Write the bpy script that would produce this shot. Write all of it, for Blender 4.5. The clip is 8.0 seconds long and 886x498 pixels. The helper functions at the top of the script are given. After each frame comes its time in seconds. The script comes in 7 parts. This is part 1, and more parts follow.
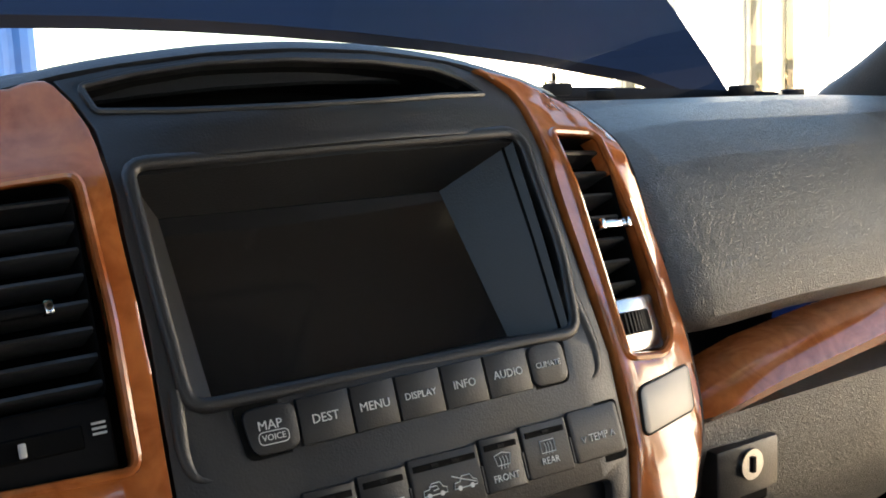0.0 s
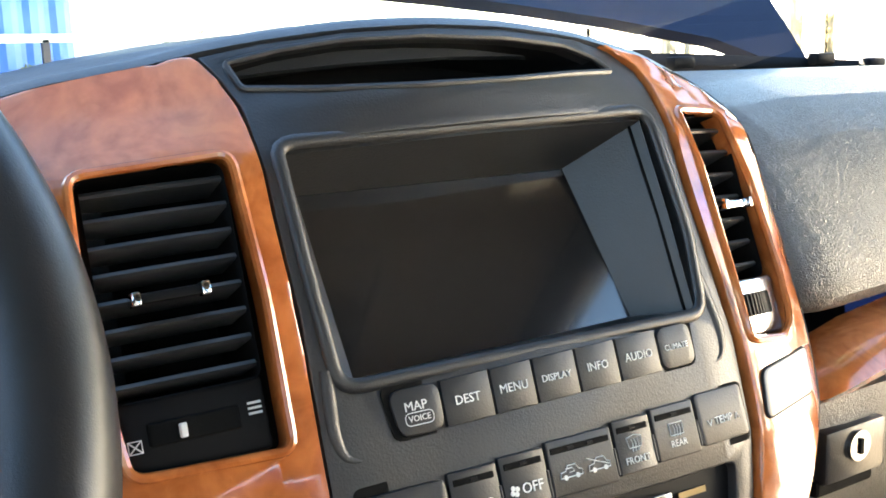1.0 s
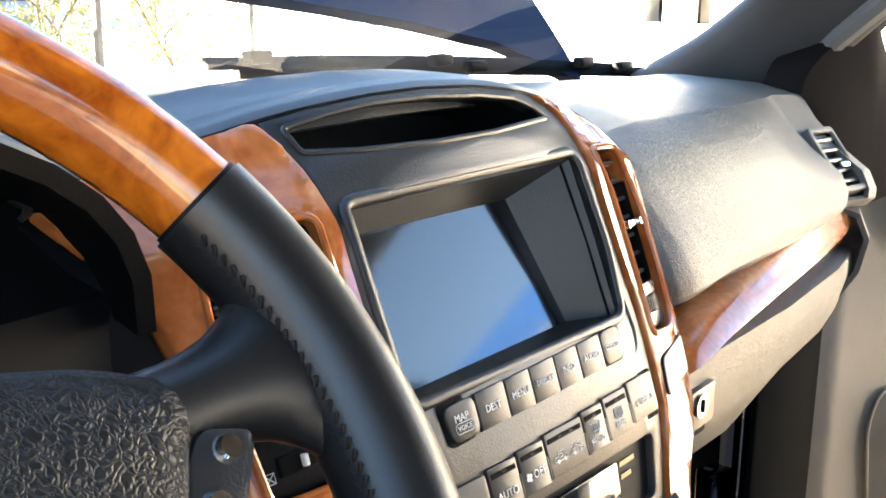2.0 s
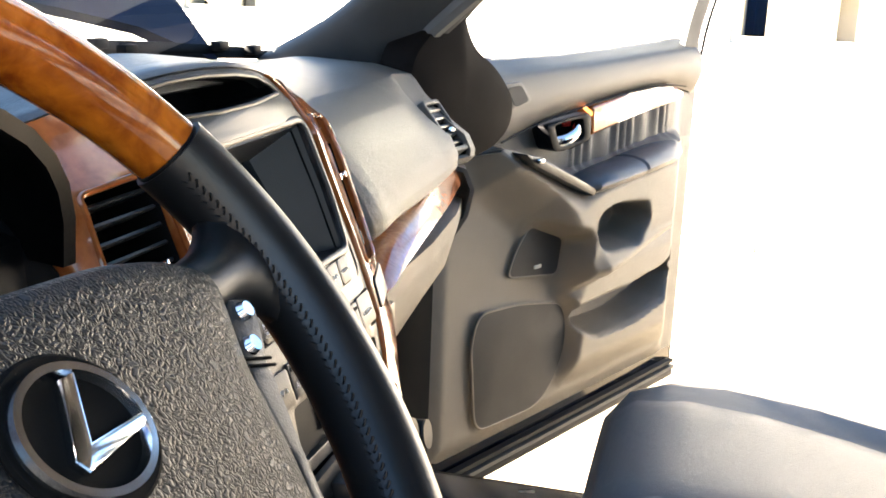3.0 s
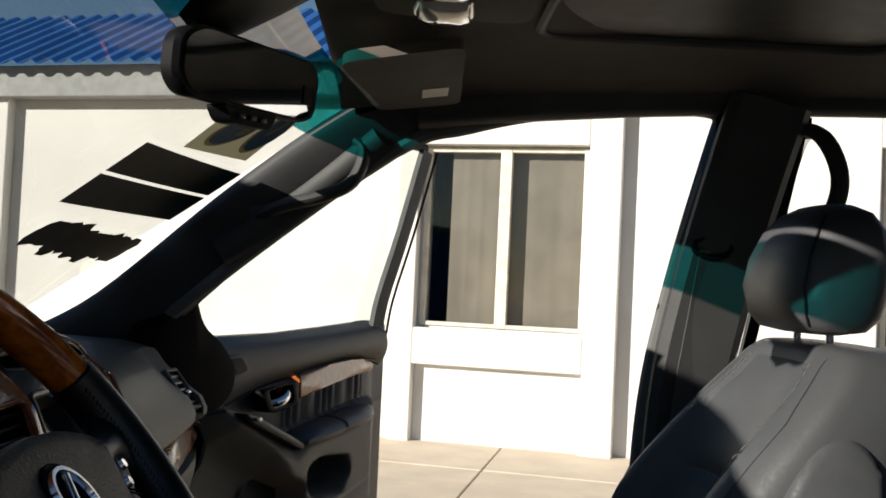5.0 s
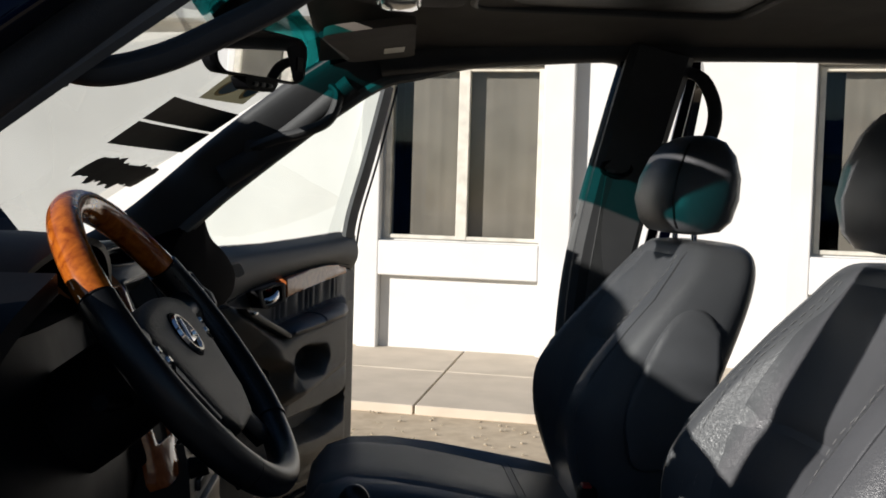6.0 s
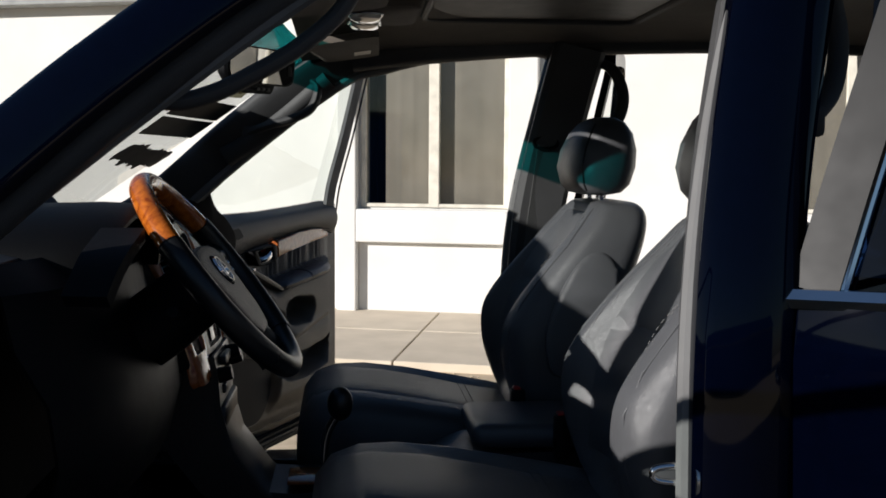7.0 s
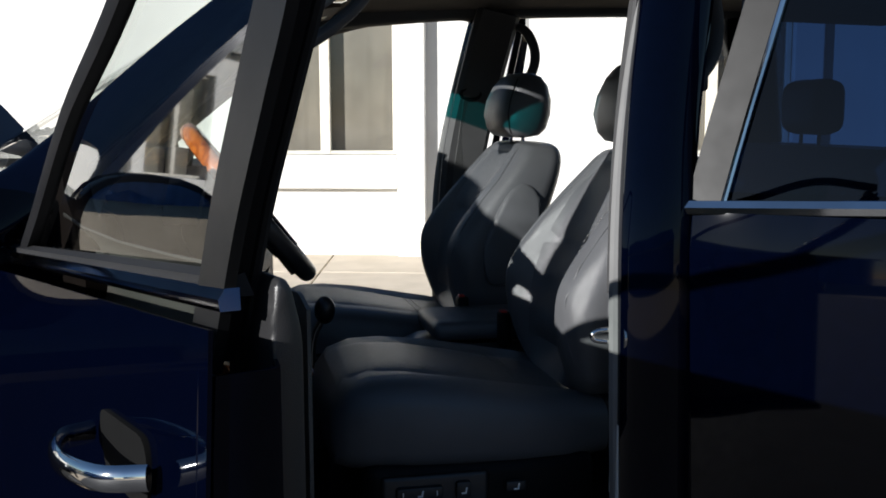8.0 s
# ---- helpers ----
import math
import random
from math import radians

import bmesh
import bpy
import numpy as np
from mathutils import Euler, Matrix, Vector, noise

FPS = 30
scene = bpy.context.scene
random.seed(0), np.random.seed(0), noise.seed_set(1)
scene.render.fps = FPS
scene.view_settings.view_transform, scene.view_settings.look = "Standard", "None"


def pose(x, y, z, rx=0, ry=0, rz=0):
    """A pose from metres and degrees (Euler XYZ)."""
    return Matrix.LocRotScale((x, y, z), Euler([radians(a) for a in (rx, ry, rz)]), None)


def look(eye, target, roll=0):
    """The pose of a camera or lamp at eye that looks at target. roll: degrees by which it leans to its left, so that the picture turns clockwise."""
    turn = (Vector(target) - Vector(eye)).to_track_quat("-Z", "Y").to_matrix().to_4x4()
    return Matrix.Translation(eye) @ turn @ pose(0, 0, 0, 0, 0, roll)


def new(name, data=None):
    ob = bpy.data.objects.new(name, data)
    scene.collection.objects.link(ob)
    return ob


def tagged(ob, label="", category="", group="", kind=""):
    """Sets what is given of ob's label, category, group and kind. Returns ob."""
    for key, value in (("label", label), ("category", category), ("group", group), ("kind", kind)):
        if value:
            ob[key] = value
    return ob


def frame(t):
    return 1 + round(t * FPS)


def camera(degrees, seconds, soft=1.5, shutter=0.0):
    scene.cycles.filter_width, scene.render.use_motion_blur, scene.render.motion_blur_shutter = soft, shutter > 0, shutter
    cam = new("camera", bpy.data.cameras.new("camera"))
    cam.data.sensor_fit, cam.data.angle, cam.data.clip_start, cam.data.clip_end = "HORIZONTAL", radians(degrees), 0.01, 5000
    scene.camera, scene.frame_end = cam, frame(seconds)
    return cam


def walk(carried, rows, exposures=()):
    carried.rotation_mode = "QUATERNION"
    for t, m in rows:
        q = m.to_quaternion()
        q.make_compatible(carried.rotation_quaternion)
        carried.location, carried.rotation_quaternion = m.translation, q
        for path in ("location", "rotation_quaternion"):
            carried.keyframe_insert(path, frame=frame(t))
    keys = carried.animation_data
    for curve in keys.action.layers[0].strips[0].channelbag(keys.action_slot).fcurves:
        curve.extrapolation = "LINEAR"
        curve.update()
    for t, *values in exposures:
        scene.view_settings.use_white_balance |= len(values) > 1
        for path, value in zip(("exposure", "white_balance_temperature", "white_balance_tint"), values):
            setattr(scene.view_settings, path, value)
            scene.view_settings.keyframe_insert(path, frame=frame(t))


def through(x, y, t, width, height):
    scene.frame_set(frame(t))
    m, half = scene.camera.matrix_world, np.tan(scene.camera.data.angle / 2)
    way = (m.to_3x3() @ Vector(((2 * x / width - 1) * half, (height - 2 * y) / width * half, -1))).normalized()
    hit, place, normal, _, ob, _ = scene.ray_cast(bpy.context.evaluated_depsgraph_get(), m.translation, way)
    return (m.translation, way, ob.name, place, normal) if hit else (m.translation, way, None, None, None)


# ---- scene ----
cam = camera(46.0, 8.0, soft=1.7)
PATH = [
    (0, (-0.255, -0.431, 1.249), (0.848, 1.211, 0.953), -2.5),
    (0.5, (-0.269, -0.423, 1.245), (0.768, 1.25, 0.889), -2.3),
    (1, (-0.296, -0.399, 1.263), (0.753, 1.26, 0.883), -1.8),
    (1.2, (-0.322, -0.386, 1.274), (0.772, 1.245, 0.899), -2.2),
    (2.3, (-0.538, -0.329, 1.334), (1.123, 0.668, 0.838), 1.2),
    (2.5, (-0.574, -0.327, 1.332), (1.166, 0.53, 0.843), 0.8),
    (3, (-0.696, -0.299, 1.338), (1.186, 0.162, 0.844), 2.2),
    (3.5, (-0.769, -0.271, 1.352), (1.187, -0.102, 0.97), 5.6),
    (4, (-0.838, -0.275, 1.354), (1.156, -0.282, 1.193), 4.2),
    (4.5, (-0.929, -0.319, 1.349), (1.07, -0.37, 1.388), 3.0),
    (4.7, (-0.989, -0.327, 1.346), (1.008, -0.382, 1.431), 2.8),
    (5.8, (-1.471, -0.306, 1.348), (0.523, -0.447, 1.278), 1.9),
    (6, (-1.564, -0.314, 1.352), (0.429, -0.457, 1.256), 1.7),
    (6.5, (-1.831, -0.368, 1.349), (0.162, -0.49, 1.234), 0.6),
    (7, (-2.092, -0.316, 1.361), (-0.106, -0.5, 1.206), 0.4),
    (7.5, (-2.333, -0.19, 1.359), (-0.366, -0.491, 1.16), 0.2),
    (8, (-2.554, -0.046, 1.365), (-0.617, -0.472, 1.11), -0.2),
]
EXPOSURES = [(0.0, 3.9, 7600, 11), (0.5, 4.65, 7700, 10), (1.0, 5.25, 7550, 8), (1.2, 5.25, 7550, 9), (2.3, 5.0, 7450, 12), (3.0, 4.4, 7300, 12), (3.5, 3.5, 7000, 12), (4.0, 2.3, 6800, 11), (4.5, 1.1, 6700, 10), (4.7, 0.9, 6700, 10), (5.8, 0.4, 6250, 11), (6.5, 0.3, 6200, 11), (7.5, 0.5, 6080, 10), (8.0, 0.8, 6000, 9)]
walk(cam, [(t, look(eye, target, roll)) for t, eye, target, roll in PATH], EXPOSURES)

# ---- light ----
SUN_AZ, SUN_EL = radians(27), radians(17)  # from the front of the car, towards its left side
sun_way = Vector((-math.sin(SUN_AZ) * math.cos(SUN_EL), math.cos(SUN_AZ) * math.cos(SUN_EL), math.sin(SUN_EL)))
sun = new("sun", bpy.data.lights.new("sun", "SUN"))
sun.data.energy, sun.data.angle, sun.data.color = 5.0, radians(0.5), (1.0, 0.93, 0.84)
sun.matrix_basis = look(sun_way * 30, (0, 0, 0))
world = bpy.data.worlds.new("sky")
world.use_nodes = True
scene.world = world
sky = world.node_tree.nodes.new("ShaderNodeTexSky")
sky.sky_type, sky.sun_disc, sky.sun_elevation, sky.sun_rotation = "NISHITA", False, SUN_EL, -SUN_AZ
sky.dust_density, sky.ozone_density = 0.3, 3.0
world.node_tree.links.new(sky.outputs[0], world.node_tree.nodes["Background"].inputs[0])
world.node_tree.nodes["Background"].inputs[1].default_value = 0.05


# ---- materials ----
def material(name, colour, rough=0.5, metal=0.0, colour2=None, scale=8.0, bump=0.0, bump_scale=200.0, coat=0.0, detail=4.0, spec=0.5, rough_var=0.06):
    """A Principled surface whose colour drifts between two tones, with fine relief and uneven gloss."""
    m = bpy.data.materials.new(name)
    m.use_nodes = True
    nt = m.node_tree
    b = nt.nodes["Principled BSDF"]
    b.inputs["Metallic"].default_value = metal
    b.inputs["Specular IOR Level"].default_value = spec
    if coat:
        b.inputs["Coat Weight"].default_value, b.inputs["Coat Roughness"].default_value = coat, 0.04
    tc = nt.nodes.new("ShaderNodeTexCoord")
    n1 = nt.nodes.new("ShaderNodeTexNoise")
    n1.inputs["Scale"].default_value, n1.inputs["Detail"].default_value = scale, detail
    nt.links.new(tc.outputs["Object"], n1.inputs["Vector"])
    mix = nt.nodes.new("ShaderNodeMix")
    mix.data_type = "RGBA"
    c2 = colour2 or tuple(v * 0.78 for v in colour)
    mix.inputs[6].default_value, mix.inputs[7].default_value = (*colour, 1), (*c2, 1)
    ramp = nt.nodes.new("ShaderNodeMapRange")
    ramp.inputs["From Min"].default_value, ramp.inputs["From Max"].default_value = 0.35, 0.65
    nt.links.new(n1.outputs["Fac"], ramp.inputs["Value"])
    nt.links.new(ramp.outputs["Result"], mix.inputs[0])
    nt.links.new(mix.outputs[2], b.inputs["Base Color"])
    n2 = nt.nodes.new("ShaderNodeTexNoise")
    n2.inputs["Scale"].default_value = scale * 3.1
    nt.links.new(tc.outputs["Object"], n2.inputs["Vector"])
    mr = nt.nodes.new("ShaderNodeMapRange")
    mr.inputs["To Min"].default_value, mr.inputs["To Max"].default_value = max(rough - rough_var, 0.0), rough + rough_var
    nt.links.new(n2.outputs["Fac"], mr.inputs["Value"])
    nt.links.new(mr.outputs["Result"], b.inputs["Roughness"])
    if bump:
        n3 = nt.nodes.new("ShaderNodeTexNoise")
        n3.inputs["Scale"].default_value, n3.inputs["Detail"].default_value = bump_scale, 3.0
        nt.links.new(tc.outputs["Object"], n3.inputs["Vector"])
        bp = nt.nodes.new("ShaderNodeBump")
        bp.inputs["Strength"].default_value, bp.inputs["Distance"].default_value = bump, 0.002
        nt.links.new(n3.outputs["Fac"], bp.inputs["Height"])
        nt.links.new(bp.outputs["Normal"], b.inputs["Normal"])
    return m


def grained(name, colour, rough, scale, depth, colour2=None, spec=0.5):
    """Leather and moulded plastic: a net of fine creases over a drifting tone."""
    m = material(name, colour, rough, 0.0, colour2, 5.0, spec=spec, rough_var=0.02)
    nt = m.node_tree
    b = nt.nodes["Principled BSDF"]
    tc = nt.nodes.new("ShaderNodeTexCoord")
    warp = nt.nodes.new("ShaderNodeTexNoise")
    warp.inputs["Scale"].default_value = scale * 0.5
    nt.links.new(tc.outputs["Object"], warp.inputs["Vector"])
    add = nt.nodes.new("ShaderNodeVectorMath")
    add.operation = "MULTIPLY_ADD"
    add.inputs[1].default_value = (0.012, 0.012, 0.012)
    nt.links.new(warp.outputs["Color"], add.inputs[0])
    nt.links.new(tc.outputs["Object"], add.inputs[2])
    v = nt.nodes.new("ShaderNodeTexVoronoi")
    v.feature = "DISTANCE_TO_EDGE"
    v.inputs["Scale"].default_value = scale
    nt.links.new(add.outputs[0], v.inputs["Vector"])
    mr = nt.nodes.new("ShaderNodeMapRange")
    mr.inputs["From Max"].default_value = 0.25
    nt.links.new(v.outputs["Distance"], mr.inputs["Value"])
    bp = nt.nodes.new("ShaderNodeBump")
    bp.inputs["Strength"].default_value, bp.inputs["Distance"].default_value = depth, 0.0015
    nt.links.new(mr.outputs["Result"], bp.inputs["Height"])
    nt.links.new(bp.outputs["Normal"], b.inputs["Normal"])
    return m


def burl(name, light, dark, rough=0.14):
    """Lacquered burl walnut: warped bands and dark knots under a clear coat."""
    m = material(name, light, rough, 0.0, dark, 30.0, coat=0.6)
    nt = m.node_tree
    b = nt.nodes["Principled BSDF"]
    tc = nt.nodes.new("ShaderNodeTexCoord")
    a = nt.nodes.new("ShaderNodeTexNoise")
    a.inputs["Scale"].default_value, a.inputs["Detail"].default_value, a.inputs["Distortion"].default_value = 26.0, 8.0, 2.6
    w = nt.nodes.new("ShaderNodeTexNoise")
    w.inputs["Scale"].default_value, w.inputs["Detail"].default_value, w.inputs["Distortion"].default_value = 95.0, 5.0, 1.2
    for n in (a, w):
        nt.links.new(tc.outputs["Object"], n.inputs["Vector"])
    s = nt.nodes.new("ShaderNodeMath")
    s.operation = "MULTIPLY_ADD"
    s.inputs[1].default_value = 0.4
    nt.links.new(w.outputs["Fac"], s.inputs[0])
    nt.links.new(a.outputs["Fac"], s.inputs[2])
    r = nt.nodes.new("ShaderNodeValToRGB")
    r.color_ramp.elements[0].position, r.color_ramp.elements[1].position = 0.5, 0.86
    r.color_ramp.elements[0].color, r.color_ramp.elements[1].color = (*dark, 1), (*light, 1)
    nt.links.new(s.outputs[0], r.inputs["Fac"])
    nt.links.new(r.outputs["Color"], b.inputs["Base Color"])
    return m


def pane(name, tint, gloss=1.0):
    """Clear or tinted glass: light passes straight through, gloss grows at grazing angles."""
    m = bpy.data.materials.new(name)
    m.use_nodes = True
    nt = m.node_tree
    nt.nodes.remove(nt.nodes["Principled BSDF"])
    t = nt.nodes.new("ShaderNodeBsdfTransparent")
    t.inputs[0].default_value = (*tint, 1)
    g = nt.nodes.new("ShaderNodeBsdfGlossy")
    g.inputs["Roughness"].default_value = 0.02
    f = nt.nodes.new("ShaderNodeLayerWeight")
    f.inputs["Blend"].default_value = 0.5
    p = nt.nodes.new("ShaderNodeMath")
    p.operation = "POWER"
    p.inputs[1].default_value = 3.5
    nt.links.new(f.outputs["Facing"], p.inputs[0])
    k = nt.nodes.new("ShaderNodeMath")
    k.operation, k.use_clamp = "MULTIPLY_ADD", True
    k.inputs[1].default_value, k.inputs[2].default_value = 0.90, 0.07 * gloss
    nt.links.new(p.outputs[0], k.inputs[0])
    x = nt.nodes.new("ShaderNodeMixShader")
    nt.links.new(k.outputs[0], x.inputs[0])
    nt.links.new(t.outputs[0], x.inputs[1])
    nt.links.new(g.outputs[0], x.inputs[2])
    nt.links.new(x.outputs[0], nt.nodes["Material Output"].inputs[0])
    return m


# one paint in two copies: near-black here, brighter for the lit bonnet below
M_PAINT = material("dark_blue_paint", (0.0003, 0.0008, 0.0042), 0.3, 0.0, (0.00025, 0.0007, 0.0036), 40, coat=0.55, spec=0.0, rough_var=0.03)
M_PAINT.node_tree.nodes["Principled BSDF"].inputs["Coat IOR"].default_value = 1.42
# bonnet copy, with the skylight on it put into the base colour
M_PAINT_LIT = material("lit_blue_paint", (0.0030, 0.0100, 0.0340), 0.38, 0.0, (0.0024, 0.0080, 0.0280), 6, spec=0.35)
M_DASH = grained("charcoal_dash_skin", (0.105, 0.098, 0.088), 0.33, 400, 0.45, spec=0.7)
# bluish base: the sky's sheen on the dash top put into the colour
M_DASH_TOP = grained("charcoal_dash_top", (0.030, 0.033, 0.038), 0.29, 560, 0.22, spec=0.7)
M_COWL = grained("black_hood_skin", (0.0035, 0.0035, 0.004), 0.45, 500, 0.08, spec=0.15)
M_SLAT = material("slat_plastic", (0.042, 0.042, 0.044), 0.32, bump=0.1, bump_scale=900)
M_PANEL = material("soft_black_plastic", (0.020, 0.020, 0.0215), 0.36, bump=0.15, bump_scale=900)
M_BUTTON = material("button_plastic", (0.014, 0.014, 0.015), 0.42, bump=0.1, bump_scale=900)
M_BLACK = material("black_plastic", (0.006, 0.006, 0.007), 0.55, spec=0.12)
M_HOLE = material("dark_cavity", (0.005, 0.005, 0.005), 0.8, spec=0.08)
# base lifted above black: a veil of reflected cabin light in the colour
M_SCREEN = material("screen_glass", (0.012, 0.012, 0.013), 0.09, rough_var=0.02, coat=0.3)
M_WOOD = burl("burl_wood", (0.50, 0.15, 0.042), (0.32, 0.082, 0.022))
M_WOOD_RIM = burl("rim_burl_wood", (0.56, 0.148, 0.014), (0.24, 0.044, 0.005))
M_LEATHER = grained("black_leather", (0.011, 0.011, 0.012), 0.34, 600, 0.07)
M_PAD = grained("pebbled_pad", (0.010, 0.010, 0.0105), 0.40, 300, 0.32, spec=0.32)
M_SEAT = grained("grey_leather", (0.086, 0.088, 0.094), 0.34, 420, 0.22)
M_SEAT_PERF = grained("soft_grey_leather", (0.080, 0.082, 0.088), 0.37, 420, 0.3)
M_THREAD = material("grey_thread", (0.12, 0.12, 0.12), 0.7)
M_DOOR = grained("taupe_door_trim", (0.168, 0.143, 0.112), 0.42, 420, 0.4)
M_DOOR_TOP = grained("charcoal_door_top", (0.085, 0.078, 0.070), 0.4, 420, 0.4)
M_DOOR_SOFT = grained("gathered_leather", (0.055, 0.053, 0.052), 0.4, 300, 0.5)
M_GRILLE = material("speaker_cloth", (0.020, 0.0195, 0.019), 0.7, bump=0.5, bump_scale=700)
M_LENS = material("lamp_lens", (0.55, 0.52, 0.47), 0.08, spec=0.8, coat=1.0)
M_POST = material("satin_black_film", (0.010, 0.010, 0.0105), 0.42, spec=0.14)
M_SAIL = material("dark_corner_cover", (0.010, 0.007, 0.006), 0.75, spec=0.06)
M_SEAL = material("grey_door_seal", (0.15, 0.15, 0.15), 0.6, bump=0.2, bump_scale=600)
M_WINDOW = pane("building_glass", (0.90, 0.90, 0.88), 0.4)
M_CHROME = material("chrome", (0.75, 0.75, 0.76), 0.08, 1.0, rough_var=0.03)
M_SATIN = material("satin_metal", (0.55, 0.55, 0.55), 0.25, 1.0)
M_WHITE = material("white_print", (0.75, 0.75, 0.73), 0.5)
M_RED = material("red_plastic", (0.5, 0.02, 0.015), 0.4)
M_HEAD = material("grey_headliner", (0.115, 0.098, 0.082), 0.9, bump=0.4, bump_scale=500)
M_PILLAR = material("dark_pillar_trim", (0.05, 0.05, 0.052), 0.6, bump=0.3, bump_scale=500)
M_RUBBER = material("black_rubber", (0.012, 0.012, 0.013), 0.65, spec=0.25)
M_CARPET = material("dark_carpet", (0.008, 0.008, 0.009), 0.95, spec=0.08, bump=0.8, bump_scale=300)
M_GLASS = pane("clear_glass", (0.86, 0.92, 0.9))
M_WINDSHIELD = pane("windshield_glass", (0.93, 0.96, 0.95), 0.7)
M_TEAL = pane("teal_tint", (0.02, 0.34, 0.35), 0.7)
M_TINT = pane("privacy_glass", (0.006, 0.018, 0.06), 0.45)
M_MIRROR = material("mirror_silver", (0.8, 0.82, 0.84), 0.01, 1.0, rough_var=0.0)
M_STICKER = material("black_sticker", (0.012, 0.02, 0.02), 0.5)
M_BELT = material("grey_webbing", (0.09, 0.09, 0.09), 0.7, bump=0.5, bump_scale=900)
M_STUCCO = material("white_stucco", (0.72, 0.71, 0.68), 0.85, colour2=(0.66, 0.65, 0.62), scale=1.5, bump=0.5, bump_scale=60)
M_CREAM = material("cream_window_frame", (0.7, 0.66, 0.56), 0.5)
M_BLIND = material("grey_blind", (0.26, 0.24, 0.215), 0.8, colour2=(0.20, 0.185, 0.165), scale=3)
M_ROOFBLUE = material("blue_metal_roof", (0.03, 0.14, 0.42), 0.35, 0.2, scale=2)
M_FASCIA = material("grey_fascia", (0.3, 0.31, 0.3), 0.7)
M_CONCRETE = material("sunlit_concrete", (0.66, 0.57, 0.45), 0.85, colour2=(0.58, 0.50, 0.39), scale=3, bump=0.4, bump_scale=120)
M_SAND = material("sandy_gravel", (0.66, 0.54, 0.38), 0.95, colour2=(0.54, 0.43, 0.29), scale=9, bump=0.35, bump_scale=45, detail=8)
M_ASPHALT = material("worn_asphalt", (0.05, 0.05, 0.052), 0.9, colour2=(0.035, 0.035, 0.037), scale=3, bump=0.8, bump_scale=90)
M_EMBLEM = material("brushed_chrome", (0.8, 0.8, 0.82), 0.13, 1.0, rough_var=0.05)
M_BADGE = material("pale_badge_plate", (0.52, 0.47, 0.40), 0.35)
M_STONE = material("pebble", (0.52, 0.44, 0.32), 0.9)
M_LEAF = material("dry_green_leaf", (0.12, 0.15, 0.04), 0.6, colour2=(0.2, 0.18, 0.06), scale=30)
M_BARK = material("bark", (0.12, 0.09, 0.06), 0.9)
M_STEEL = material("dark_steel", (0.03, 0.03, 0.035), 0.5, 0.6)
M_CARWHITE = material("white_car_paint", (0.6, 0.6, 0.6), 0.3, coat=0.8)
M_CARGREY = material("grey_car_paint", (0.16, 0.18, 0.2), 0.3, 0.3, coat=0.8)
M_AMBER = material("amber_display", (0.3, 0.18, 0.03), 0.4)


# ---- building blocks ----
def empty(name, at, label, category, group="", kind=""):
    ob = new(name)
    ob.empty_display_size = 0.05
    ob.matrix_basis = Matrix.Translation(at)
    return tagged(ob, label, category, group, kind)


def part(name, bm, mat, parent=None, label="", smooth=True, angle=40):
    """Links a bmesh, in world places, as one mesh under a thing or a part."""
    bmesh.ops.recalc_face_normals(bm, faces=bm.faces)
    me = bpy.data.meshes.new(name)
    bm.to_mesh(me)
    bm.free()
    me.materials.append(mat)
    if smooth:
        me.shade_smooth()
        me.set_sharp_from_angle(angle=radians(angle))
    ob = new(name, me)
    if parent is not None:
        ob.parent = parent
        if parent.type == "EMPTY":
            ob.matrix_parent_inverse = parent.matrix_basis.inverted()
    if label:
        ob["label"] = label
    return ob


def box(bm, lo, hi, m=None, bevel=0.0, seg=2):
    """A box from corner to corner, with rounded edges, taken through m (a matrix or a function)."""
    vs = [bm.verts.new((x, y, z)) for x in (lo[0], hi[0]) for y in (lo[1], hi[1]) for z in (lo[2], hi[2])]
    fs = [bm.faces.new([vs[i] for i in f]) for f in ((0, 1, 3, 2), (4, 6, 7, 5), (0, 4, 5, 1), (2, 3, 7, 6), (0, 2, 6, 4), (1, 5, 7, 3))]
    out = vs
    if bevel:
        es = list({e for f in fs for e in f.edges})
        r = bmesh.ops.bevel(bm, geom=es, offset=bevel, segments=seg, affect="EDGES", profile=0.5)
        out = list({v for f in r["faces"] for v in f.verts} | {v for v in vs if v.is_valid})
    if m is not None:
        for v in out:
            v.co = m @ v.co if isinstance(m, Matrix) else Vector(m(*v.co))
    return out


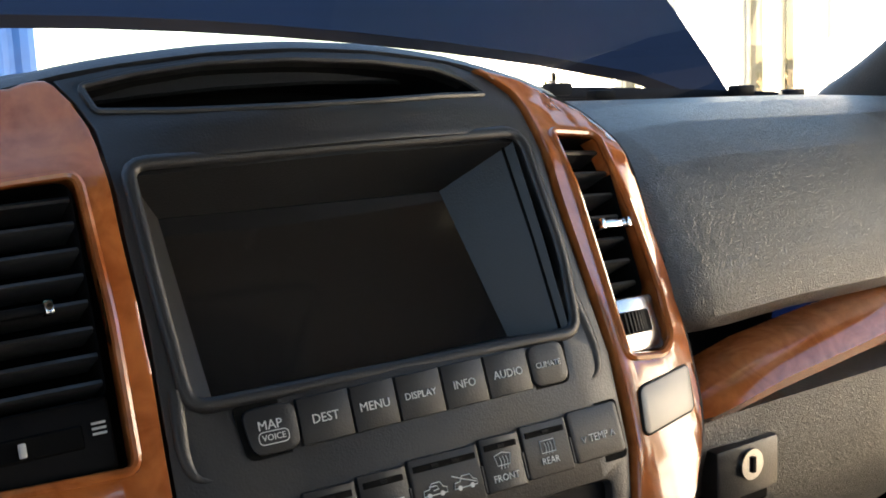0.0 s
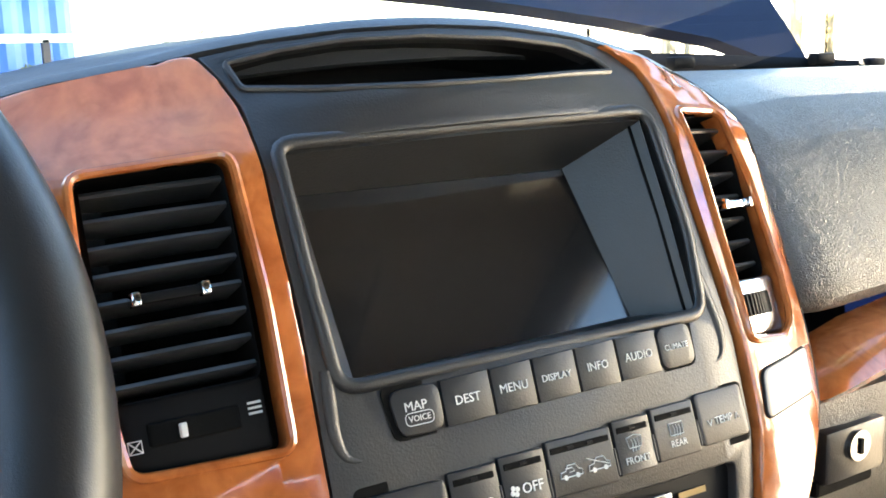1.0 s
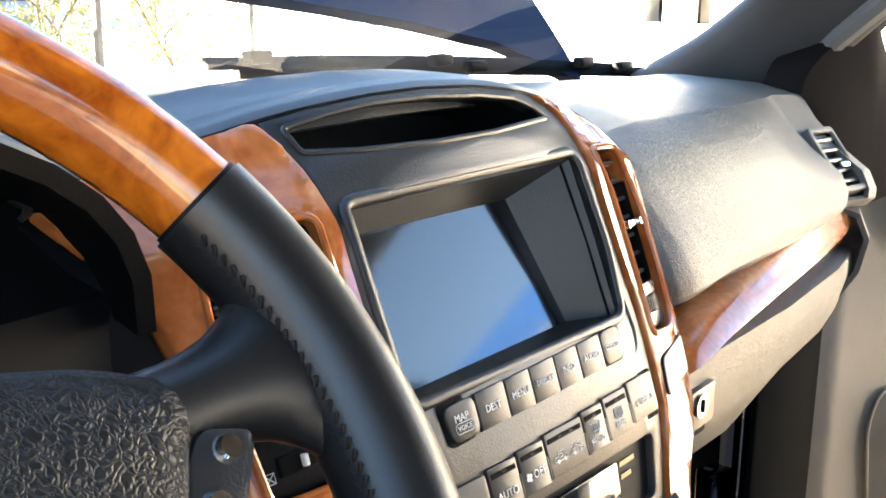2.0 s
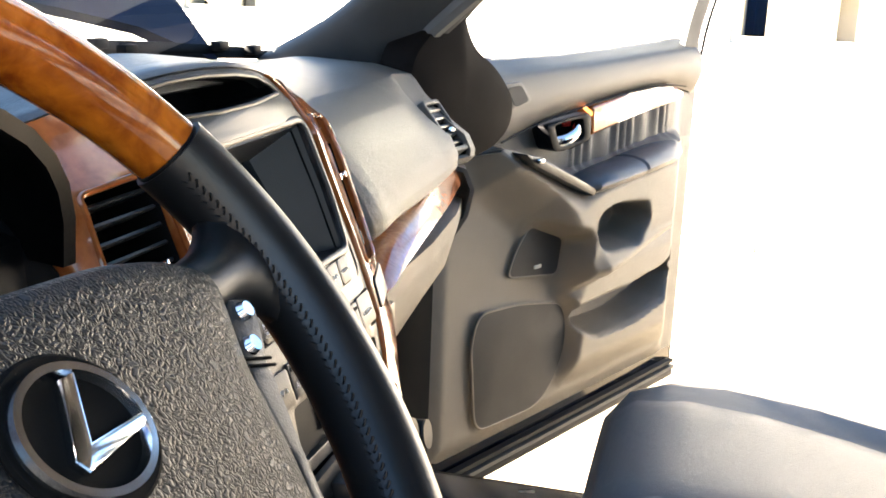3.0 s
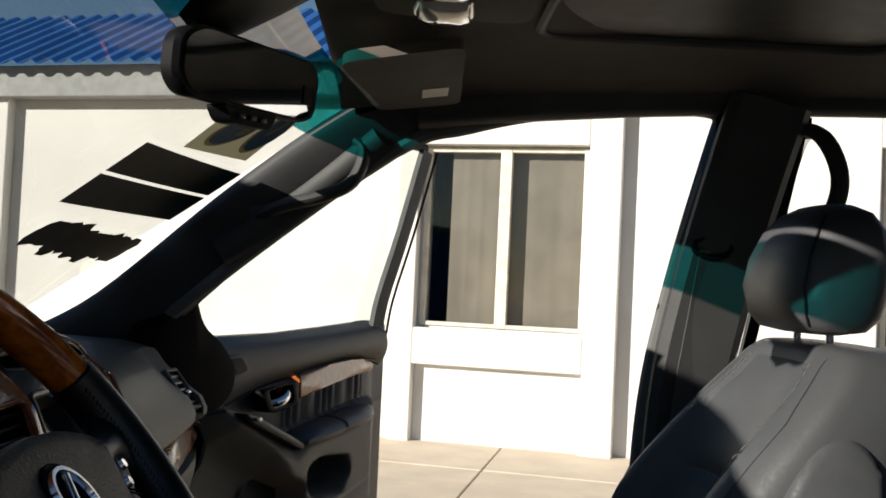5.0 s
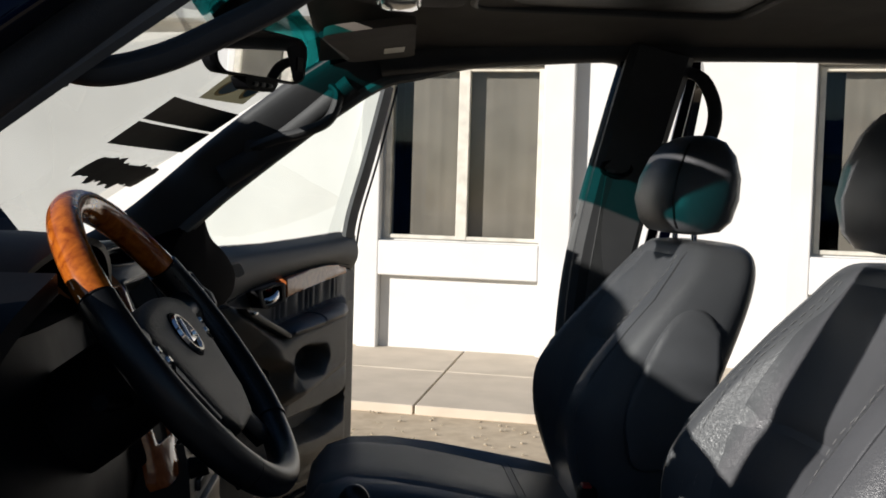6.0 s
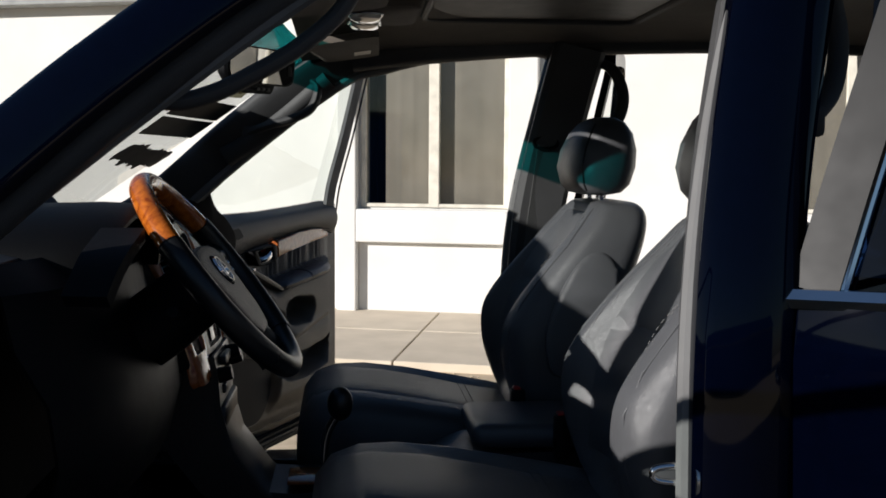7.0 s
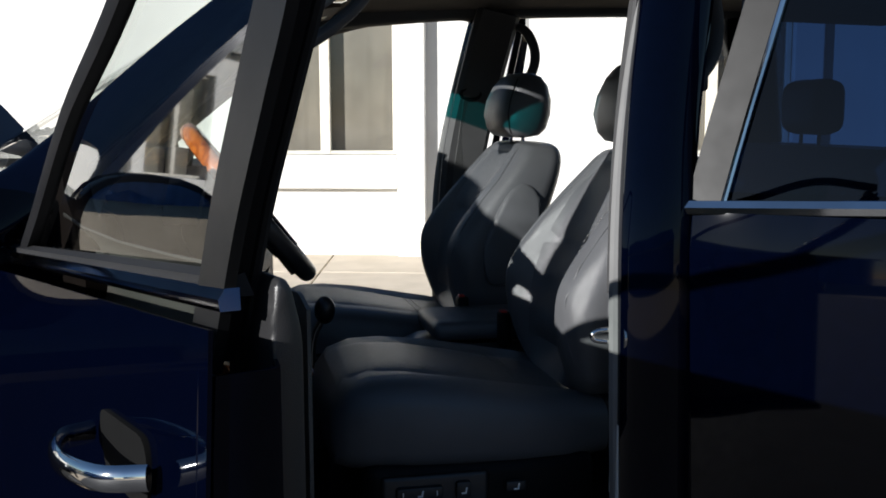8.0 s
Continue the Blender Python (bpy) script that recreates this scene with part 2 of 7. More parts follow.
def slab(bm, outer, holes, top, bottom, m, bevel=0.0, cuts=()):
    """A plate with holes: outlines in (u, v), thickness from bottom to top, taken through m(u, v, w)."""
    before = set(bm.verts)
    edges = []
    for loop in [outer] + list(holes):
        vs = [bm.verts.new((u, v, top)) for u, v in loop]
        edges += [bm.edges.new((vs[i], vs[(i + 1) % len(vs)])) for i in range(len(vs))]
    r = bmesh.ops.triangle_fill(bm, use_beauty=True, use_dissolve=False, edges=edges)
    faces = [g for g in r["geom"] if isinstance(g, bmesh.types.BMFace)]
    ex = bmesh.ops.extrude_face_region(bm, geom=faces)
    low = [g for g in ex["geom"] if isinstance(g, bmesh.types.BMVert)]
    for v in low:
        v.co.z = bottom
    if bevel:
        lowset = set(low)
        rim = [e for e in {e for f in faces if f.is_valid for e in f.edges} if sum(1 for f in e.link_faces if all(v not in lowset for v in f.verts)) == 1]
        bmesh.ops.bevel(bm, geom=rim, offset=bevel, segments=2, affect="EDGES", profile=0.5)
    for axis, at in cuts:
        no = Vector((1, 0, 0)) if axis == "u" else Vector((0, 1, 0))
        bmesh.ops.bisect_plane(bm, geom=bm.verts[:] + bm.edges[:] + bm.faces[:], plane_co=no * at, plane_no=no)
    for v in bm.verts:
        if v not in before:
            v.co = Vector(m(*v.co))


def rounded(pts, r, n=4):
    """A polygon's outline with its corners rounded."""
    out = []
    k = len(pts)
    for i in range(k):
        p, a, b = Vector(pts[i]), Vector(pts[i - 1]), Vector(pts[(i + 1) % k])
        ra = min(r, (a - p).length * 0.45, (b - p).length * 0.45)
        p0, p1 = p + (a - p).normalized() * ra, p + (b - p).normalized() * ra
        for j in range(n + 1):
            t = j / n
            out.append(tuple(p0 * (1 - t) ** 2 + p * 2 * t * (1 - t) + p1 * t * t))
    return out


def rect(u0, v0, u1, v1, r=0.0, n=4):
    pts = [(u0, v0), (u1, v0), (u1, v1), (u0, v1)]
    return rounded(pts, r, n) if r else pts


def loft(bm, sections, closed=False, caps=False):
    """A skin through rows of points."""
    rows = [[bm.verts.new(p) for p in s] for s in sections]
    n = len(rows[0])
    for a, b in zip(rows, rows[1:]):
        for i in range(n if closed else n - 1):
            j = (i + 1) % n
            bm.faces.new((a[i], a[j], b[j], b[i]))
    if caps:
        bm.faces.new(rows[0])
        bm.faces.new(rows[-1][::-1])
    return rows


def smooth_line(pts, n=8):
    """Catmull-Rom through points."""
    p = [Vector(q) for q in pts]
    p = [p[0] * 2 - p[1]] + p + [p[-1] * 2 - p[-2]]
    out = []
    for i in range(1, len(p) - 2):
        for j in range(n):
            t = j / n
            out.append(0.5 * (2 * p[i] + (p[i + 1] - p[i - 1]) * t + (2 * p[i - 1] - 5 * p[i] + 4 * p[i + 1] - p[i + 2]) * t * t + (3 * p[i] - p[i - 1] - 3 * p[i + 1] + p[i + 2]) * t ** 3))
    return out + [p[-2]]


def sweep(bm, path, shape, up=(0, 0, 1), closed=False, caps=True, turn=None, scale=None):
    """A closed outline (a, b) carried along a path; a goes sideways, b along up."""
    rings = []
    n = len(path)
    for i, q in enumerate(path):
        q = Vector(q)
        a, b = (path[(i + 1) % n], path[i - 1]) if closed else (path[min(i + 1, n - 1)], path[max(i - 1, 0)])
        t = (Vector(a) - Vector(b)).normalized()
        side = t.cross(Vector(up)).normalized()
        top = side.cross(t)
        k = scale[i] if scale else 1.0
        rings.append([q + side * u * k + top * v * k for u, v in shape])
    rows = [[bm.verts.new(p) for p in r] for r in rings]
    m = len(shape)
    for i in range(n if closed else n - 1):
        a, b = rows[i], rows[(i + 1) % n]
        for k in range(m):
            j = (k + 1) % m
            bm.faces.new((a[k], a[j], b[j], b[k]))
    if caps and not closed:
        bm.faces.new(rows[0])
        bm.faces.new(rows[-1][::-1])


def ring(r, n=12, r2=None):
    return [(r * math.cos(2 * math.pi * i / n), (r2 or r) * math.sin(2 * math.pi * i / n)) for i in range(n)]


def disc(bm, c, axis, r, depth, n=24, r2=None):
    """A short turned peg along an axis."""
    q = Vector(axis).to_track_quat("Z", "Y").to_matrix().to_4x4()
    bmesh.ops.create_cone(bm, cap_ends=True, segments=n, radius1=r, radius2=r if r2 is None else r2, depth=depth, matrix=Matrix.Translation(c) @ q)


def thicken(bm, t):
    """Gives a skin a thickness."""
    bmesh.ops.recalc_face_normals(bm, faces=bm.faces)
    bmesh.ops.solidify(bm, geom=bm.faces[:], thickness=t)


def lettering(name, words, size, m, mat, parent, align="CENTER"):
    """Raised print in the built-in font, as a mesh at the matrix m."""
    cu = bpy.data.curves.new(name, "FONT")
    cu.body, cu.size, cu.extrude, cu.align_x, cu.align_y = words, size, 0.0002, align, "CENTER"
    cu.resolution_u = 2
    tmp = new(name, cu)
    me = bpy.data.meshes.new_from_object(tmp.evaluated_get(bpy.context.evaluated_depsgraph_get()))
    bpy.data.objects.remove(tmp)
    me.transform(m)
    me.materials.clear()
    me.materials.append(mat)
    ob = new(name, me)
    ob.parent = parent
    if parent.type == "EMPTY":
        ob.matrix_parent_inverse = parent.matrix_basis.inverted()
    return ob


# ---- outside: ground, pavement, building ----
WALL0, WALL_E, WALL_N = Vector((7.996, -0.486, 0)), Vector((-0.3076, -0.9515, 0)), Vector((-0.9515, 0.3076, 0))


def wall_at(a, o, z):
    """Along the facade, out from it, up."""
    return WALL0 + WALL_E * a + WALL_N * o + Vector((0, 0, z))


bm = bmesh.new()
bmesh.ops.create_grid(bm, x_segments=60, y_segments=60, size=90)
for v in bm.verts:
    v.co.z = -0.075 + 0.012 * noise.noise(v.co * 0.4)
ground = tagged(part("ground", bm, M_SAND), "sandy gravel lot around the parked car", "ground", kind="structure")

bm = bmesh.new()
box(bm, (-8, -60, -0.12), (-0.55, 60, -0.045), None, 0.01)
tagged(part("road", bm, M_ASPHALT, smooth=False), "dark worn asphalt strip beside the car", "road", kind="structure")

pavement = empty("pavement", wall_at(0, 1.3, -0.06), "pale concrete pavement along the white building", "pavement", kind="structure")
STRIPS = ((0.0, 1.17), (1.185, 2.56))
for o0, o1 in STRIPS:
    a = -23.244
    while a < 14:
        bm = bmesh.new()
        box(bm, (a + 0.006, o0, -0.12), (a + 2.4 - 0.006, o1, -0.012 + random.uniform(-0.002, 0.002)), lambda a, o, z: wall_at(a + 0.092 * o, o, z), 0.006, 1)
        part("paving_slab", bm, M_CONCRETE, pavement, smooth=False)
        a += 2.4
bm = bmesh.new()
for i in range(900):
    a, o = random.uniform(-6, 6), 2.6 + random.expovariate(0.8)
    s = random.uniform(0.004, 0.013)
    bmesh.ops.create_icosphere(bm, subdivisions=1, radius=s, matrix=Matrix.Translation(wall_at(a, o, -0.07 + s * 0.3)) @ Matrix.Diagonal((1, random.uniform(0.6, 1.2), 0.6, 1)))
tagged(part("gravel", bm, M_STONE, smooth=False), "loose pale stones scattered on the sand", "gravel", kind="stuff")

building = empty("building", wall_at(0, -0.1, -0.1), "white stucco building with recessed windows and blue metal roof", "building")
WINDOWS = (-13.6, -9.9, -6.0, -0.02, 3.69, 7.4)
W_W, W_Z0, W_Z1 = 1.425, 0.985, 2.526
ends = [-22.0] + [e for w in WINDOWS for e in (w, w + W_W)] + [13.0]
spans = [(ends[i], ends[i + 1], -0.15, 3.0) for i in range(0, len(ends), 2)]
for w in WINDOWS:
    spans += [(w, w + W_W, -0.15, W_Z0), (w, w + W_W, W_Z1, 3.0)]
for a0, a1, z0, z1 in spans:
    bm = bmesh.new()
    box(bm, (a0, -0.25, z0), (a1, 0, z1), wall_at)
    part("wall", bm, M_STUCCO, building, smooth=False)
for w in WINDOWS:
    for nm, a0, a1, z0, z1, o1 in (("bay_post", w - 0.22, w - 0.03, -0.05, 3.0, 0.12), ("bay_post", w + W_W + 0.01, w + W_W + 0.28, -0.05, 3.0, 0.12), ("sill_band", w - 0.03, w + W_W + 0.01, 0.65, W_Z0 - 0.02, 0.12), ("lintel", w - 0.03, w + W_W + 0.01, W_Z1 + 0.02, 3.0, 0.12)):
        bm = bmesh.new()
        box(bm, (a0, 0.0, z0), (a1, o1, z1), wall_at, 0.012)
        part(nm, bm, M_STUCCO, building, smooth=False)
    bm = bmesh.new()
    box(bm, (w - 0.028, 0.001, -0.04), (w + W_W + 0.008, 0.022, 0.645), wall_at, 0.004)
    part("panel", bm, M_STUCCO, building, smooth=False)
    bm = bmesh.new()
    box(bm, (w, -0.05, W_Z0), (w + 0.045, 0.03, W_Z1), wall_at, 0.006)
    win = part("window", bm, M_CREAM, building, "cream painted sliding window frame", smooth=False)
    for nm, a0, a1, z0, z1, o1 in (("stile", W_W - 0.045, W_W, W_Z0, W_Z1, 0.03), ("meeting_stile", W_W / 2 - 0.05, W_W / 2 + 0.05, W_Z0, W_Z1, 0.03), ("rail", 0.04, W_W - 0.04, W_Z0, W_Z0 + 0.035, 0.026), ("rail", 0.04, W_W - 0.04, W_Z1 - 0.035, W_Z1, 0.026)):
        bm = bmesh.new()
        box(bm, (w + a0, -0.048, z0), (w + a1, o1, z1), wall_at, 0.006)
        part(nm, bm, M_CREAM, win, smooth=False)
    for k in (0, 1):
        bm = bmesh.new()
        u0 = w + 0.04 + k * W_W / 2
        box(bm, (u0, -0.022, W_Z0 + 0.03), (u0 + W_W / 2 - 0.06, -0.016, W_Z1 - 0.03), wall_at)
        part("glass_pane", bm, M_WINDOW, win, smooth=False)
        bm = bmesh.new()
        # left blind starts 0.17 m late: the dark gap imitates the reveal's shadow
        b0 = u0 + (0.17 if k == 0 else 0.0)
        n = 12
        row = []
        for j in range(n + 1):
            a = b0 + (u0 + W_W / 2 - 0.05 - b0) * j / n
            row.append((a, -0.10 + 0.004 * math.sin(j * 2.2)))
        loft(bm, [[wall_at(a, o, z) for a, o in row] for z in (W_Z0, W_Z1)])
        thicken(bm, 0.006)
        part("blind", bm, M_BLIND, win, "grey woven blind")
    # near-black box behind each window, standing in for the unlit room
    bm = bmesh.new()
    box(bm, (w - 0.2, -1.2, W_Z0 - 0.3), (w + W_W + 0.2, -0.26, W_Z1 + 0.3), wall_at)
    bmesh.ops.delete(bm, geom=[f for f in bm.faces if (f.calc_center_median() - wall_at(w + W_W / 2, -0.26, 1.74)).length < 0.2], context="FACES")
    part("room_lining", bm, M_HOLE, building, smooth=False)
bm = bmesh.new()
box(bm, (-22, -0.1, 2.96), (13, 0.22, 3.26), wall_at, 0.01)
part("fascia", bm, M_FASCIA, building, smooth=False)
bm = bmesh.new()
a, rows = -22.0, []
while a < 13:
    for da, h in ((0, 0), (0.05, 0.035), (0.11, 0.035), (0.16, 0)):
        rows.append([wall_at(a + da, 0.42, 3.24 + h), wall_at(a + da, -1.2, 4.1 + h)])
    a += 0.21
loft(bm, rows)
thicken(bm, 0.01)
part("roof", bm, M_ROOFBLUE, building, "corrugated blue metal roof", smooth=False)

# far side of the lot, ahead of the car
fence = empty("fence", (5, 13, -0.07), "steel fence with slim dark posts and pale top rail", "fence")
for i in range(9):
    bm = bmesh.new()
    x = -5.9 + i * 2.83
    box(bm, (x - 0.045, 12.95, -0.1), (x + 0.045, 13.05, 1.50), None, 0.006)
    part("post", bm, M_STEEL, fence, smooth=False)
bm = bmesh.new()
sweep(bm, [(-8, 13, 1.60), (1.9, 13, 1.52), (8.3, 13, 1.44), (17, 13, 1.36)], [(-0.05, -0.05), (0.05, -0.05), (0.05, 0.05), (-0.05, 0.05)], up=(0, 0, 1))
part("rail", bm, M_CREAM, fence, "pale sloping top rail", smooth=False)

boundary = empty("boundary_wall", (20, 40, -0.07), "white boundary wall at the end of the lot", "wall")
bm = bmesh.new()
box(bm, (4.2, 40, -0.1), (45, 40.3, 2.2), None, 0.02)
part("wall", bm, M_STUCCO, boundary, smooth=False)
bm = bmesh.new()
box(bm, (4.1, 39.95, 2.2), (45.1, 40.35, 2.3), None, 0.02)
part("coping", bm, M_CONCRETE, boundary, smooth=False)

shed = empty("shed", (-6, 18, -0.07), "blue metal clad building beyond the fence", "building")
bm = bmesh.new()
x = -20.0
rows = []
while x < 3.7:
    for dx, dy in ((0, 0), (0.1, 0.05), (0.2, 0.05), (0.3, 0)):
        rows.append([(x + dx, 17.2 - dy, -0.1), (x + dx, 17.2 - dy, 3.4)])
    x += 0.4
loft(bm, rows)
thicken(bm, 0.05)
part("wall", bm, M_ROOFBLUE, shed, smooth=False)
bm = bmesh.new()
box(bm, (-20, 16.9, 3.4), (4.1, 23, 3.55), None, 0.02)
part("roof", bm, M_FASCIA, shed, smooth=False)


def bush(at, r, h, seed):
    rnd = random.Random(seed)
    ob = empty("bush", at, "dry yellow-green bush by the fence", "bush", "bushes by the fence")
    bm = bmesh.new()
    for i in range(5):
        q = Vector(at)
        pts = [q, q + Vector((rnd.uniform(-0.3, 0.3) * r, rnd.uniform(-0.3, 0.3) * r, h * 0.4)), q + Vector((rnd.uniform(-1, 1) * r * 0.7, rnd.uniform(-1, 1) * r * 0.7, h * 0.85))]
        sweep(bm, smooth_line(pts, 3), ring(0.02, 5), up=(1, 0.1, 0))
    part("branch", bm, M_BARK, ob)
    bm = bmesh.new()
    for i in range(1300):
        u, th = rnd.random() ** 0.4, rnd.uniform(0, 6.283)
        zz = rnd.uniform(0.12, 1.0)
        k = r * u * math.sqrt(max(0.05, 1 - (zz - 0.45) ** 2 * 2.4)) * (0.8 + 0.4 * noise.noise((math.cos(th) * 2, math.sin(th) * 2, zz * 3 + seed)))
        c = Vector(at) + Vector((k * math.cos(th), k * math.sin(th), h * zz))
        m = Matrix.Translation(c) @ Euler((rnd.uniform(0, 3), rnd.uniform(0, 3), rnd.uniform(0, 6))).to_matrix().to_4x4()
        s = rnd.uniform(0.03, 0.07)
        bm.faces.new([bm.verts.new(m @ Vector(p)) for p in ((-s, 0, 0), (0, -s * 0.45, 0.01), (s, 0, 0), (0, s * 0.45, 0.01))])
    part("leaves", bm, M_LEAF, ob, smooth=False)


for i, (x, y, r, h) in enumerate(((1.6, 15.2, 0.8, 1.1), (3.2, 15.4, 0.9, 1.25), (5.2, 15.0, 1.0, 1.65), (7.0, 15.4, 0.7, 1.2), (8.8, 15.0, 1.0, 1.7), (11.2, 15.2, 1.1, 1.6), (13.4, 15.2, 1.0, 1.5), (-1.0, 15.2, 0.9, 1.3))):
    bush((x, y, -0.08), r, h, i + 3)


def far_car(at, yaw, paint, label):
    """A parked estate car, far off: body, glasshouse, wheels."""
    ob = empty("parked_car", at, label, "car", "cars parked ahead")
    m = Matrix.Translation(at) @ Matrix.Rotation(yaw, 4, "Z")
    bm = bmesh.new()
    secs = []
    for x, w, z0, z1 in ((-2.2, 0.78, 0.4, 0.85), (-2.1, 0.86, 0.28, 0.98), (-1.0, 0.9, 0.25, 1.0), (0.6, 0.9, 0.25, 1.0), (1.6, 0.86, 0.27, 0.95), (2.15, 0.78, 0.35, 0.75)):
        secs.append([m @ Vector((x, sy * w * k, z)) for sy, k, z in ((-1, 0.92, z0), (-1, 1, (z0 + z1) / 2), (-1, 0.95, z1), (-1, 0.4, z1 + 0.03), (1, 0.4, z1 + 0.03), (1, 0.95, z1), (1, 1, (z0 + z1) / 2), (1, 0.92, z0))])
    loft(bm, secs, True, True)
    part("body", bm, paint, ob)
    bm = bmesh.new()
    secs = []
    for x, w, z in ((-2.05, 0.75, 1.0), (-1.75, 0.68, 1.55), (0.1, 0.7, 1.6), (0.85, 0.76, 1.02)):
        secs.append([m @ Vector((x, -w, 0.97)), m @ Vector((x, -w * 0.92, z)), m @ Vector((x, w * 0.92, z)), m @ Vector((x, w, 0.97))])
    loft(bm, secs)
    part("glasshouse", bm, M_TINT, ob)
    bm = bmesh.new()
    box(bm, (-1.75, -0.62, 1.56), (0.1, 0.62, 1.66), m, 0.03)
    part("roof", bm, paint, ob)
    for x in (-1.35, 1.4):
        for y in (-0.8, 0.8):
            bm = bmesh.new()
            disc(bm, m @ Vector((x, y, 0.33)), (m.to_3x3() @ Vector((0, 1, 0))), 0.33, 0.2)
            part("wheel", bm, M_RUBBER, ob)


far_car((16.8, 33, -0.07), radians(95), M_CARGREY, "grey estate car parked beyond the lot")
far_car((12.3, 30, -0.07), radians(60), M_CARWHITE, "white car parked by the bushes")

# the place closes behind the camera: a plain block with the same blue roof across the road
across = empty("house_across", (-28, -6, -0.07), "low building clad in blue corrugated metal across the road", "building")
bm = bmesh.new()
box(bm, (-33, -26, -0.1), (-28, 16, 3.6))
part("wall", bm, M_STUCCO, across, smooth=False)
bm = bmesh.new()
y, rows = -25.5, []
while y < 15.5:
    for dy, h in ((0, 0), (0.07, 0.05), (0.16, 0.05), (0.23, 0)):
        rows.append([(-27.9 + h, y + dy, -0.1), (-27.9 + h, y + dy, 3.4)])
    y += 0.3
loft(bm, rows)
thicken(bm, 0.02)
part("cladding", bm, M_ROOFBLUE, across, "blue corrugated cladding", smooth=False)
bm = bmesh.new()
y, rows = -26.5, []
while y < 16.5:
    for dy, h in ((0, 0), (0.07, 0.05), (0.16, 0.05), (0.23, 0)):
        rows.append([(-27.5, y + dy, 3.55 + h), (-31, y + dy, 5.2 + h)])
    y += 0.3
loft(bm, rows)
thicken(bm, 0.02)
part("roof", bm, M_ROOFBLUE, across, smooth=False)


# ---- the car's shell ----
car = empty("car", (0, -0.9, 0), "dark blue off-road car with its bonnet and doors open", "car")


def sided(f):
    """Runs a builder for the right (+1) and the left (-1) side."""
    for s in (1, -1):
        f(s)


def glass_y(x, z):
    """The windshield's surface: y at a place across and a height."""
    return 0.405 - (z - 1.24) * 0.65 / 0.42 + 0.075 * (1 - (x / 0.76) ** 2)


def half_glass(z):
    return 0.80 - (z - 1.24) * 0.10 / 0.42


bm = bmesh.new()
rows = []
for i in range(13):
    z = 1.225 + (1.665 - 1.225) * i / 12
    h = half_glass(z)
    rows.append([(h * t, glass_y(h * t, z), z) for t in [-1 + j / 10 for j in range(21)]])
loft(bm, rows)
windshield = part("windshield", bm, M_WINDSHIELD, car, "clear windshield with a teal sun band")
bm = bmesh.new()
rows = []
for i in range(4):
    z = 1.597 + (1.664 - 1.597) * i / 3
    h = half_glass(z) - 0.004
    rows.append([(h * t, glass_y(h * t, z) - 0.004, z - 0.003) for t in [-1 + j / 10 for j in range(21)]])
loft(bm, rows)
part("sun_band", bm, M_TEAL, windshield, "teal tint along the top edge")


def sticker(name, pts, mat, label, off=0.006):
    """A vinyl on the inside of the windshield; pts are (x, z)."""
    bm = bmesh.new()
    n = 6
    (x0, z0), (x1, z1), (x2, z2), (x3, z3) = pts
    rows = []
    for i in range(n + 1):
        u = i / n
        a, b = (x0 + (x1 - x0) * u, z0 + (z1 - z0) * u), (x3 + (x2 - x3) * u, z3 + (z2 - z3) * u)
        rows.append([(a[0] + (b[0] - a[0]) * v, glass_y(a[0] + (b[0] - a[0]) * v, a[1] + (b[1] - a[1]) * v) - off, a[1] + (b[1] - a[1]) * v - off * 0.6) for v in (0, 0.25, 0.5, 0.75, 1)])
    loft(bm, rows)
    return part(name, bm, mat, windshield, label)


sticker("vinyl_banner", ((0.296, 1.520), (0.712, 1.523), (0.727, 1.484), (0.315, 1.481)), M_STICKER, "black vinyl banner")
sticker("vinyl_banner", ((0.316, 1.477), (0.729, 1.480), (0.741, 1.439), (0.336, 1.437)), M_STICKER, "black vinyl banner")

# scribbled-over writing: a row of plain blots
rnd = random.Random(4)
for i in range(8):
    x = 0.435 + i * 0.044
    z = 1.400 - i * 0.0030 + rnd.uniform(-0.005, 0.005)
    h = rnd.uniform(0.020, 0.030)
    bm = bmesh.new()
    pts = [(x + 0.032 * math.copysign(abs(math.cos(a)) ** 0.6, math.cos(a)) * rnd.uniform(0.8, 1.05), z + h * math.copysign(abs(math.sin(a)) ** 0.6, math.sin(a)) * rnd.uniform(0.8, 1.05)) for a in [k * math.pi / 7 for k in range(14)]]
    bm.faces.new([bm.verts.new((px, glass_y(px, pz) - 0.006 - i * 0.0003, pz - 0.004)) for px, pz in pts])
    part("vinyl_blot", bm, M_STICKER, windshield, "blacked out mark" if i == 0 else "", smooth=False)


def film(name, colour, through=0.5):
    """A thin print on the glass that lets part of the daylight through."""
    m = material(name, colour, 0.4, scale=26)
    nt = m.node_tree
    b, o = nt.nodes["Principled BSDF"], nt.nodes["Material Output"]
    t, x = nt.nodes.new("ShaderNodeBsdfTranslucent"), nt.nodes.new("ShaderNodeMixShader")
    t.inputs[0].default_value = (*colour, 1)
    x.inputs[0].default_value = through
    nt.links.new(b.outputs[0], x.inputs[1])
    nt.links.new(t.outputs[0], x.inputs[2])
    nt.links.new(x.outputs[0], o.inputs[0])
    return m


M_DECAL = film("dark_decal", (0.16, 0.145, 0.09))
M_DECAL_BLUE = film("blue_decal_curve", (0.015, 0.16, 0.40))
M_DECAL_GOLD = film("gold_decal_curve", (0.42, 0.36, 0.22))
sticker("decal", ((0.368, 1.574), (0.575, 1.622), (0.652, 1.540), (0.405, 1.529)), M_DECAL, "dark decal with blue and gold curves")
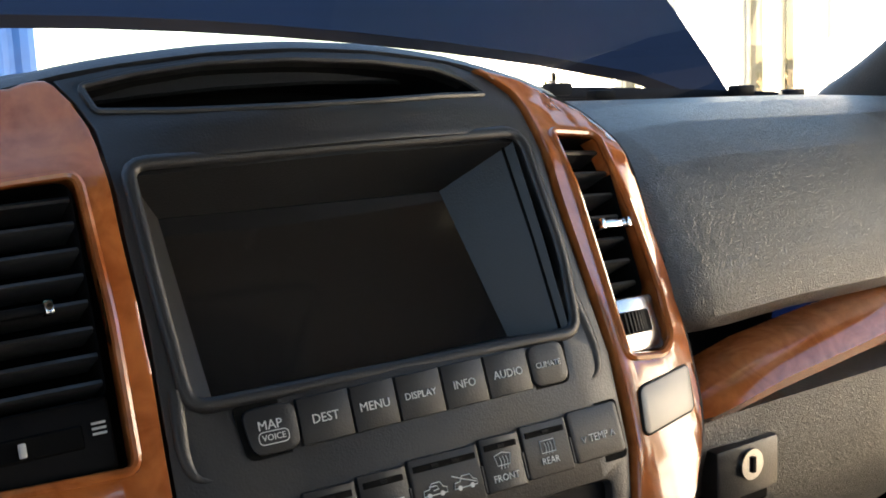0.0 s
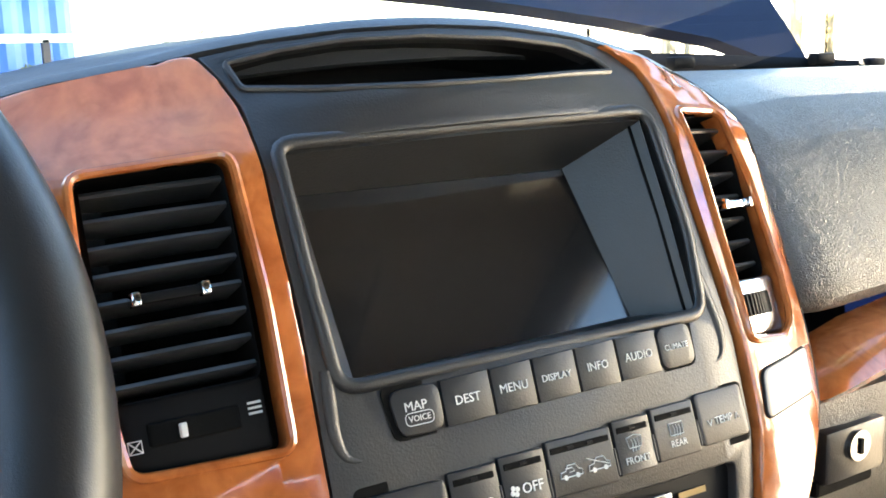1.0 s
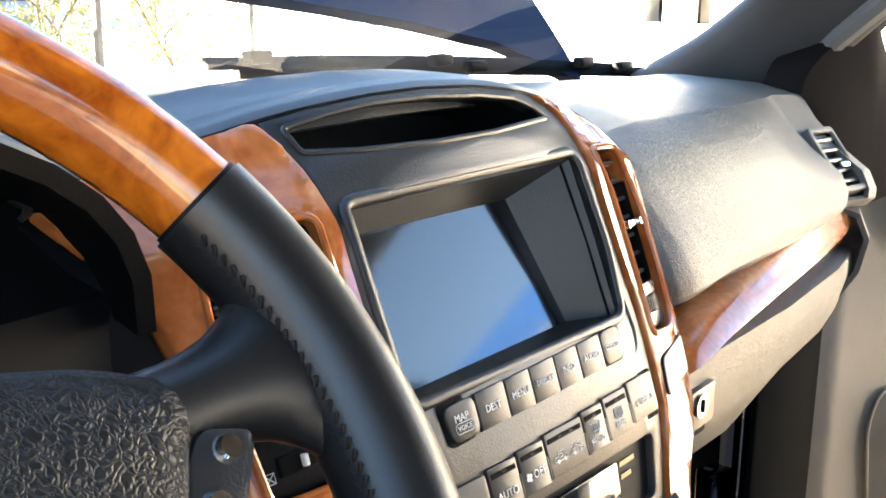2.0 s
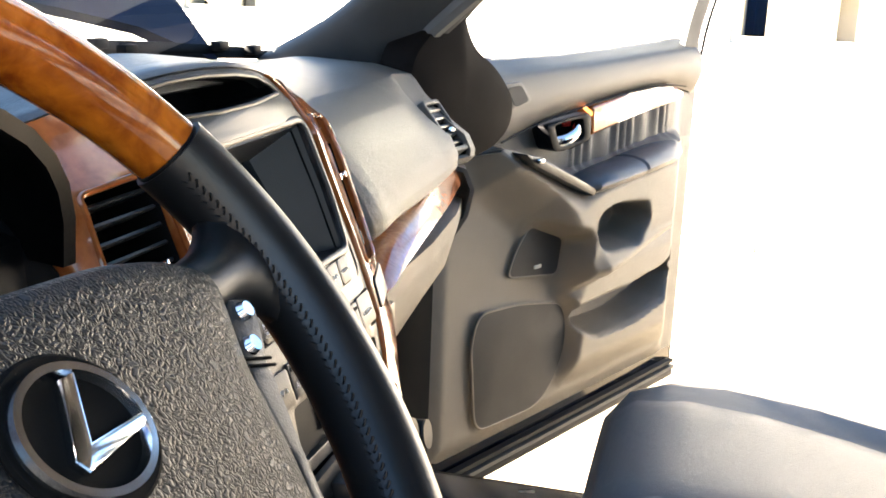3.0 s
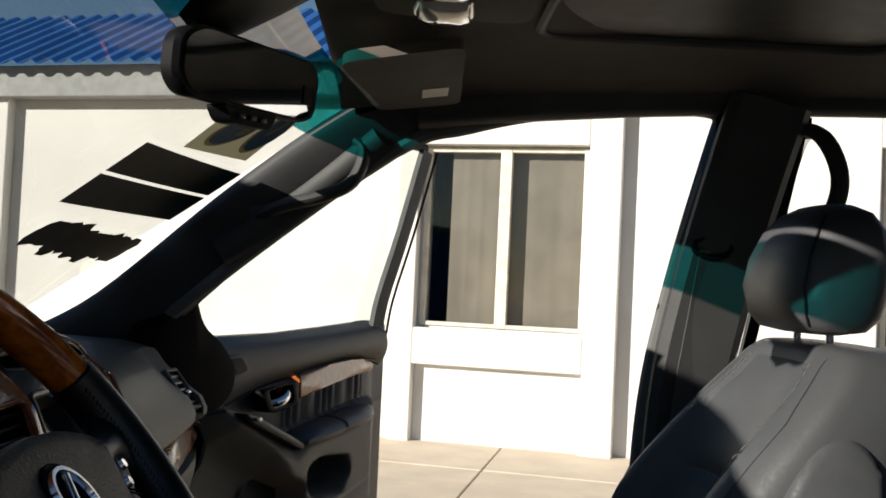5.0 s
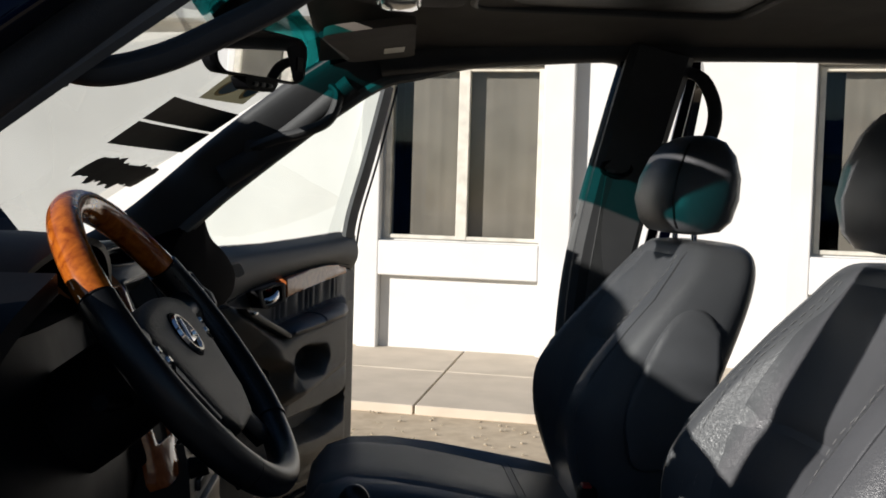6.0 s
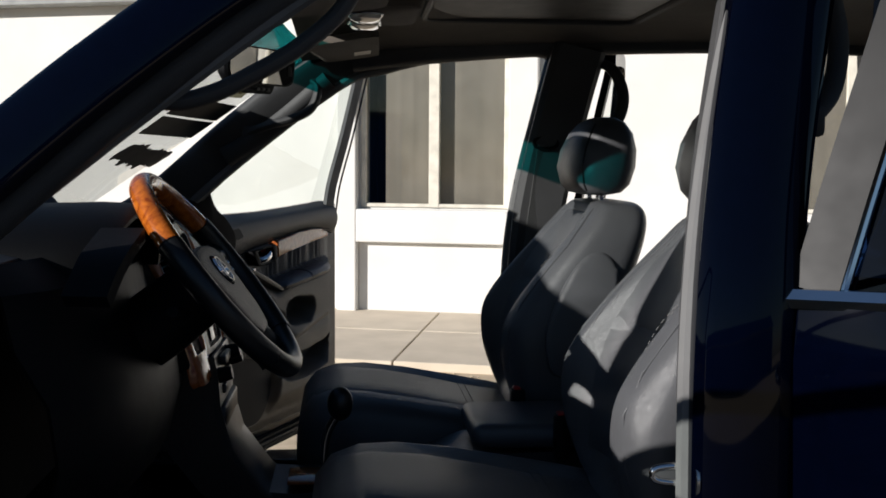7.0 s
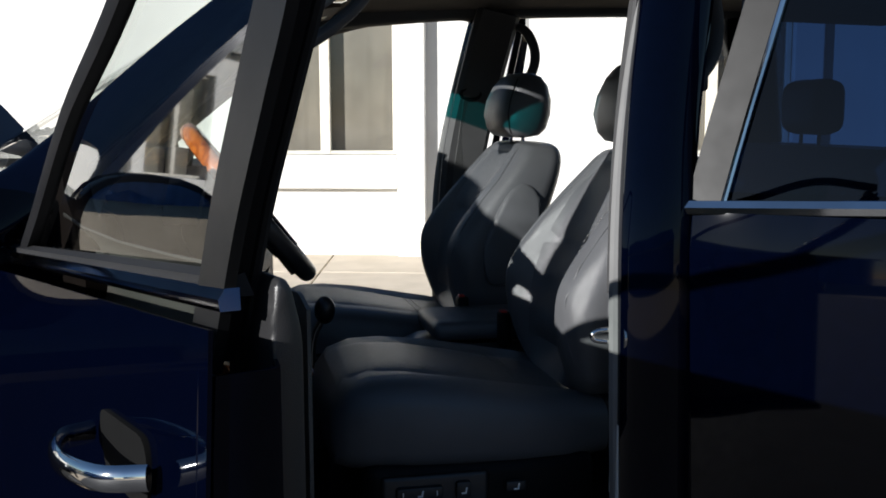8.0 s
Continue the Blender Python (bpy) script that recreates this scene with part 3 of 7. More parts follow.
for nm, cx, cz, a, b, tilt, mt, off in (("decal_oval", 0.466, 1.565, 0.054, 0.0245, 0.16, M_DECAL_GOLD, 0.0075), ("decal_oval", 0.466, 1.565, 0.048, 0.0205, 0.16, M_DECAL_BLUE, 0.0085), ("decal_spot", 0.488, 1.570, 0.018, 0.0085, 0.3, M_DECAL_GOLD, 0.0095), ("decal_oval", 0.574, 1.578, 0.048, 0.0300, -0.25, M_DECAL_GOLD, 0.0075), ("decal_oval", 0.574, 1.578, 0.042, 0.0255, -0.25, M_DECAL_BLUE, 0.0085), ("decal_spot", 0.566, 1.586, 0.010, 0.0130, -0.3, M_DECAL_GOLD, 0.0095)):
    bm = bmesh.new()
    rim_pts = [(a * math.cos(q), b * math.sin(q)) for q in [2 * math.pi * i / 32 for i in range(32)]]
    flat_pts = [(cx + x * math.cos(tilt) - y * math.sin(tilt), cz + x * math.sin(tilt) + y * math.cos(tilt)) for x, y in rim_pts]
    bm.faces.new([bm.verts.new((x, glass_y(x, z) - off, z - off * 0.6)) for x, z in flat_pts])
    part(nm, bm, mt, windshield)

# pillars and roof rails
def pillars(s):
    bm = bmesh.new()
    path = smooth_line([(s * 0.845, 0.34, 1.16), (s * 0.815, 0.19, 1.252), (s * 0.775, -0.03, 1.445), (s * 0.742, -0.20, 1.578), (s * 0.72, -0.32, 1.646), (s * 0.70, -0.42, 1.685)], 6)
    n = len(path)
    if s < 0:
        path = [q + Vector((0, 0, 0.006)) for q in path]
    half = 0.072 if s > 0 else 0.058
    sweep(bm, path, [(half * math.copysign(abs(math.cos(a)) ** 0.8, math.cos(a)), 0.03 * math.copysign(abs(math.sin(a)) ** 0.7, math.sin(a))) for a in [k * math.pi / 10 for k in range(20)]], up=(s * 0.9, 0.25, 0.3), scale=[1.0 - 0.32 * i / n for i in range(n)])
    part("a_pillar", bm, M_PILLAR, car, "dark trimmed windshield pillar")
    bm = bmesh.new()
    sweep(bm, [p + Vector((s * 0.04, 0.015, 0.012)) for p in path], [(0.055 * math.cos(a), 0.022 * math.sin(a)) for a in [k * math.pi / 8 for k in range(16)]], up=(s * 0.9, 0.25, 0.3), scale=[1.0 - 0.3 * i / n for i in range(n)])
    part("a_pillar_skin", bm, M_PAINT, car, "dark blue painted pillar skin")
    # assist grip on the pillar
    if s < 0:
        return pillars_rest(s)
    bm = bmesh.new()
    g = smooth_line([(s * 0.765, 0.01, 1.385), (s * 0.768, -0.05, 1.424), (s * 0.766, -0.12, 1.475), (s * 0.752, -0.19, 1.530), (s * 0.73, -0.27, 1.598)], 5)
    sweep(bm, g, [(0.030 * math.cos(a), 0.034 * math.sin(a)) for a in [k * math.pi / 6 for k in range(12)]], up=(s * 1, 0, 0.2))
    part("assist_grip", bm, M_PILLAR, car, "dark moulded assist grip")
    pillars_rest(s)


def pillars_rest(s):
    """Roof rail, middle and rear pillars, sill and wings of one side."""
    bm = bmesh.new()
    path = smooth_line([(s * 0.70, -0.33, 1.65), (s * 0.685, -0.55, 1.675), (s * 0.675, -0.9, 1.70), (s * 0.67, -1.5, 1.715), (s * 0.67, -2.3, 1.70)], 5)
    sweep(bm, path, [(0.045 * math.cos(a), 0.04 * math.sin(a)) for a in [k * math.pi / 7 for k in range(14)]], up=(0, 0, 1))
    part("roof_rail", bm, M_PILLAR, car, "dark lined rail above the doors")
    bm = bmesh.new()
    sweep(bm, [p + Vector((s * 0.045, 0, 0.02)) for p in path], [(0.035 * math.cos(a), 0.045 * math.sin(a)) for a in [k * math.pi / 7 for k in range(14)]], up=(0, 0, 1))
    part("roof_rail_skin", bm, M_PAINT, car, "dark blue painted roof edge")
    # pillar between the doors
    bm = bmesh.new()
    path = [Vector(p) for p in ((s * 0.80, -0.83, 0.55), (s * 0.80, -0.825, 0.9), (s * 0.785, -0.83, 1.15), (s * 0.745, -0.855, 1.35), (s * 0.70, -0.895, 1.55), (s * 0.67, -0.925, 1.68))]
    path = smooth_line(path, 4)
    n = len(path)
    sh = [(-0.055, -0.03), (0.055, -0.03), (0.07, -0.01), (0.07, 0.02), (0.05, 0.035), (-0.05, 0.035), (-0.07, 0.02), (-0.07, -0.01)]
    sweep(bm, path, sh, up=(s, 0, 0))
    part("b_pillar", bm, M_PAINT, car, "dark blue painted pillar between the doors")
    bm = bmesh.new()
    sweep(bm, [p + Vector((-s * 0.045, 0.0, 0)) for p in path[6:]], [(u * 0.98, v * 0.7) for u, v in sh], up=(s, 0, 0))
    part("b_pillar_trim", bm, M_PILLAR, car, "dark inner pillar trim")
    # door seal along the opening
    bm = bmesh.new()
    seal = smooth_line([(s * 0.795, -0.765, 0.55), (s * 0.795, -0.757, 0.9), (s * 0.775, -0.763, 1.15), (s * 0.735, -0.79, 1.35), (s * 0.70, -0.828, 1.52), (s * 0.692, -0.856, 1.62), (s * 0.69, -0.858, 1.652), (s * 0.69, -0.83, 1.670), (s * 0.692, -0.70, 1.668), (s * 0.70, -0.55, 1.652), (s * 0.71, -0.42, 1.622), (s * 0.735, -0.29, 1.575), (s * 0.785, 0.02, 1.335), (s * 0.815, 0.15, 1.2), (s * 0.82, 0.19, 1.0), (s * 0.82, 0.19, 0.55)], 5)
    if s < 0:
        seal = [q + Vector((0, 0, 0.022 * max(0.0, min(1.0, (q.y + 0.60) / 0.2)) * (q.z > 1.22))) for q in seal]
    sweep(bm, seal, ring(0.014, 8), up=(s, 0.01, 0))
    part("door_seal", bm, M_SEAL, car, "grey flocked door seal")
    # rear pillars
    bm = bmesh.new()
    path = smooth_line([(s * 0.83, -1.95, 0.8), (s * 0.82, -1.93, 1.15), (s * 0.74, -1.85, 1.5), (s * 0.67, -1.8, 1.7)], 4)
    sweep(bm, path, [(u * 1.3, v) for u, v in sh], up=(s, 0, 0))
    part("c_pillar", bm, M_PAINT, car, "dark blue rear pillar")
    bm = bmesh.new()
    for z0, z1 in ((0.38, 0.56),):
        box(bm, (min(s * 0.72, s * 0.86), -1.95, z0), (max(s * 0.72, s * 0.86), 0.30, z1), None, 0.03)
    part("door_sill", bm, M_PAINT, car, "dark blue door sill")
    bm = bmesh.new()
    box(bm, (min(s * 0.70, s * 0.80), -1.9, 0.562), (max(s * 0.70, s * 0.80), 0.22, 0.575), None, 0.004)
    part("scuff_plate", bm, M_SATIN, car, "brushed metal scuff plate")
    # front wing
    bm = bmesh.new()
    secs = []
    for y, zt, xo in ((0.22, 1.13, 0.87), (0.5, 1.13, 0.90), (0.9, 1.12, 0.91), (1.4, 1.08, 0.9), (1.8, 1.0, 0.85)):
        arch = 0.82 if 0.62 < y < 1.45 else 0.42
        secs.append([(s * x, y, z) for x, z in ((xo - 0.16, zt + 0.015), (xo - 0.06, zt + 0.005), (xo - 0.01, zt - 0.05), (xo, zt - 0.18), (xo, arch + 0.03), (xo - 0.01, arch))])
    loft(bm, secs)
    thicken(bm, 0.004)
    part("wing", bm, M_PAINT, car, "dark blue front wing")
    bm = bmesh.new()
    disc(bm, (s * 0.78, 1.03, 0.36), (1, 0, 0), 0.37, 0.24, 40)
    wheel = part("road_wheel", bm, M_RUBBER, car, "black tyre")
    bm = bmesh.new()
    disc(bm, (s * 0.905, 1.03, 0.36), (1, 0, 0), 0.22, 0.02, 32)
    part("rim", bm, M_SATIN, wheel, "silver alloy rim")
    bm = bmesh.new()
    disc(bm, (s * 0.78, -1.75, 0.36), (1, 0, 0), 0.37, 0.24, 40)
    wheel = part("road_wheel", bm, M_RUBBER, car, "black tyre")
    bm = bmesh.new()
    secs = []
    for y, zt in ((-1.9, 1.18), (-2.4, 1.19), (-2.85, 1.17)):
        secs.append([(s * x, y, z) for x, z in ((0.82, zt), (0.88, zt - 0.08), (0.91, 0.85), (0.9, 0.42))])
    loft(bm, secs)
    thicken(bm, 0.004)
    part("rear_wing", bm, M_PAINT, car, "dark blue rear wing")


sided(pillars)

bm = bmesh.new()
rows = []
for y, z, h in ((-0.22, 1.672, 0.70), (-0.33, 1.70, 0.71), (-0.6, 1.745, 0.72), (-1.2, 1.775, 0.72), (-2.0, 1.77, 0.71), (-2.7, 1.735, 0.69)):
    rows.append([(h * t, y, z + 0.045 * (1 - t * t) - 0.03 * abs(t) ** 6) for t in [-1 + j / 8 for j in range(17)]])
loft(bm, rows)
thicken(bm, 0.012)
part("roof", bm, M_PAINT, car, "dark blue painted roof")
bm = bmesh.new()
rows = []
for y, z, h in ((-0.20, 1.652, 0.67), (-0.30, 1.668, 0.675), (-0.42, 1.682, 0.665), (-0.8, 1.70, 0.655), (-1.4, 1.715, 0.65), (-2.4, 1.70, 0.65)):
    rows.append([(h * t, y, z + 0.022 * (1 - t * t) - 0.018 * abs(t) ** 5) for t in [-1 + j / 8 for j in range(17)]])
loft(bm, rows)
thicken(bm, -0.01)
part("headliner", bm, M_HEAD, car, "grey fabric headliner")
bm = bmesh.new()
box(bm, (-0.40, -0.98, 1.706), (0.34, -0.50, 1.716), None, 0.004)
roofp = part("sunroof_shade", bm, M_BLACK, car, "black sliding sunroof shade")
bm = bmesh.new()
sweep(bm, [(x, y, 1.706) for x, y in rounded([(-0.41, -0.99), (0.35, -0.99), (0.35, -0.49), (-0.41, -0.49)], 0.05)], ring(0.009, 8), closed=True)
part("sunroof_frame", bm, M_PILLAR, car, "dark sunroof surround")

# floor, bulkhead, tail
bm = bmesh.new()
rows = [[(x, y, 0.47 + (0.10 if abs(x) < 0.14 else 0.0)) for x in (-0.74, -0.5, -0.2, -0.13, 0.0, 0.13, 0.2, 0.5, 0.74)] for y in (0.35, 0.0, -0.6, -1.2, -1.9, -2.8)]
loft(bm, rows)
thicken(bm, 0.02)
part("floor_pan", bm, M_CARPET, car, "dark carpeted floor")
bm = bmesh.new()
rows = [[(x, y, z) for x in (-0.78, -0.4, 0, 0.4, 0.78)] for y, z in ((0.40, 1.19), (0.42, 0.95), (0.36, 0.65), (0.22, 0.48))]
loft(bm, rows)
thicken(bm, 0.03)
part("bulkhead", bm, M_CARPET, car, "dark padded bulkhead")
bm = bmesh.new()
rows = [[(0.84 * t, y - 0.10 * t * t, z) for t in (-1, -0.6, 0, 0.6, 1)] for y, z in ((0.46, 1.205), (0.55, 1.20), (0.66, 1.17), (0.70, 1.08))]
loft(bm, rows)
thicken(bm, 0.02)
part("cowl", bm, M_BLACK, car, "black plastic cowl below the windshield")
bm = bmesh.new()
box(bm, (-0.74, 0.72, 0.55), (0.74, 1.7, 0.98), None, 0.08)
part("engine", bm, M_BLACK, car, "dark engine bay block")
bm = bmesh.new()
secs = []
for y, h, z0, z1 in ((1.75, 0.84, 0.4, 1.02), (1.95, 0.80, 0.38, 0.98), (2.05, 0.7, 0.42, 0.9)):
    secs.append([(h * t, y - 0.1 * abs(t) ** 3, z) for t, z in ((-1, z0), (-1, (z0 + z1) / 2), (-0.98, z1), (0, z1 + 0.02), (0.98, z1), (1, (z0 + z1) / 2), (1, z0))])
loft(bm, secs, False)
thicken(bm, 0.02)
part("front_end", bm, M_PAINT, car, "dark blue front end")
bm = bmesh.new()
rows = [[(x, y, z) for x in (-0.8, 0, 0.8)] for y, z in ((-2.9, 0.42), (-2.92, 1.15))]
loft(bm, rows)
thicken(bm, 0.03)
part("tailgate", bm, M_PAINT, car, "dark blue tailgate")
bm = bmesh.new()
loft(bm, [[(x * k, y, z) for x in (-0.8, 0, 0.8)] for y, z, k in ((-2.91, 1.16, 1), (-2.72, 1.7, 0.85))])
part("rear_window", bm, M_TINT, car, "dark rear window")

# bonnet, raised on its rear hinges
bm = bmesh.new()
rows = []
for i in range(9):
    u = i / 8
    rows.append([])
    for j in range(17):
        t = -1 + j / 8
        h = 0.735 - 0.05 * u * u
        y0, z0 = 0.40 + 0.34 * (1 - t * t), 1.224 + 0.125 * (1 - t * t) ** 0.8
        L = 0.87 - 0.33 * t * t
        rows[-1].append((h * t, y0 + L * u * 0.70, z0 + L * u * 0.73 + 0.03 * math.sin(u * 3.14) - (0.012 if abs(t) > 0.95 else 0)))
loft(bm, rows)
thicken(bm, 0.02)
part("bonnet", bm, M_PAINT_LIT, car, "dark blue bonnet standing open")

# wipers
for pts in ([(0.80, 0.39, 1.222), (0.62, 0.46, 1.235), (0.40, 0.50, 1.245), (0.20, 0.52, 1.25)], [(0.86, 0.36, 1.215), (0.55, 0.49, 1.228), (0.25, 0.53, 1.238)], [(0.02, 0.51, 1.225), (-0.3, 0.50, 1.24), (-0.62, 0.44, 1.235)]):
    bm = bmesh.new()
    sweep(bm, smooth_line(pts, 6), [(0.007, -0.003), (0.007, 0.003), (0.002, 0.010), (-0.002, 0.010), (-0.007, 0.003), (-0.007, -0.003)])
    w = part("wiper", bm, M_BLACK, car, "black wiper arm and blade")
    for k in (0.1, 0.5, 0.9):
        bm = bmesh.new()
        c = Vector(pts[0]).lerp(Vector(pts[-1]), k) + Vector((0, 0, 0.012))
        box(bm, (c.x - 0.016, c.y - 0.008, c.z - 0.008), (c.x + 0.016, c.y + 0.008, c.z + 0.006), None, 0.003)
        part("blade_clip", bm, M_BLACK, w)


# ---- dashboard ----
STACK_B, STACK_U, STACK_N = Vector((0, -0.0455, 1.06)), Vector((0, 0.342, 0.940)), Vector((0, -0.940, 0.342))


def stack(u, v, w=0.0):
    """The centre stack's face: across, up along the slope, out of it."""
    lean = max(0.0, min(1.0, (0.125 - u) / 0.09)) * (1 - 0.6 * max(0.0, min(1.0, (-0.112 - u) / 0.03)))
    tip = max(0.0, min(1.0, (0.10 - u) / 0.2))
    u, v = u - lean * (0.006 - 0.018 * (v - 0.05)), v + tip * (0.003 - 0.036 * (v - 0.04))
    top = max(0.0, min(1.0, (v - 0.160) / 0.045))
    top = top * top * (3 - 2 * top)
    bow = -(3.2 if u > 0 else 2.0) * max(0.0, abs(u) - 0.128) ** 2 - (0.25 + 0.9 * top) * min(abs(u), 0.15) ** 2
    back = 0.0 if v < 0.195 else -(v - 0.195) * 0.35
    low = 0.0 if v > -0.01 else (v + 0.01) * 0.12
    return Vector((u, 0, 0)) + STACK_B + STACK_U * v + STACK_N * (w + bow + back + low)


def stack_frame(u, v, w=0.0):
    """A matrix for print that lies on the face."""
    o = stack(u, v, w)
    x = (stack(u + 0.002, v, w) - o).normalized()
    y = (stack(u, v + 0.002, w) - o).normalized()
    z = x.cross(y).normalized()
    m = Matrix((x, y, z)).transposed().to_4x4()
    m.translation = o
    return m


dash = empty("dashboard", (0.1, 0.2, 0.9), "charcoal dashboard with burl wood trim", "dashboard")
# passenger side: skin from the glass down to the ledge
bm = bmesh.new()
rows = []
for x, dy, dz in ((0.165, 0.045, 0.0), (0.186, 0.026, 0.0), (0.200, 0.010, 0.0), (0.214, 0.004, 0.0), (0.235, 0.004, 0.0), (0.30, 0.010, 0.0), (0.40, 0.014, -0.002), (0.52, 0.02, -0.004), (0.62, 0.030, -0.006), (0.665, 0.040, -0.007), (0.692, 0.048, -0.008), (0.736, 0.039, -0.010), (0.756, 0.037, -0.012), (0.770, 0.046, -0.014), (0.780, 0.07, -0.018)):
    k = max(0.0, (x - 0.4) / 0.4)
    base = [(0.47 - 0.22 * k, 1.216 - 0.01 * k), (0.36 - 0.12 * k, 1.232 - 0.006 * k), (0.22, 1.238), (0.13, 1.234), (0.075, 1.222), (0.035, 1.200), (0.008, 1.170), (-0.012, 1.142), (-0.022, 1.122), (-0.0215, 1.111), (-0.012, 1.101), (0.012, 1.094)]
    b = max(0.0, min(1.0, (x - 0.5) / 0.12))
    base[5], base[6] = (0.035 + 0.020 * b, 1.200 - 0.004 * b), (0.008 + 0.014 * b, 1.170 - 0.004 * b)
    near = max(0.0, (0.25 - x) / 0.055)
    rows.append([(x, y + dy + near * 0.02 * (0.3 < 1.24 - z), z + dz - near * (0.012 if z > 1.15 else 0)) for y, z in base])
loft(bm, rows)
bmesh.ops.delete(bm, geom=[f for f in bm.faces if 0.692 < f.calc_center_median().x < 0.736 and 1.104 < f.calc_center_median().z < 1.160], context="FACES")
thicken(bm, 0.006)
part("upper_skin", bm, M_DASH, dash, "grained charcoal passenger side skin")
bm = bmesh.new()
box(bm, (0.168, 0.040, 0.90), (0.198, 0.10, 1.16), None, 0.004)
part("inner_cheek", bm, M_DASH, dash, "charcoal cheek behind the wood panel")
# top pad over the middle and the driver's side
bm = bmesh.new()
rows = []
for x in [-0.785, -0.7, -0.6, -0.5, -0.4, -0.3, -0.25, -0.21, -0.17, -0.13, -0.09, -0.05, 0.0, 0.05, 0.09, 0.13, 0.165, 0.196, 0.22]:
    crown = 0.036 * max(0.0, 1 - (x / 0.25) ** 2) ** 0.8
    k = max(0.0, (abs(x) - 0.4) / 0.4)
    back = 1.35 * min(abs(x), 0.22) ** 2
    rows.append([(x, 0.47 - 0.22 * k, 1.216 - 0.01 * k), (x, 0.36 - 0.12 * k, 1.232), (x, 0.24, 1.238 + crown * 0.7), (x, 0.15 + 0.3 * back, 1.241 + crown * 0.97), (x, 0.09 + back, 1.239 + crown), (x, 0.066 + back, 1.234 + crown), (x, 0.060 + back, 1.222 + crown)])
loft(bm, rows)
thicken(bm, 0.004)
part("top_pad", bm, M_DASH_TOP, dash, "dark soft dashboard top")

# the ledge's wood strip, glove box and lock
bm = bmesh.new()
secs = []
for x, z0, z1, y in ((0.190, 1.047, 1.063, -0.012), (0.205, 1.047, 1.068, -0.020), (0.225, 1.049, 1.074, -0.022), (0.27, 1.054, 1.083, -0.020), (0.38, 1.062, 1.092, -0.014), (0.52, 1.063, 1.098, -0.002), (0.64, 1.063, 1.102, 0.014), (0.70, 1.067, 1.100, 0.03)):
    m1 = (z0 + z1) / 2
    secs.append([(x, y + 0.03, z0), (x, y + 0.002, z0), (x, y - 0.006, m1 - 0.004), (x, y - 0.001, m1 + 0.003), (x, y + 0.014, z1), (x, y + 0.04, z1)])
loft(bm, secs, False, False)
thicken(bm, 0.004)
part("wood_strip", bm, M_WOOD, dash, "glossy burl wood strip")
bm = bmesh.new()
secs = []
for x, y, zb in ((0.182, 0.013, 0.90), (0.25, 0.005, 0.89), (0.45, 0.006, 0.885), (0.62, 0.018, 0.90), (0.72, 0.035, 0.925)):
    secs.append([(x, y + 0.02, 1.050), (x, y - 0.012, 1.043), (x, y - 0.012, 1.02), (x, y + 0.002, 0.97), (x, y + 0.04, zb + 0.02), (x, y + 0.09, zb), (x, y + 0.2, zb - 0.02)])
loft(bm, secs)
thicken(bm, 0.006)
glove = part("glove_box", bm, M_DASH, dash, "grained charcoal glove box lid")
bm = bmesh.new()
secs = []
for x, y, r in ((0.705, 0.02, 0.9), (0.735, 0.03, 1.0), (0.76, 0.05, 0.9), (0.772, 0.075, 0.6)):
    secs.append([(x, y + 0.05, 1.10), (x, y - 0.005, 1.088), (x, y - 0.018, 1.06), (x, y - 0.01, 1.02), (x, y + 0.02, 0.97), (x, y + 0.08, 0.93)])
loft(bm, secs)
thicken(bm, 0.006)
part("end_cap", bm, M_DASH, dash, "moulded end of the dashboard")
bm = bmesh.new()
box(bm, (0.222, -0.0125, 0.988), (0.281, 0.002, 1.023), None, 0.003)
latch = part("glove_latch", bm, M_PANEL, dash, "squared latch plate of the glove box")
bm = bmesh.new()
disc(bm, (0.252, -0.0130, 1.0095), (0, 1, 0), 0.010, 0.004)
lock = part("key_lock", bm, M_SATIN, latch, "round metal key lock")
bm = bmesh.new()
box(bm, (0.2505, -0.0165, 1.0045), (0.2535, -0.0140, 1.0145))
part("key_slot", bm, M_HOLE, latch, smooth=False)
bm = bmesh.new()
box(bm, (0.219, -0.0085, 0.979), (0.276, 0.004, 0.991), None, 0.003)
part("latch_recess", bm, M_HOLE, dash, smooth=False)

# lower dashboard on the driver's side and knee panel
bm = bmesh.new()
secs = []
for x, dy in ((-0.185, 0.0), (-0.3, -0.01), (-0.45, -0.015), (-0.6, -0.005), (-0.72, 0.02), (-0.78, 0.06)):
    secs.append([(x, 0.10 + dy, 1.235), (x, 0.045 + dy, 1.20), (x, 0.03 + dy, 1.13), (x, -0.01 + dy, 1.06), (x, -0.02 + dy, 0.98), (x, 0.0 + dy, 0.90), (x, 0.06 + dy, 0.85), (x, 0.2, 0.82)])
loft(bm, secs)
thicken(bm, 0.006)
part("lower_skin", bm, M_BLACK, dash, "black knee panel below the wheel")
# instrument hood
bm = bmesh.new()
secs = []
for y, k in ((0.24, 0.93), (0.14, 1.0), (0.06, 1.02), (0.01, 1.0), (-0.012, 0.97)):
    secs.append([(-0.43 + 0.201 * k * math.cos(a), y + (0.05 if a > 1.57 else 0.022) * (1 - math.sin(a)), 1.185 + 0.118 * k * math.sin(a) ** 0.8) for a in [0.02 + (math.pi - 0.04) * i / 18 for i in range(19)]])
loft(bm, secs)
thicken(bm, 0.008)
hood_i = part("instrument_hood", bm, M_COWL, dash, "dark arched hood over the instruments")
bm = bmesh.new()
loft(bm, [[(-0.43 + 0.17 * k * math.cos(a), 0.10 + 0.02 * math.sin(a), 1.19 + 0.10 * k * math.sin(a)) for a in [math.pi * i / 14 for i in range(15)]] for k in (1.0, 0.02)])
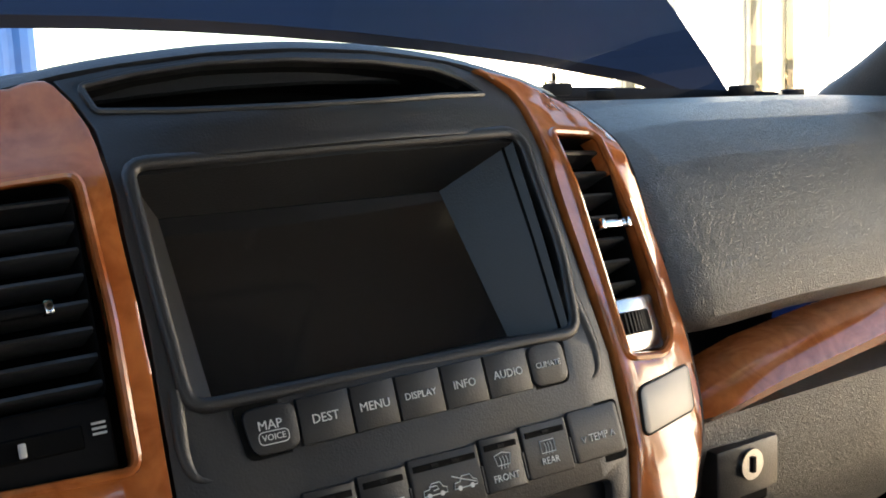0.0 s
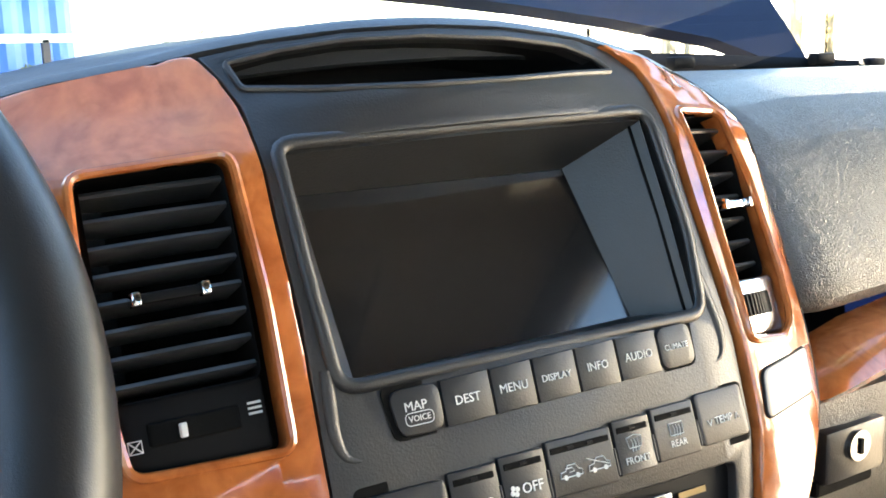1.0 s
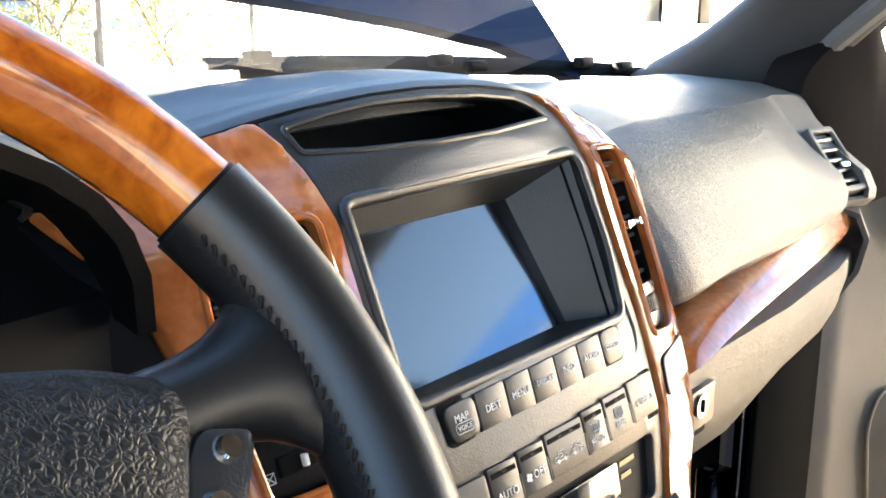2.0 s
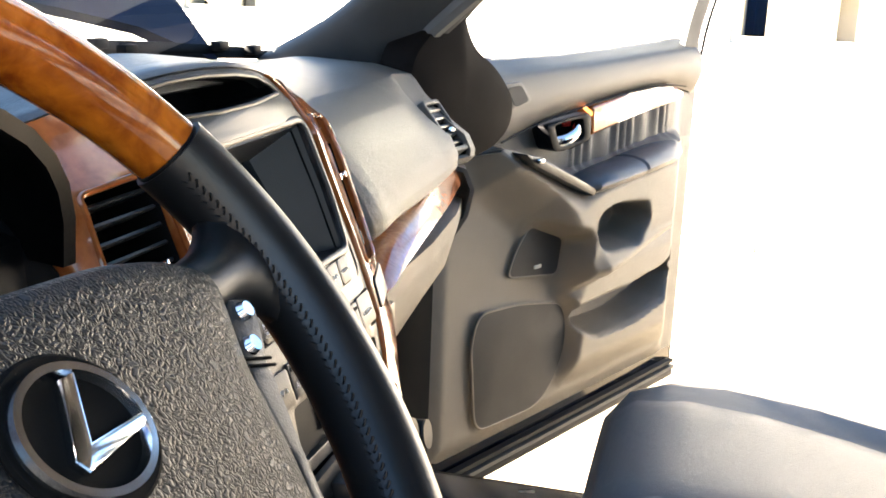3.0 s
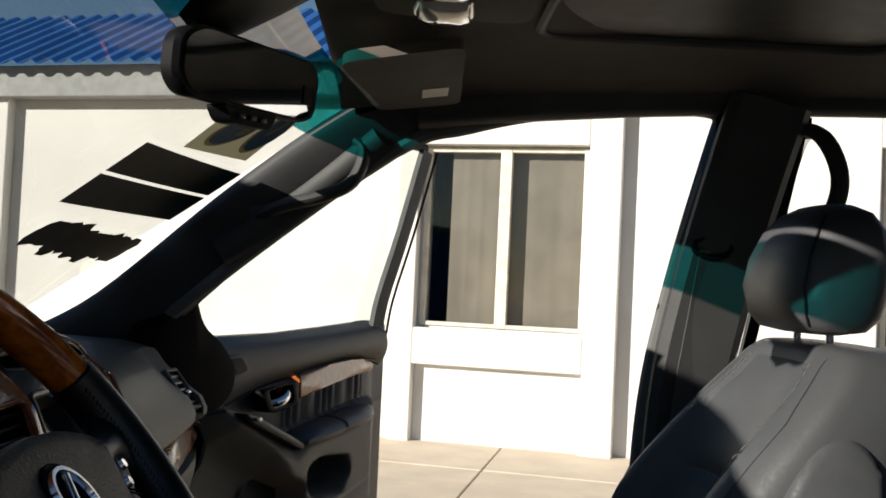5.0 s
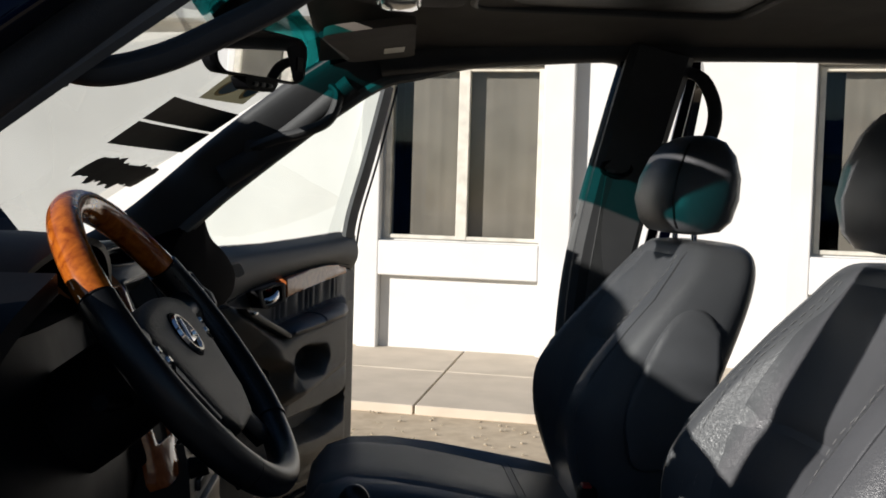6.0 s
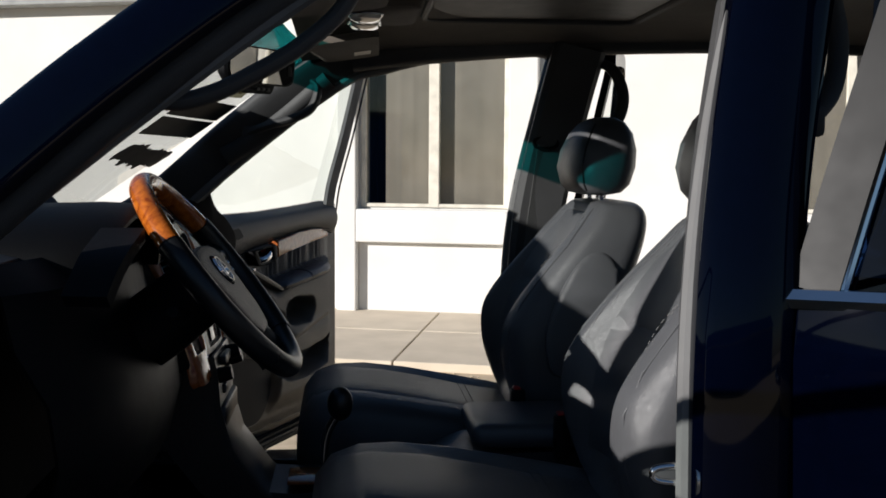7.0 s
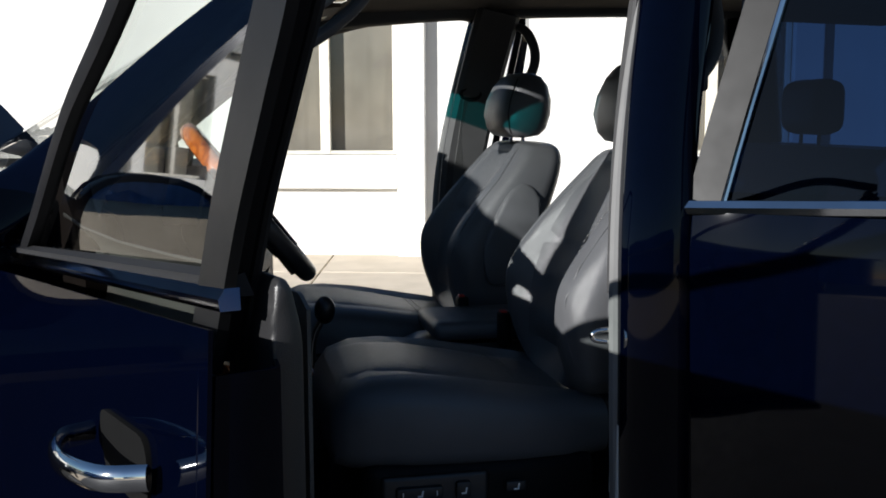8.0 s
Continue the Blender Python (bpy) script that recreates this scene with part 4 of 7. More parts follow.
dial = part("instrument_face", bm, M_SCREEN, dash, "dark instrument face")
for x in (-0.50, -0.37):
    bm = bmesh.new()
    sweep(bm, [(x + 0.045 * math.cos(a), 0.093, 1.225 + 0.045 * math.sin(a)) for a in [2 * math.pi * i / 24 for i in range(24)]], ring(0.0025, 6), up=(0, 1, 0), closed=True)
    part("dial_ring", bm, M_SATIN, dial, "thin metal dial ring")
bm = bmesh.new()
sweep(bm, smooth_line([(-0.60, -0.005, 1.265), (-0.70, 0.0, 1.235), (-0.755, 0.01, 1.19)], 6), [(0.03, -0.01), (0.03, 0.01), (-0.03, 0.01), (-0.03, -0.01)])
part("side_trim", bm, M_BLACK, dash)


# ---- vents ----
def vent(name, place, u0, u1, v0, v1, slats, label, group, fat=0.0014, front=0.006):
    """An air vent: dark well, horizontal slats, chrome slider."""
    mid = place((u0 + u1) / 2, (v0 + v1) / 2, -0.03)
    ob = empty(name, mid, label, "air vent", group)
    bm = bmesh.new()
    secs = [[place(u, v, w) for u, v in rect(u0, v0, u1, v1, 0.006)] for w in (-0.001, -0.02, -0.045)]
    loft(bm, secs, True)
    bm.faces.new([v for v in list(bm.verts)[-len(secs[0]):]])
    part("well", bm, M_HOLE, ob, smooth=False)
    for i in range(slats):
        v = v0 + (v1 - v0) * (i + 0.6) / (slats + 0.2)
        bm = bmesh.new()
        rows = []
        for j in range(7):
            u = u0 + (u1 - u0) * j / 6
            rows.append([place(u, v + fat, -front), place(u, v - 0.0002, 0.0012 - front), place(u, v - fat, -front), place(u, v - 0.004, -0.026), place(u, v - 0.002, -0.026)])
        loft(bm, rows, True)
        part("slat", bm, M_SLAT, ob)
    return ob


right_vent = vent("air_vent", stack, 0.1255, 0.1665, 0.079, 0.174, 7, "tall centre vent with thin slats in burl wood", "centre vents")
left_vent = vent("air_vent", stack, -0.196, -0.138, 0.078, 0.174, 8, "tall centre vent with thin slats in burl wood", "centre vents")
bm = bmesh.new()
box(bm, (0.1285, 0.047, -0.006), (0.175, 0.079, -0.0015), stack, 0.002)
plate = part("wheel_plate", bm, M_SATIN, right_vent, "pale satin plate below the slats")
bm = bmesh.new()
box(bm, (0.136, 0.0575, -0.004), (0.167, 0.071, -0.0008), stack, 0.002)
part("wheel_slot", bm, M_HOLE, plate, smooth=False)
for i in range(9):
    bm = bmesh.new()
    box(bm, (0.1395 + i * 0.0028, 0.0585, -0.004), (0.1412 + i * 0.0028, 0.070, 0.0014 - 0.00016 * (i - 4) ** 2), stack)
    part("thumb_rib", bm, M_BLACK, plate, smooth=False)
for vt, c, w in ((right_vent, (0.155, 0.1215), 0.012), (left_vent, (-0.169, 0.1195), 0.0136)):
    bm = bmesh.new()
    box(bm, (c[0] - w, c[1] - 0.0022, -0.004), (c[0] + w, c[1] + 0.0022, 0.001), stack, 0.001)
    sl = part("slider", bm, M_BLACK if vt is left_vent else M_CHROME, vt, "vent slider")
    for e in (-1, 1):
        bm = bmesh.new()
        box(bm, (c[0] + e * w - 0.002, c[1] - 0.003, -0.004), (c[0] + e * w + 0.002, c[1] + 0.003, 0.003), stack, 0.001)
        part("slider_end", bm, M_CHROME, sl, "chrome slider end")
bm = bmesh.new()
box(bm, (-0.196, 0.048, -0.006), (-0.138, 0.079, -0.002), stack, 0.002)
lp = part("slider_plate", bm, M_BLACK, left_vent, "black plate below the slats")
bm = bmesh.new()
box(bm, (-0.186, 0.059, -0.004), (-0.150, 0.069, -0.0008), stack, 0.001)
part("slot", bm, M_HOLE, lp, smooth=False)
bm = bmesh.new()
box(bm, (-0.1745, 0.0605, -0.003), (-0.1718, 0.0665, 0.001), stack, 0.0006)
part("slot_mark", bm, M_WHITE, lp, "white slider mark")
for k in range(3):
    bm = bmesh.new()
    box(bm, (-0.1465, 0.0635 + k * 0.0022, -0.002), (-0.141, 0.0645 + k * 0.0022, -0.0012), stack)
    part("vent_sign", bm, M_WHITE, lp, smooth=False)
bm = bmesh.new()
sweep(bm, [stack(u, v, -0.0012) for u, v in ((-0.194, 0.058), (-0.189, 0.058), (-0.189, 0.063), (-0.194, 0.063))], ring(0.0003, 4), up=STACK_N, closed=True)
for a, b in (((-0.194, 0.058), (-0.189, 0.063)), ((-0.194, 0.063), (-0.189, 0.058))):
    sweep(bm, [stack(*a, -0.0012), stack(*b, -0.0012)], ring(0.0003, 4), up=STACK_N)
part("closed_sign", bm, M_WHITE, lp, smooth=False)


def pass_vent_at(u, v, w=0.0):
    """The face at the dashboard's far end: u across, v up, w out."""
    o, x, y = Vector((0.717, 0.051, 1.145)), Vector((0.985, -0.14, -0.03)).normalized(), Vector((0.06, 0.62, 0.78)).normalized()
    return o + x * u + y * v + x.cross(y) * w


pv = vent("air_vent", pass_vent_at, -0.0225, 0.0225, -0.035, 0.035, 5, "slatted vent at the passenger end of the dashboard", "", 0.0026, 0.0015)
bm = bmesh.new()
slab(bm, rect(-0.030, -0.042, 0.028, 0.042, 0.008), [rect(-0.0225, -0.035, 0.0225, 0.035, 0.004)], 0.003, -0.03, pass_vent_at, 0.002)
part("vent_frame", bm, M_DASH, pv, "charcoal vent surround")
bm = bmesh.new()
box(bm, (-0.006, -0.013, -0.004), (0.014, -0.006, 0.006), pass_vent_at, 0.002)
part("slider", bm, M_CHROME, pv, "chrome vent slider")

# ---- wood panels beside the stack ----
def soft(pts, n=3):
    """A closed outline drawn smoothly through its points."""
    out = []
    k = len(pts)
    for i in range(k):
        a, b, c, d = (Vector(pts[(i + q) % k]) for q in (-1, 0, 1, 2))
        for j in range(n):
            t = j / n
            out.append(tuple(0.5 * (2 * b + (c - a) * t + (2 * a - 5 * b + 4 * c - d) * t * t + (3 * b - a - 3 * c + d) * t ** 3)))
    return out


CUTS = [("v", v) for v in (0.12, 0.15, 0.165, 0.178, 0.183, 0.189, 0.195, 0.2, 0.207, 0.214, 0.222)] + [("u", u) for u in (-0.2, -0.185, -0.17, -0.155, -0.14, -0.1, -0.06, 0.0, 0.06, 0.1, 0.135, 0.15, 0.165, 0.18, 0.195)]
RW_OUT = [(0.093, 0.2205), (0.122, 0.2145), (0.145, 0.209), (0.163, 0.201), (0.175, 0.187), (0.183, 0.162), (0.190, 0.118), (0.198, 0.075), (0.197, 0.035), (0.188, 0.0), (0.163, -0.035), (0.142, -0.065), (0.130, -0.10), (0.105, -0.10), (0.112, -0.05), (0.123, 0.0), (0.126, 0.05), (0.1205, 0.10), (0.1165, 0.14), (0.1155, 0.17), (0.1165, 0.19), (0.1150, 0.2045), (0.105, 0.2130)]
RV_HOLE = rounded([(0.1225, 0.178), (0.161, 0.177), (0.171, 0.13), (0.179, 0.08), (0.178, 0.052), (0.165, 0.043), (0.133, 0.046), (0.131, 0.09), (0.1275, 0.14)], 0.006)
right_wood = empty("wood_panel", stack(0.15, 0.05), "burl wood panel around the passenger side vent", "trim panel", "centre wood panels")
bm = bmesh.new()
slab(bm, soft(RW_OUT), [RV_HOLE], 0.003, -0.012, stack, 0.0018, CUTS)
part("panel", bm, M_WOOD, right_wood)
bm = bmesh.new()
sweep(bm, [stack(u, v, 0.003) for u, v in RV_HOLE], ring(0.0024, 8), up=STACK_N, closed=True)
part("vent_lip", bm, M_WOOD, right_wood, "raised lacquered lip")
bm = bmesh.new()
sweep(bm, smooth_line([stack(u + 0.0012, v, 0.001) for u, v in RW_OUT[2:11]], 4), ring(0.0013, 6), up=STACK_N)
part("shadow_seal", bm, M_BLACK, right_wood, "black seal along the panel")
bm = bmesh.new()
slab(bm, rounded([(0.1345, 0.0285), (0.1850, 0.0345), (0.1795, 0.0095), (0.1300, 0.0035)], 0.005), [], 0.0052, 0.001, stack, 0.001)
part("blank_badge", bm, M_BADGE, right_wood, "pale plain badge plate")
bm = bmesh.new()
sweep(bm, [stack(u, v, 0.0036) for u, v in rounded([(0.1345, 0.0285), (0.1850, 0.0345), (0.1795, 0.0095), (0.1300, 0.0035)], 0.005)], ring(0.0011, 6), up=STACK_N, closed=True)
part("badge_edge", bm, M_BLACK, right_wood)

LW_OUT = [(-0.1343, 0.2298), (-0.1265, 0.2155), (-0.1220, 0.2005), (-0.1220, 0.1822), (-0.1213, 0.1455), (-0.1185, 0.10), (-0.119, 0.05), (-0.119, 0.0), (-0.119, -0.06), (-0.13, -0.10), (-0.20, -0.10), (-0.205, -0.05), (-0.208, 0.05), (-0.217, 0.125), (-0.232, 0.165), (-0.240, 0.192), (-0.243, 0.208), (-0.22, 0.2185), (-0.1973, 0.2225), (-0.1811, 0.2245), (-0.1648, 0.2265), (-0.1493, 0.2285)]
LV_HOLE = rounded([(-0.1345, 0.177), (-0.131, 0.11), (-0.1315, 0.045), (-0.196, 0.048), (-0.203, 0.11), (-0.200, 0.175)], 0.007)
L_SWITCH = rounded([(-0.131, 0.022), (-0.1305, -0.045), (-0.185, -0.045), (-0.193, 0.026)], 0.006)
left_wood = empty("wood_panel", stack(-0.17, 0.05), "burl wood panel around the driver side vent", "trim panel", "centre wood panels")
bm = bmesh.new()
slab(bm, rounded([(-0.34, 0.205), (-0.25, 0.207), (-0.236, 0.18), (-0.219, 0.129), (-0.206, 0.05), (-0.203, -0.06), (-0.34, -0.06)], 0.01), [], -0.004, -0.03, stack, 0.002, CUTS)
part("cluster_cheek", bm, M_BLACK, left_wood, "black cheek beside the instruments")
bm = bmesh.new()
slab(bm, soft(LW_OUT), [LV_HOLE, L_SWITCH], 0.003, -0.012, stack, 0.0018, CUTS)
part("panel", bm, M_WOOD, left_wood)
bm = bmesh.new()
sweep(bm, [stack(u, v, 0.003) for u, v in LV_HOLE], ring(0.0022, 8), up=STACK_N, closed=True)
part("vent_lip", bm, M_WOOD, left_wood, "raised lacquered lip")
bm = bmesh.new()
slab(bm, L_SWITCH, [], -0.003, -0.014, stack)
sw = part("switch_plate", bm, M_BLACK, left_wood, "black switch plate")
bm = bmesh.new()
box(bm, (-0.176, -0.019, -0.006), (-0.142, 0.016, 0.001), stack, 0.003)
hz = part("hazard_button", bm, M_BUTTON, left_wood, "square hazard button")
bm = bmesh.new()
tri = [(-0.166, -0.009), (-0.152, -0.009), (-0.159, 0.004)]
sweep(bm, [stack(u, v, 0.0015) for u, v in tri], ring(0.0008, 5), up=STACK_N, closed=True)
part("red_triangle", bm, M_RED, hz, "red triangle outline")

# ---- centre stack ----
centre = empty("centre_stack", stack(0, 0), "black centre stack with screen, buttons and open tray", "control panel")
FACE = [(-0.1303, 0.2298), (-0.1235, 0.2145), (-0.1190, 0.2001), (-0.1190, 0.1822), (-0.1183, 0.1455), (-0.1155, 0.10), (-0.116, 0.05), (-0.116, 0.0), (-0.116, -0.062), (0.106, -0.062), (0.114, -0.03), (0.1200, 0.0), (0.123, 0.05), (0.1175, 0.10), (0.1135, 0.14), (0.1125, 0.17), (0.1135, 0.19), (0.1120, 0.2045), (0.0974, 0.2169), (0.074, 0.2242), (0.0285, 0.2302), (-0.0184, 0.2335), (-0.0604, 0.2344), (-0.1019, 0.2332)]
OPENING = rounded([(-0.112, 0.179), (-0.1085, 0.120), (-0.104, 0.0655), (0.1055, 0.0655), (0.109, 0.110), (0.102, 0.179)], 0.010)
TRAY = rounded([(-0.120, 0.2245), (-0.1162, 0.2098), (-0.0815, 0.2043), (-0.0315, 0.2004), (0.0212, 0.1999), (0.0614, 0.2020), (0.0915, 0.2035), (0.0815, 0.2125), (0.0631, 0.2200), (0.0259, 0.2249), (-0.0202, 0.2285), (-0.0617, 0.2300), (-0.0953, 0.2282)], 0.003)
RADIO = rounded([(-0.07, -0.012), (0.104, -0.012), (0.097, -0.052), (-0.07, -0.052)], 0.006)
bm = bmesh.new()
slab(bm, FACE, [OPENING, TRAY, RADIO], 0.0, -0.010, stack, 0.001, CUTS)
part("face", bm, M_PANEL, centre, "soft black stack face")
bm = bmesh.new()
sweep(bm, [stack(u, v, 0.0) for u, v in OPENING], [(0.0035 * math.cos(a), 0.0022 * math.sin(a)) for a in [k * math.pi / 5 for k in range(10)]], up=STACK_N, closed=True)
part("opening_lip", bm, M_PANEL, centre, "rounded lip round the screen well")
SCR = [(-0.0835, 0.0690, -0.029), (0.0819, 0.0720, -0.029), (0.0695, 0.1615, -0.043), (-0.0885, 0.1640, -0.043)]
SCR_V = [stack(*p) for p in SCR]
for ridge in ([(-0.1085, 0.075), (-0.1095, 0.058), (-0.1095, 0.046), (-0.1060, 0.036), (-0.0960, 0.0325)], [(0.1085, 0.085), (0.1125, 0.068), (0.1145, 0.054), (0.1120, 0.043), (0.1040, 0.038)]):
    bm = bmesh.new()
    line = smooth_line([Vector((u, v, 0)) for u, v in ridge], 5)
    sweep(bm, [stack(p.x, p.y, -0.0004) for p in line], [(0.0034 * math.cos(a), 0.0019 * math.sin(a)) for a in [k * math.pi / 5 for k in range(10)]], up=STACK_N, scale=[max(0.08, 1.0 - (i / (len(line) - 1)) ** 3) for i in range(len(line))])
    part("dish_ridge", bm, M_PANEL, centre)


def ringed(outer_w, names):
    """The sloping walls of the screen well, one mesh a side."""
    o = [(-0.104, 0.0675), (0.104, 0.0675), (0.0995, 0.176), (-0.1105, 0.176)]
    for i, nm in enumerate(names):
        j = (i + 1) % 4
        bm = bmesh.new()
        a, b = o[i], o[j]
        loft(bm, [[stack(*a, outer_w), stack((a[0] + b[0]) / 2, (a[1] + b[1]) / 2, outer_w), stack(*b, outer_w)], [SCR_V[i], (SCR_V[i] + SCR_V[j]) / 2, SCR_V[j]]])
        thicken(bm, 0.002)
        part(nm, bm, M_PANEL, centre)


ringed(-0.004, ("well_floor", "well_right_flap", "well_roof", "well_left_side"))
bm = bmesh.new()
bm.faces.new([bm.verts.new(p) for p in SCR_V])
thicken(bm, 0.004)
part("screen", bm, M_SCREEN, centre, "glossy dark display screen, switched off", smooth=False)
bm = bmesh.new()
sweep(bm, [stack(0.1005, 0.0690, -0.0075), stack(0.0985, 0.12, -0.0085), stack(0.0950, 0.1725, -0.0093)], ring(0.0009, 6), up=STACK_N)
part("flap_gap", bm, M_HOLE, centre)
# tray
bm = bmesh.new()
secs = [[stack(u, v, 0.0) for u, v in TRAY], [stack(u * 0.97, v + 0.002, -0.02) for u, v in TRAY], [stack(u * 0.88, v + 0.004, -0.055) for u, v in TRAY]]
loft(bm, secs, True)
bm.faces.new(list(bm.verts)[-len(TRAY):])
part("tray_well", bm, M_BLACK, centre, "deep open tray with dark lining")
bm = bmesh.new()
sweep(bm, [stack(u, v, 0.0) for u, v in TRAY], ring(0.0018, 8), up=STACK_N, closed=True)
part("tray_lip", bm, M_PANEL, centre)
# brow over the stack
CROWN_U = (-0.25, -0.22, -0.1973, -0.1811, -0.1648, -0.1493, -0.1333, -0.1019, -0.0604, -0.0184, 0.0285, 0.074, 0.0974, 0.122, 0.145, 0.163, 0.177, 0.187)
CROWN_V = (0.205, 0.2185, 0.2225, 0.2239, 0.226, 0.2281, 0.2305, 0.2332, 0.2344, 0.2335, 0.2302, 0.2242, 0.2195, 0.2145, 0.209, 0.201, 0.187, 0.165)
bm = bmesh.new()
rows = []
for i in range(33):
    u = -0.248 + 0.434 * i / 32
    p = stack(u, float(np.interp(u, CROWN_U, CROWN_V)) + 0.0005, 0.0)
    rows.append([p - Vector((0, -0.004, 0.004)), p + Vector((0, 0.0, 0.001)), p + Vector((0, 0.004, 0.004)), p + Vector((0, 0.010, 0.005)), Vector((u, max(p.y + 0.03, 0.078), max(p.z + 0.003, 1.239)))])
loft(bm, rows)
thicken(bm, 0.003)
part("brow", bm, M_DASH_TOP, centre, "dark soft brow above the tray")


def key(name, poly, words=(), label="", h=0.0022):
    bm = bmesh.new()
    slab(bm, poly, [], h, -0.004, stack, 0.0009)
    ob = part(name, bm, M_BUTTON, centre, label)
    for w, u, v, s in words:
        lettering("print", w, s, stack_frame(u, v, h + 0.0003), M_WHITE, ob)
    return ob


TOPS = [-0.0845, -0.0585, -0.0321, -0.0082, 0.0174, 0.0427, 0.0687, 0.0922]
NAMES = ("MAP", "DEST", "MENU", "DISPLAY", "INFO", "AUDIO", "CLIMATE")
bm = bmesh.new()
slab(bm, rounded([(-0.0868, 0.0632), (-0.0835, 0.0374), (0.0928, 0.0408), (0.0945, 0.0662)], 0.005), [], 0.0006, -0.004, stack)
part("key_bed", bm, M_HOLE, centre)
for i, w in enumerate(NAMES):
    a, b = TOPS[i] + 0.0005, TOPS[i + 1] - 0.0005
    s = {"DISPLAY": 0.0047, "CLIMATE": 0.0042}.get(w, 0.0058)
    dv = 0.0012 + 0.018 * ((a + b) / 2 + 0.07)
    poly = [(a, 0.0588 + dv), (a + (0.003 if i == 0 else 0), 0.0376 + dv), (b, 0.0380 + dv), (b, 0.0594 + dv)]
    if i in (0, 6):
        poly = rounded(poly, 0.006)
    words = [(w, (a + b) / 2 - 0.0004, (0.0505 if i == 0 else 0.0482) + dv, s)]
    k = key("menu_key", poly, words, "black key with white lettering")
    if i == 0:
        lettering("print", "VOICE", 0.0038, stack_frame((a + b) / 2 + 0.0006, 0.0450 + dv, 0.0025), M_WHITE, k)
        bm = bmesh.new()
        sweep(bm, [stack(u, v, 0.0024) for u, v in rounded([(a + 0.0062, 0.0422 + dv), (b - 0.0050, 0.0422 + dv), (b - 0.0050, 0.0478 + dv), (a + 0.0062, 0.0478 + dv)], 0.0028)], ring(0.00022, 4), up=STACK_N, closed=True)
        part("print_ring", bm, M_WHITE, k)
ROW = [(-0.1052, -0.0650), (-0.0634, -0.0384), (-0.0368, -0.0121), (-0.0105, 0.0285), (0.0301, 0.0526), (0.0542, 0.0818), (0.0834, 0.1165)]
bm = bmesh.new()
slab(bm, rounded([(-0.1070, 0.0222), (-0.1070, -0.0075), (0.1175, -0.004), (0.1185, 0.0272)], 0.004), [], 0.0006, -0.004, stack)
part("key_bed", bm, M_HOLE, centre)
for i, (a, b) in enumerate(ROW):
    top = 0.0215 + 0.0022 * (a + b) / 0.1
    poly = rect(a, top - 0.0265, b, top, 0.003 if i in (0, 6) else 0.001)
    words = {0: [("\u2228 TEMP \u2227", (a + b) / 2, top - 0.014, 0.0062)], 1: [("AUTO", (a + b) / 2, top - 0.0175, 0.0064)], 2: [("OFF", (a + b) / 2 + 0.003, top - 0.0165, 0.0068)], 3: [], 4: [("FRONT", (a + b) / 2, top - 0.0205, 0.0048)], 5: [("REAR", (a + b) / 2, top - 0.0195, 0.0048)], 6: [("\u2228 TEMP \u2227", (a + b) / 2, top - 0.0155, 0.0056)]}[i]
    k = key("climate_key", poly, words, "black climate key with white print")
    if 0 < i < 6:
        bm = bmesh.new()
        box(bm, (a + 0.002, top - 0.0065, 0.0016), (b - 0.002, top - 0.0035, 0.0026), stack, 0.0004)
        part("lamp_slot", bm, M_HOLE, k, smooth=False)
        for c in ([0.5] if i != 3 else [0.35, 0.65]):
            bm = bmesh.new()
            uc = a + (b - a) * c
            box(bm, (uc - 0.002, top - 0.0058, 0.002), (uc + 0.002, top - 0.0042, 0.0029), stack, 0.0003)
            part("lamp_window", bm, M_BLACK, k, smooth=False)
        bm = bmesh.new()
        sweep(bm, [stack(b + 0.0005, top - 0.011, 0.0018), stack(b + 0.0005, top - 0.024, 0.0018)], ring(0.0008, 6), up=STACK_N)
        part("key_divider", bm, M_BUTTON, k)
    mid = (a + b) / 2
    if i == 2:
        bm = bmesh.new()
        for q in range(4):
            an = q * math.pi / 2 + 0.5
            disc(bm, stack(a + 0.0055 + 0.0016 * math.cos(an), top - 0.0165 + 0.0016 * math.sin(an), 0.0024), STACK_N, 0.0012, 0.0005, 8)
        part("fan_sign", bm, M_WHITE, k)
    if i == 3:
        for uc, slash in ((a + 0.0115, False), (b - 0.0105, True)):
            bm = bmesh.new()
            prof = [(-0.0065, -0.0018), (-0.006, 0.0008), (-0.003, 0.0012), (-0.0015, 0.0036), (0.003, 0.0036), (0.0045, 0.0012), (0.0065, 0.0005), (0.0065, -0.0018)]
            sweep(bm, [stack(uc + x, top - 0.0165 + y, 0.0024) for x, y in prof], ring(0.00028, 4), up=STACK_N, closed=True)
            for wx in (-0.0035, 0.0035):
                disc(bm, stack(uc + wx, top - 0.0183, 0.0024), STACK_N, 0.0012, 0.0005, 10)
            arrow = [(-0.003, 0.0022), (0.001, 0.0022), (0.002, 0.0005), (-0.001, 0.0002)] if not slash else [(-0.007, 0.0045), (-0.001, 0.002), (0.006, -0.0005)]
            sweep(bm, [stack(uc + x, top - 0.0165 + y, 0.0024) for x, y in arrow], ring(0.00028, 4), up=STACK_N)
            part("recirculation_sign", bm, M_WHITE, k)
    if i in (4, 5):
        bm = bmesh.new()
        prof = [(-0.0035, -0.002), (0.0035, -0.002), (0.0045, 0.003), (0, 0.0042), (-0.0045, 0.003)] if i == 4 else [(-0.0042, -0.0028), (0.0042, -0.0028), (0.0042, 0.0032), (-0.0042, 0.0032)]
        sweep(bm, [stack(mid + x, top - 0.0125 + y, 0.0024) for x, y in prof], ring(0.00028, 4), up=STACK_N, closed=True)
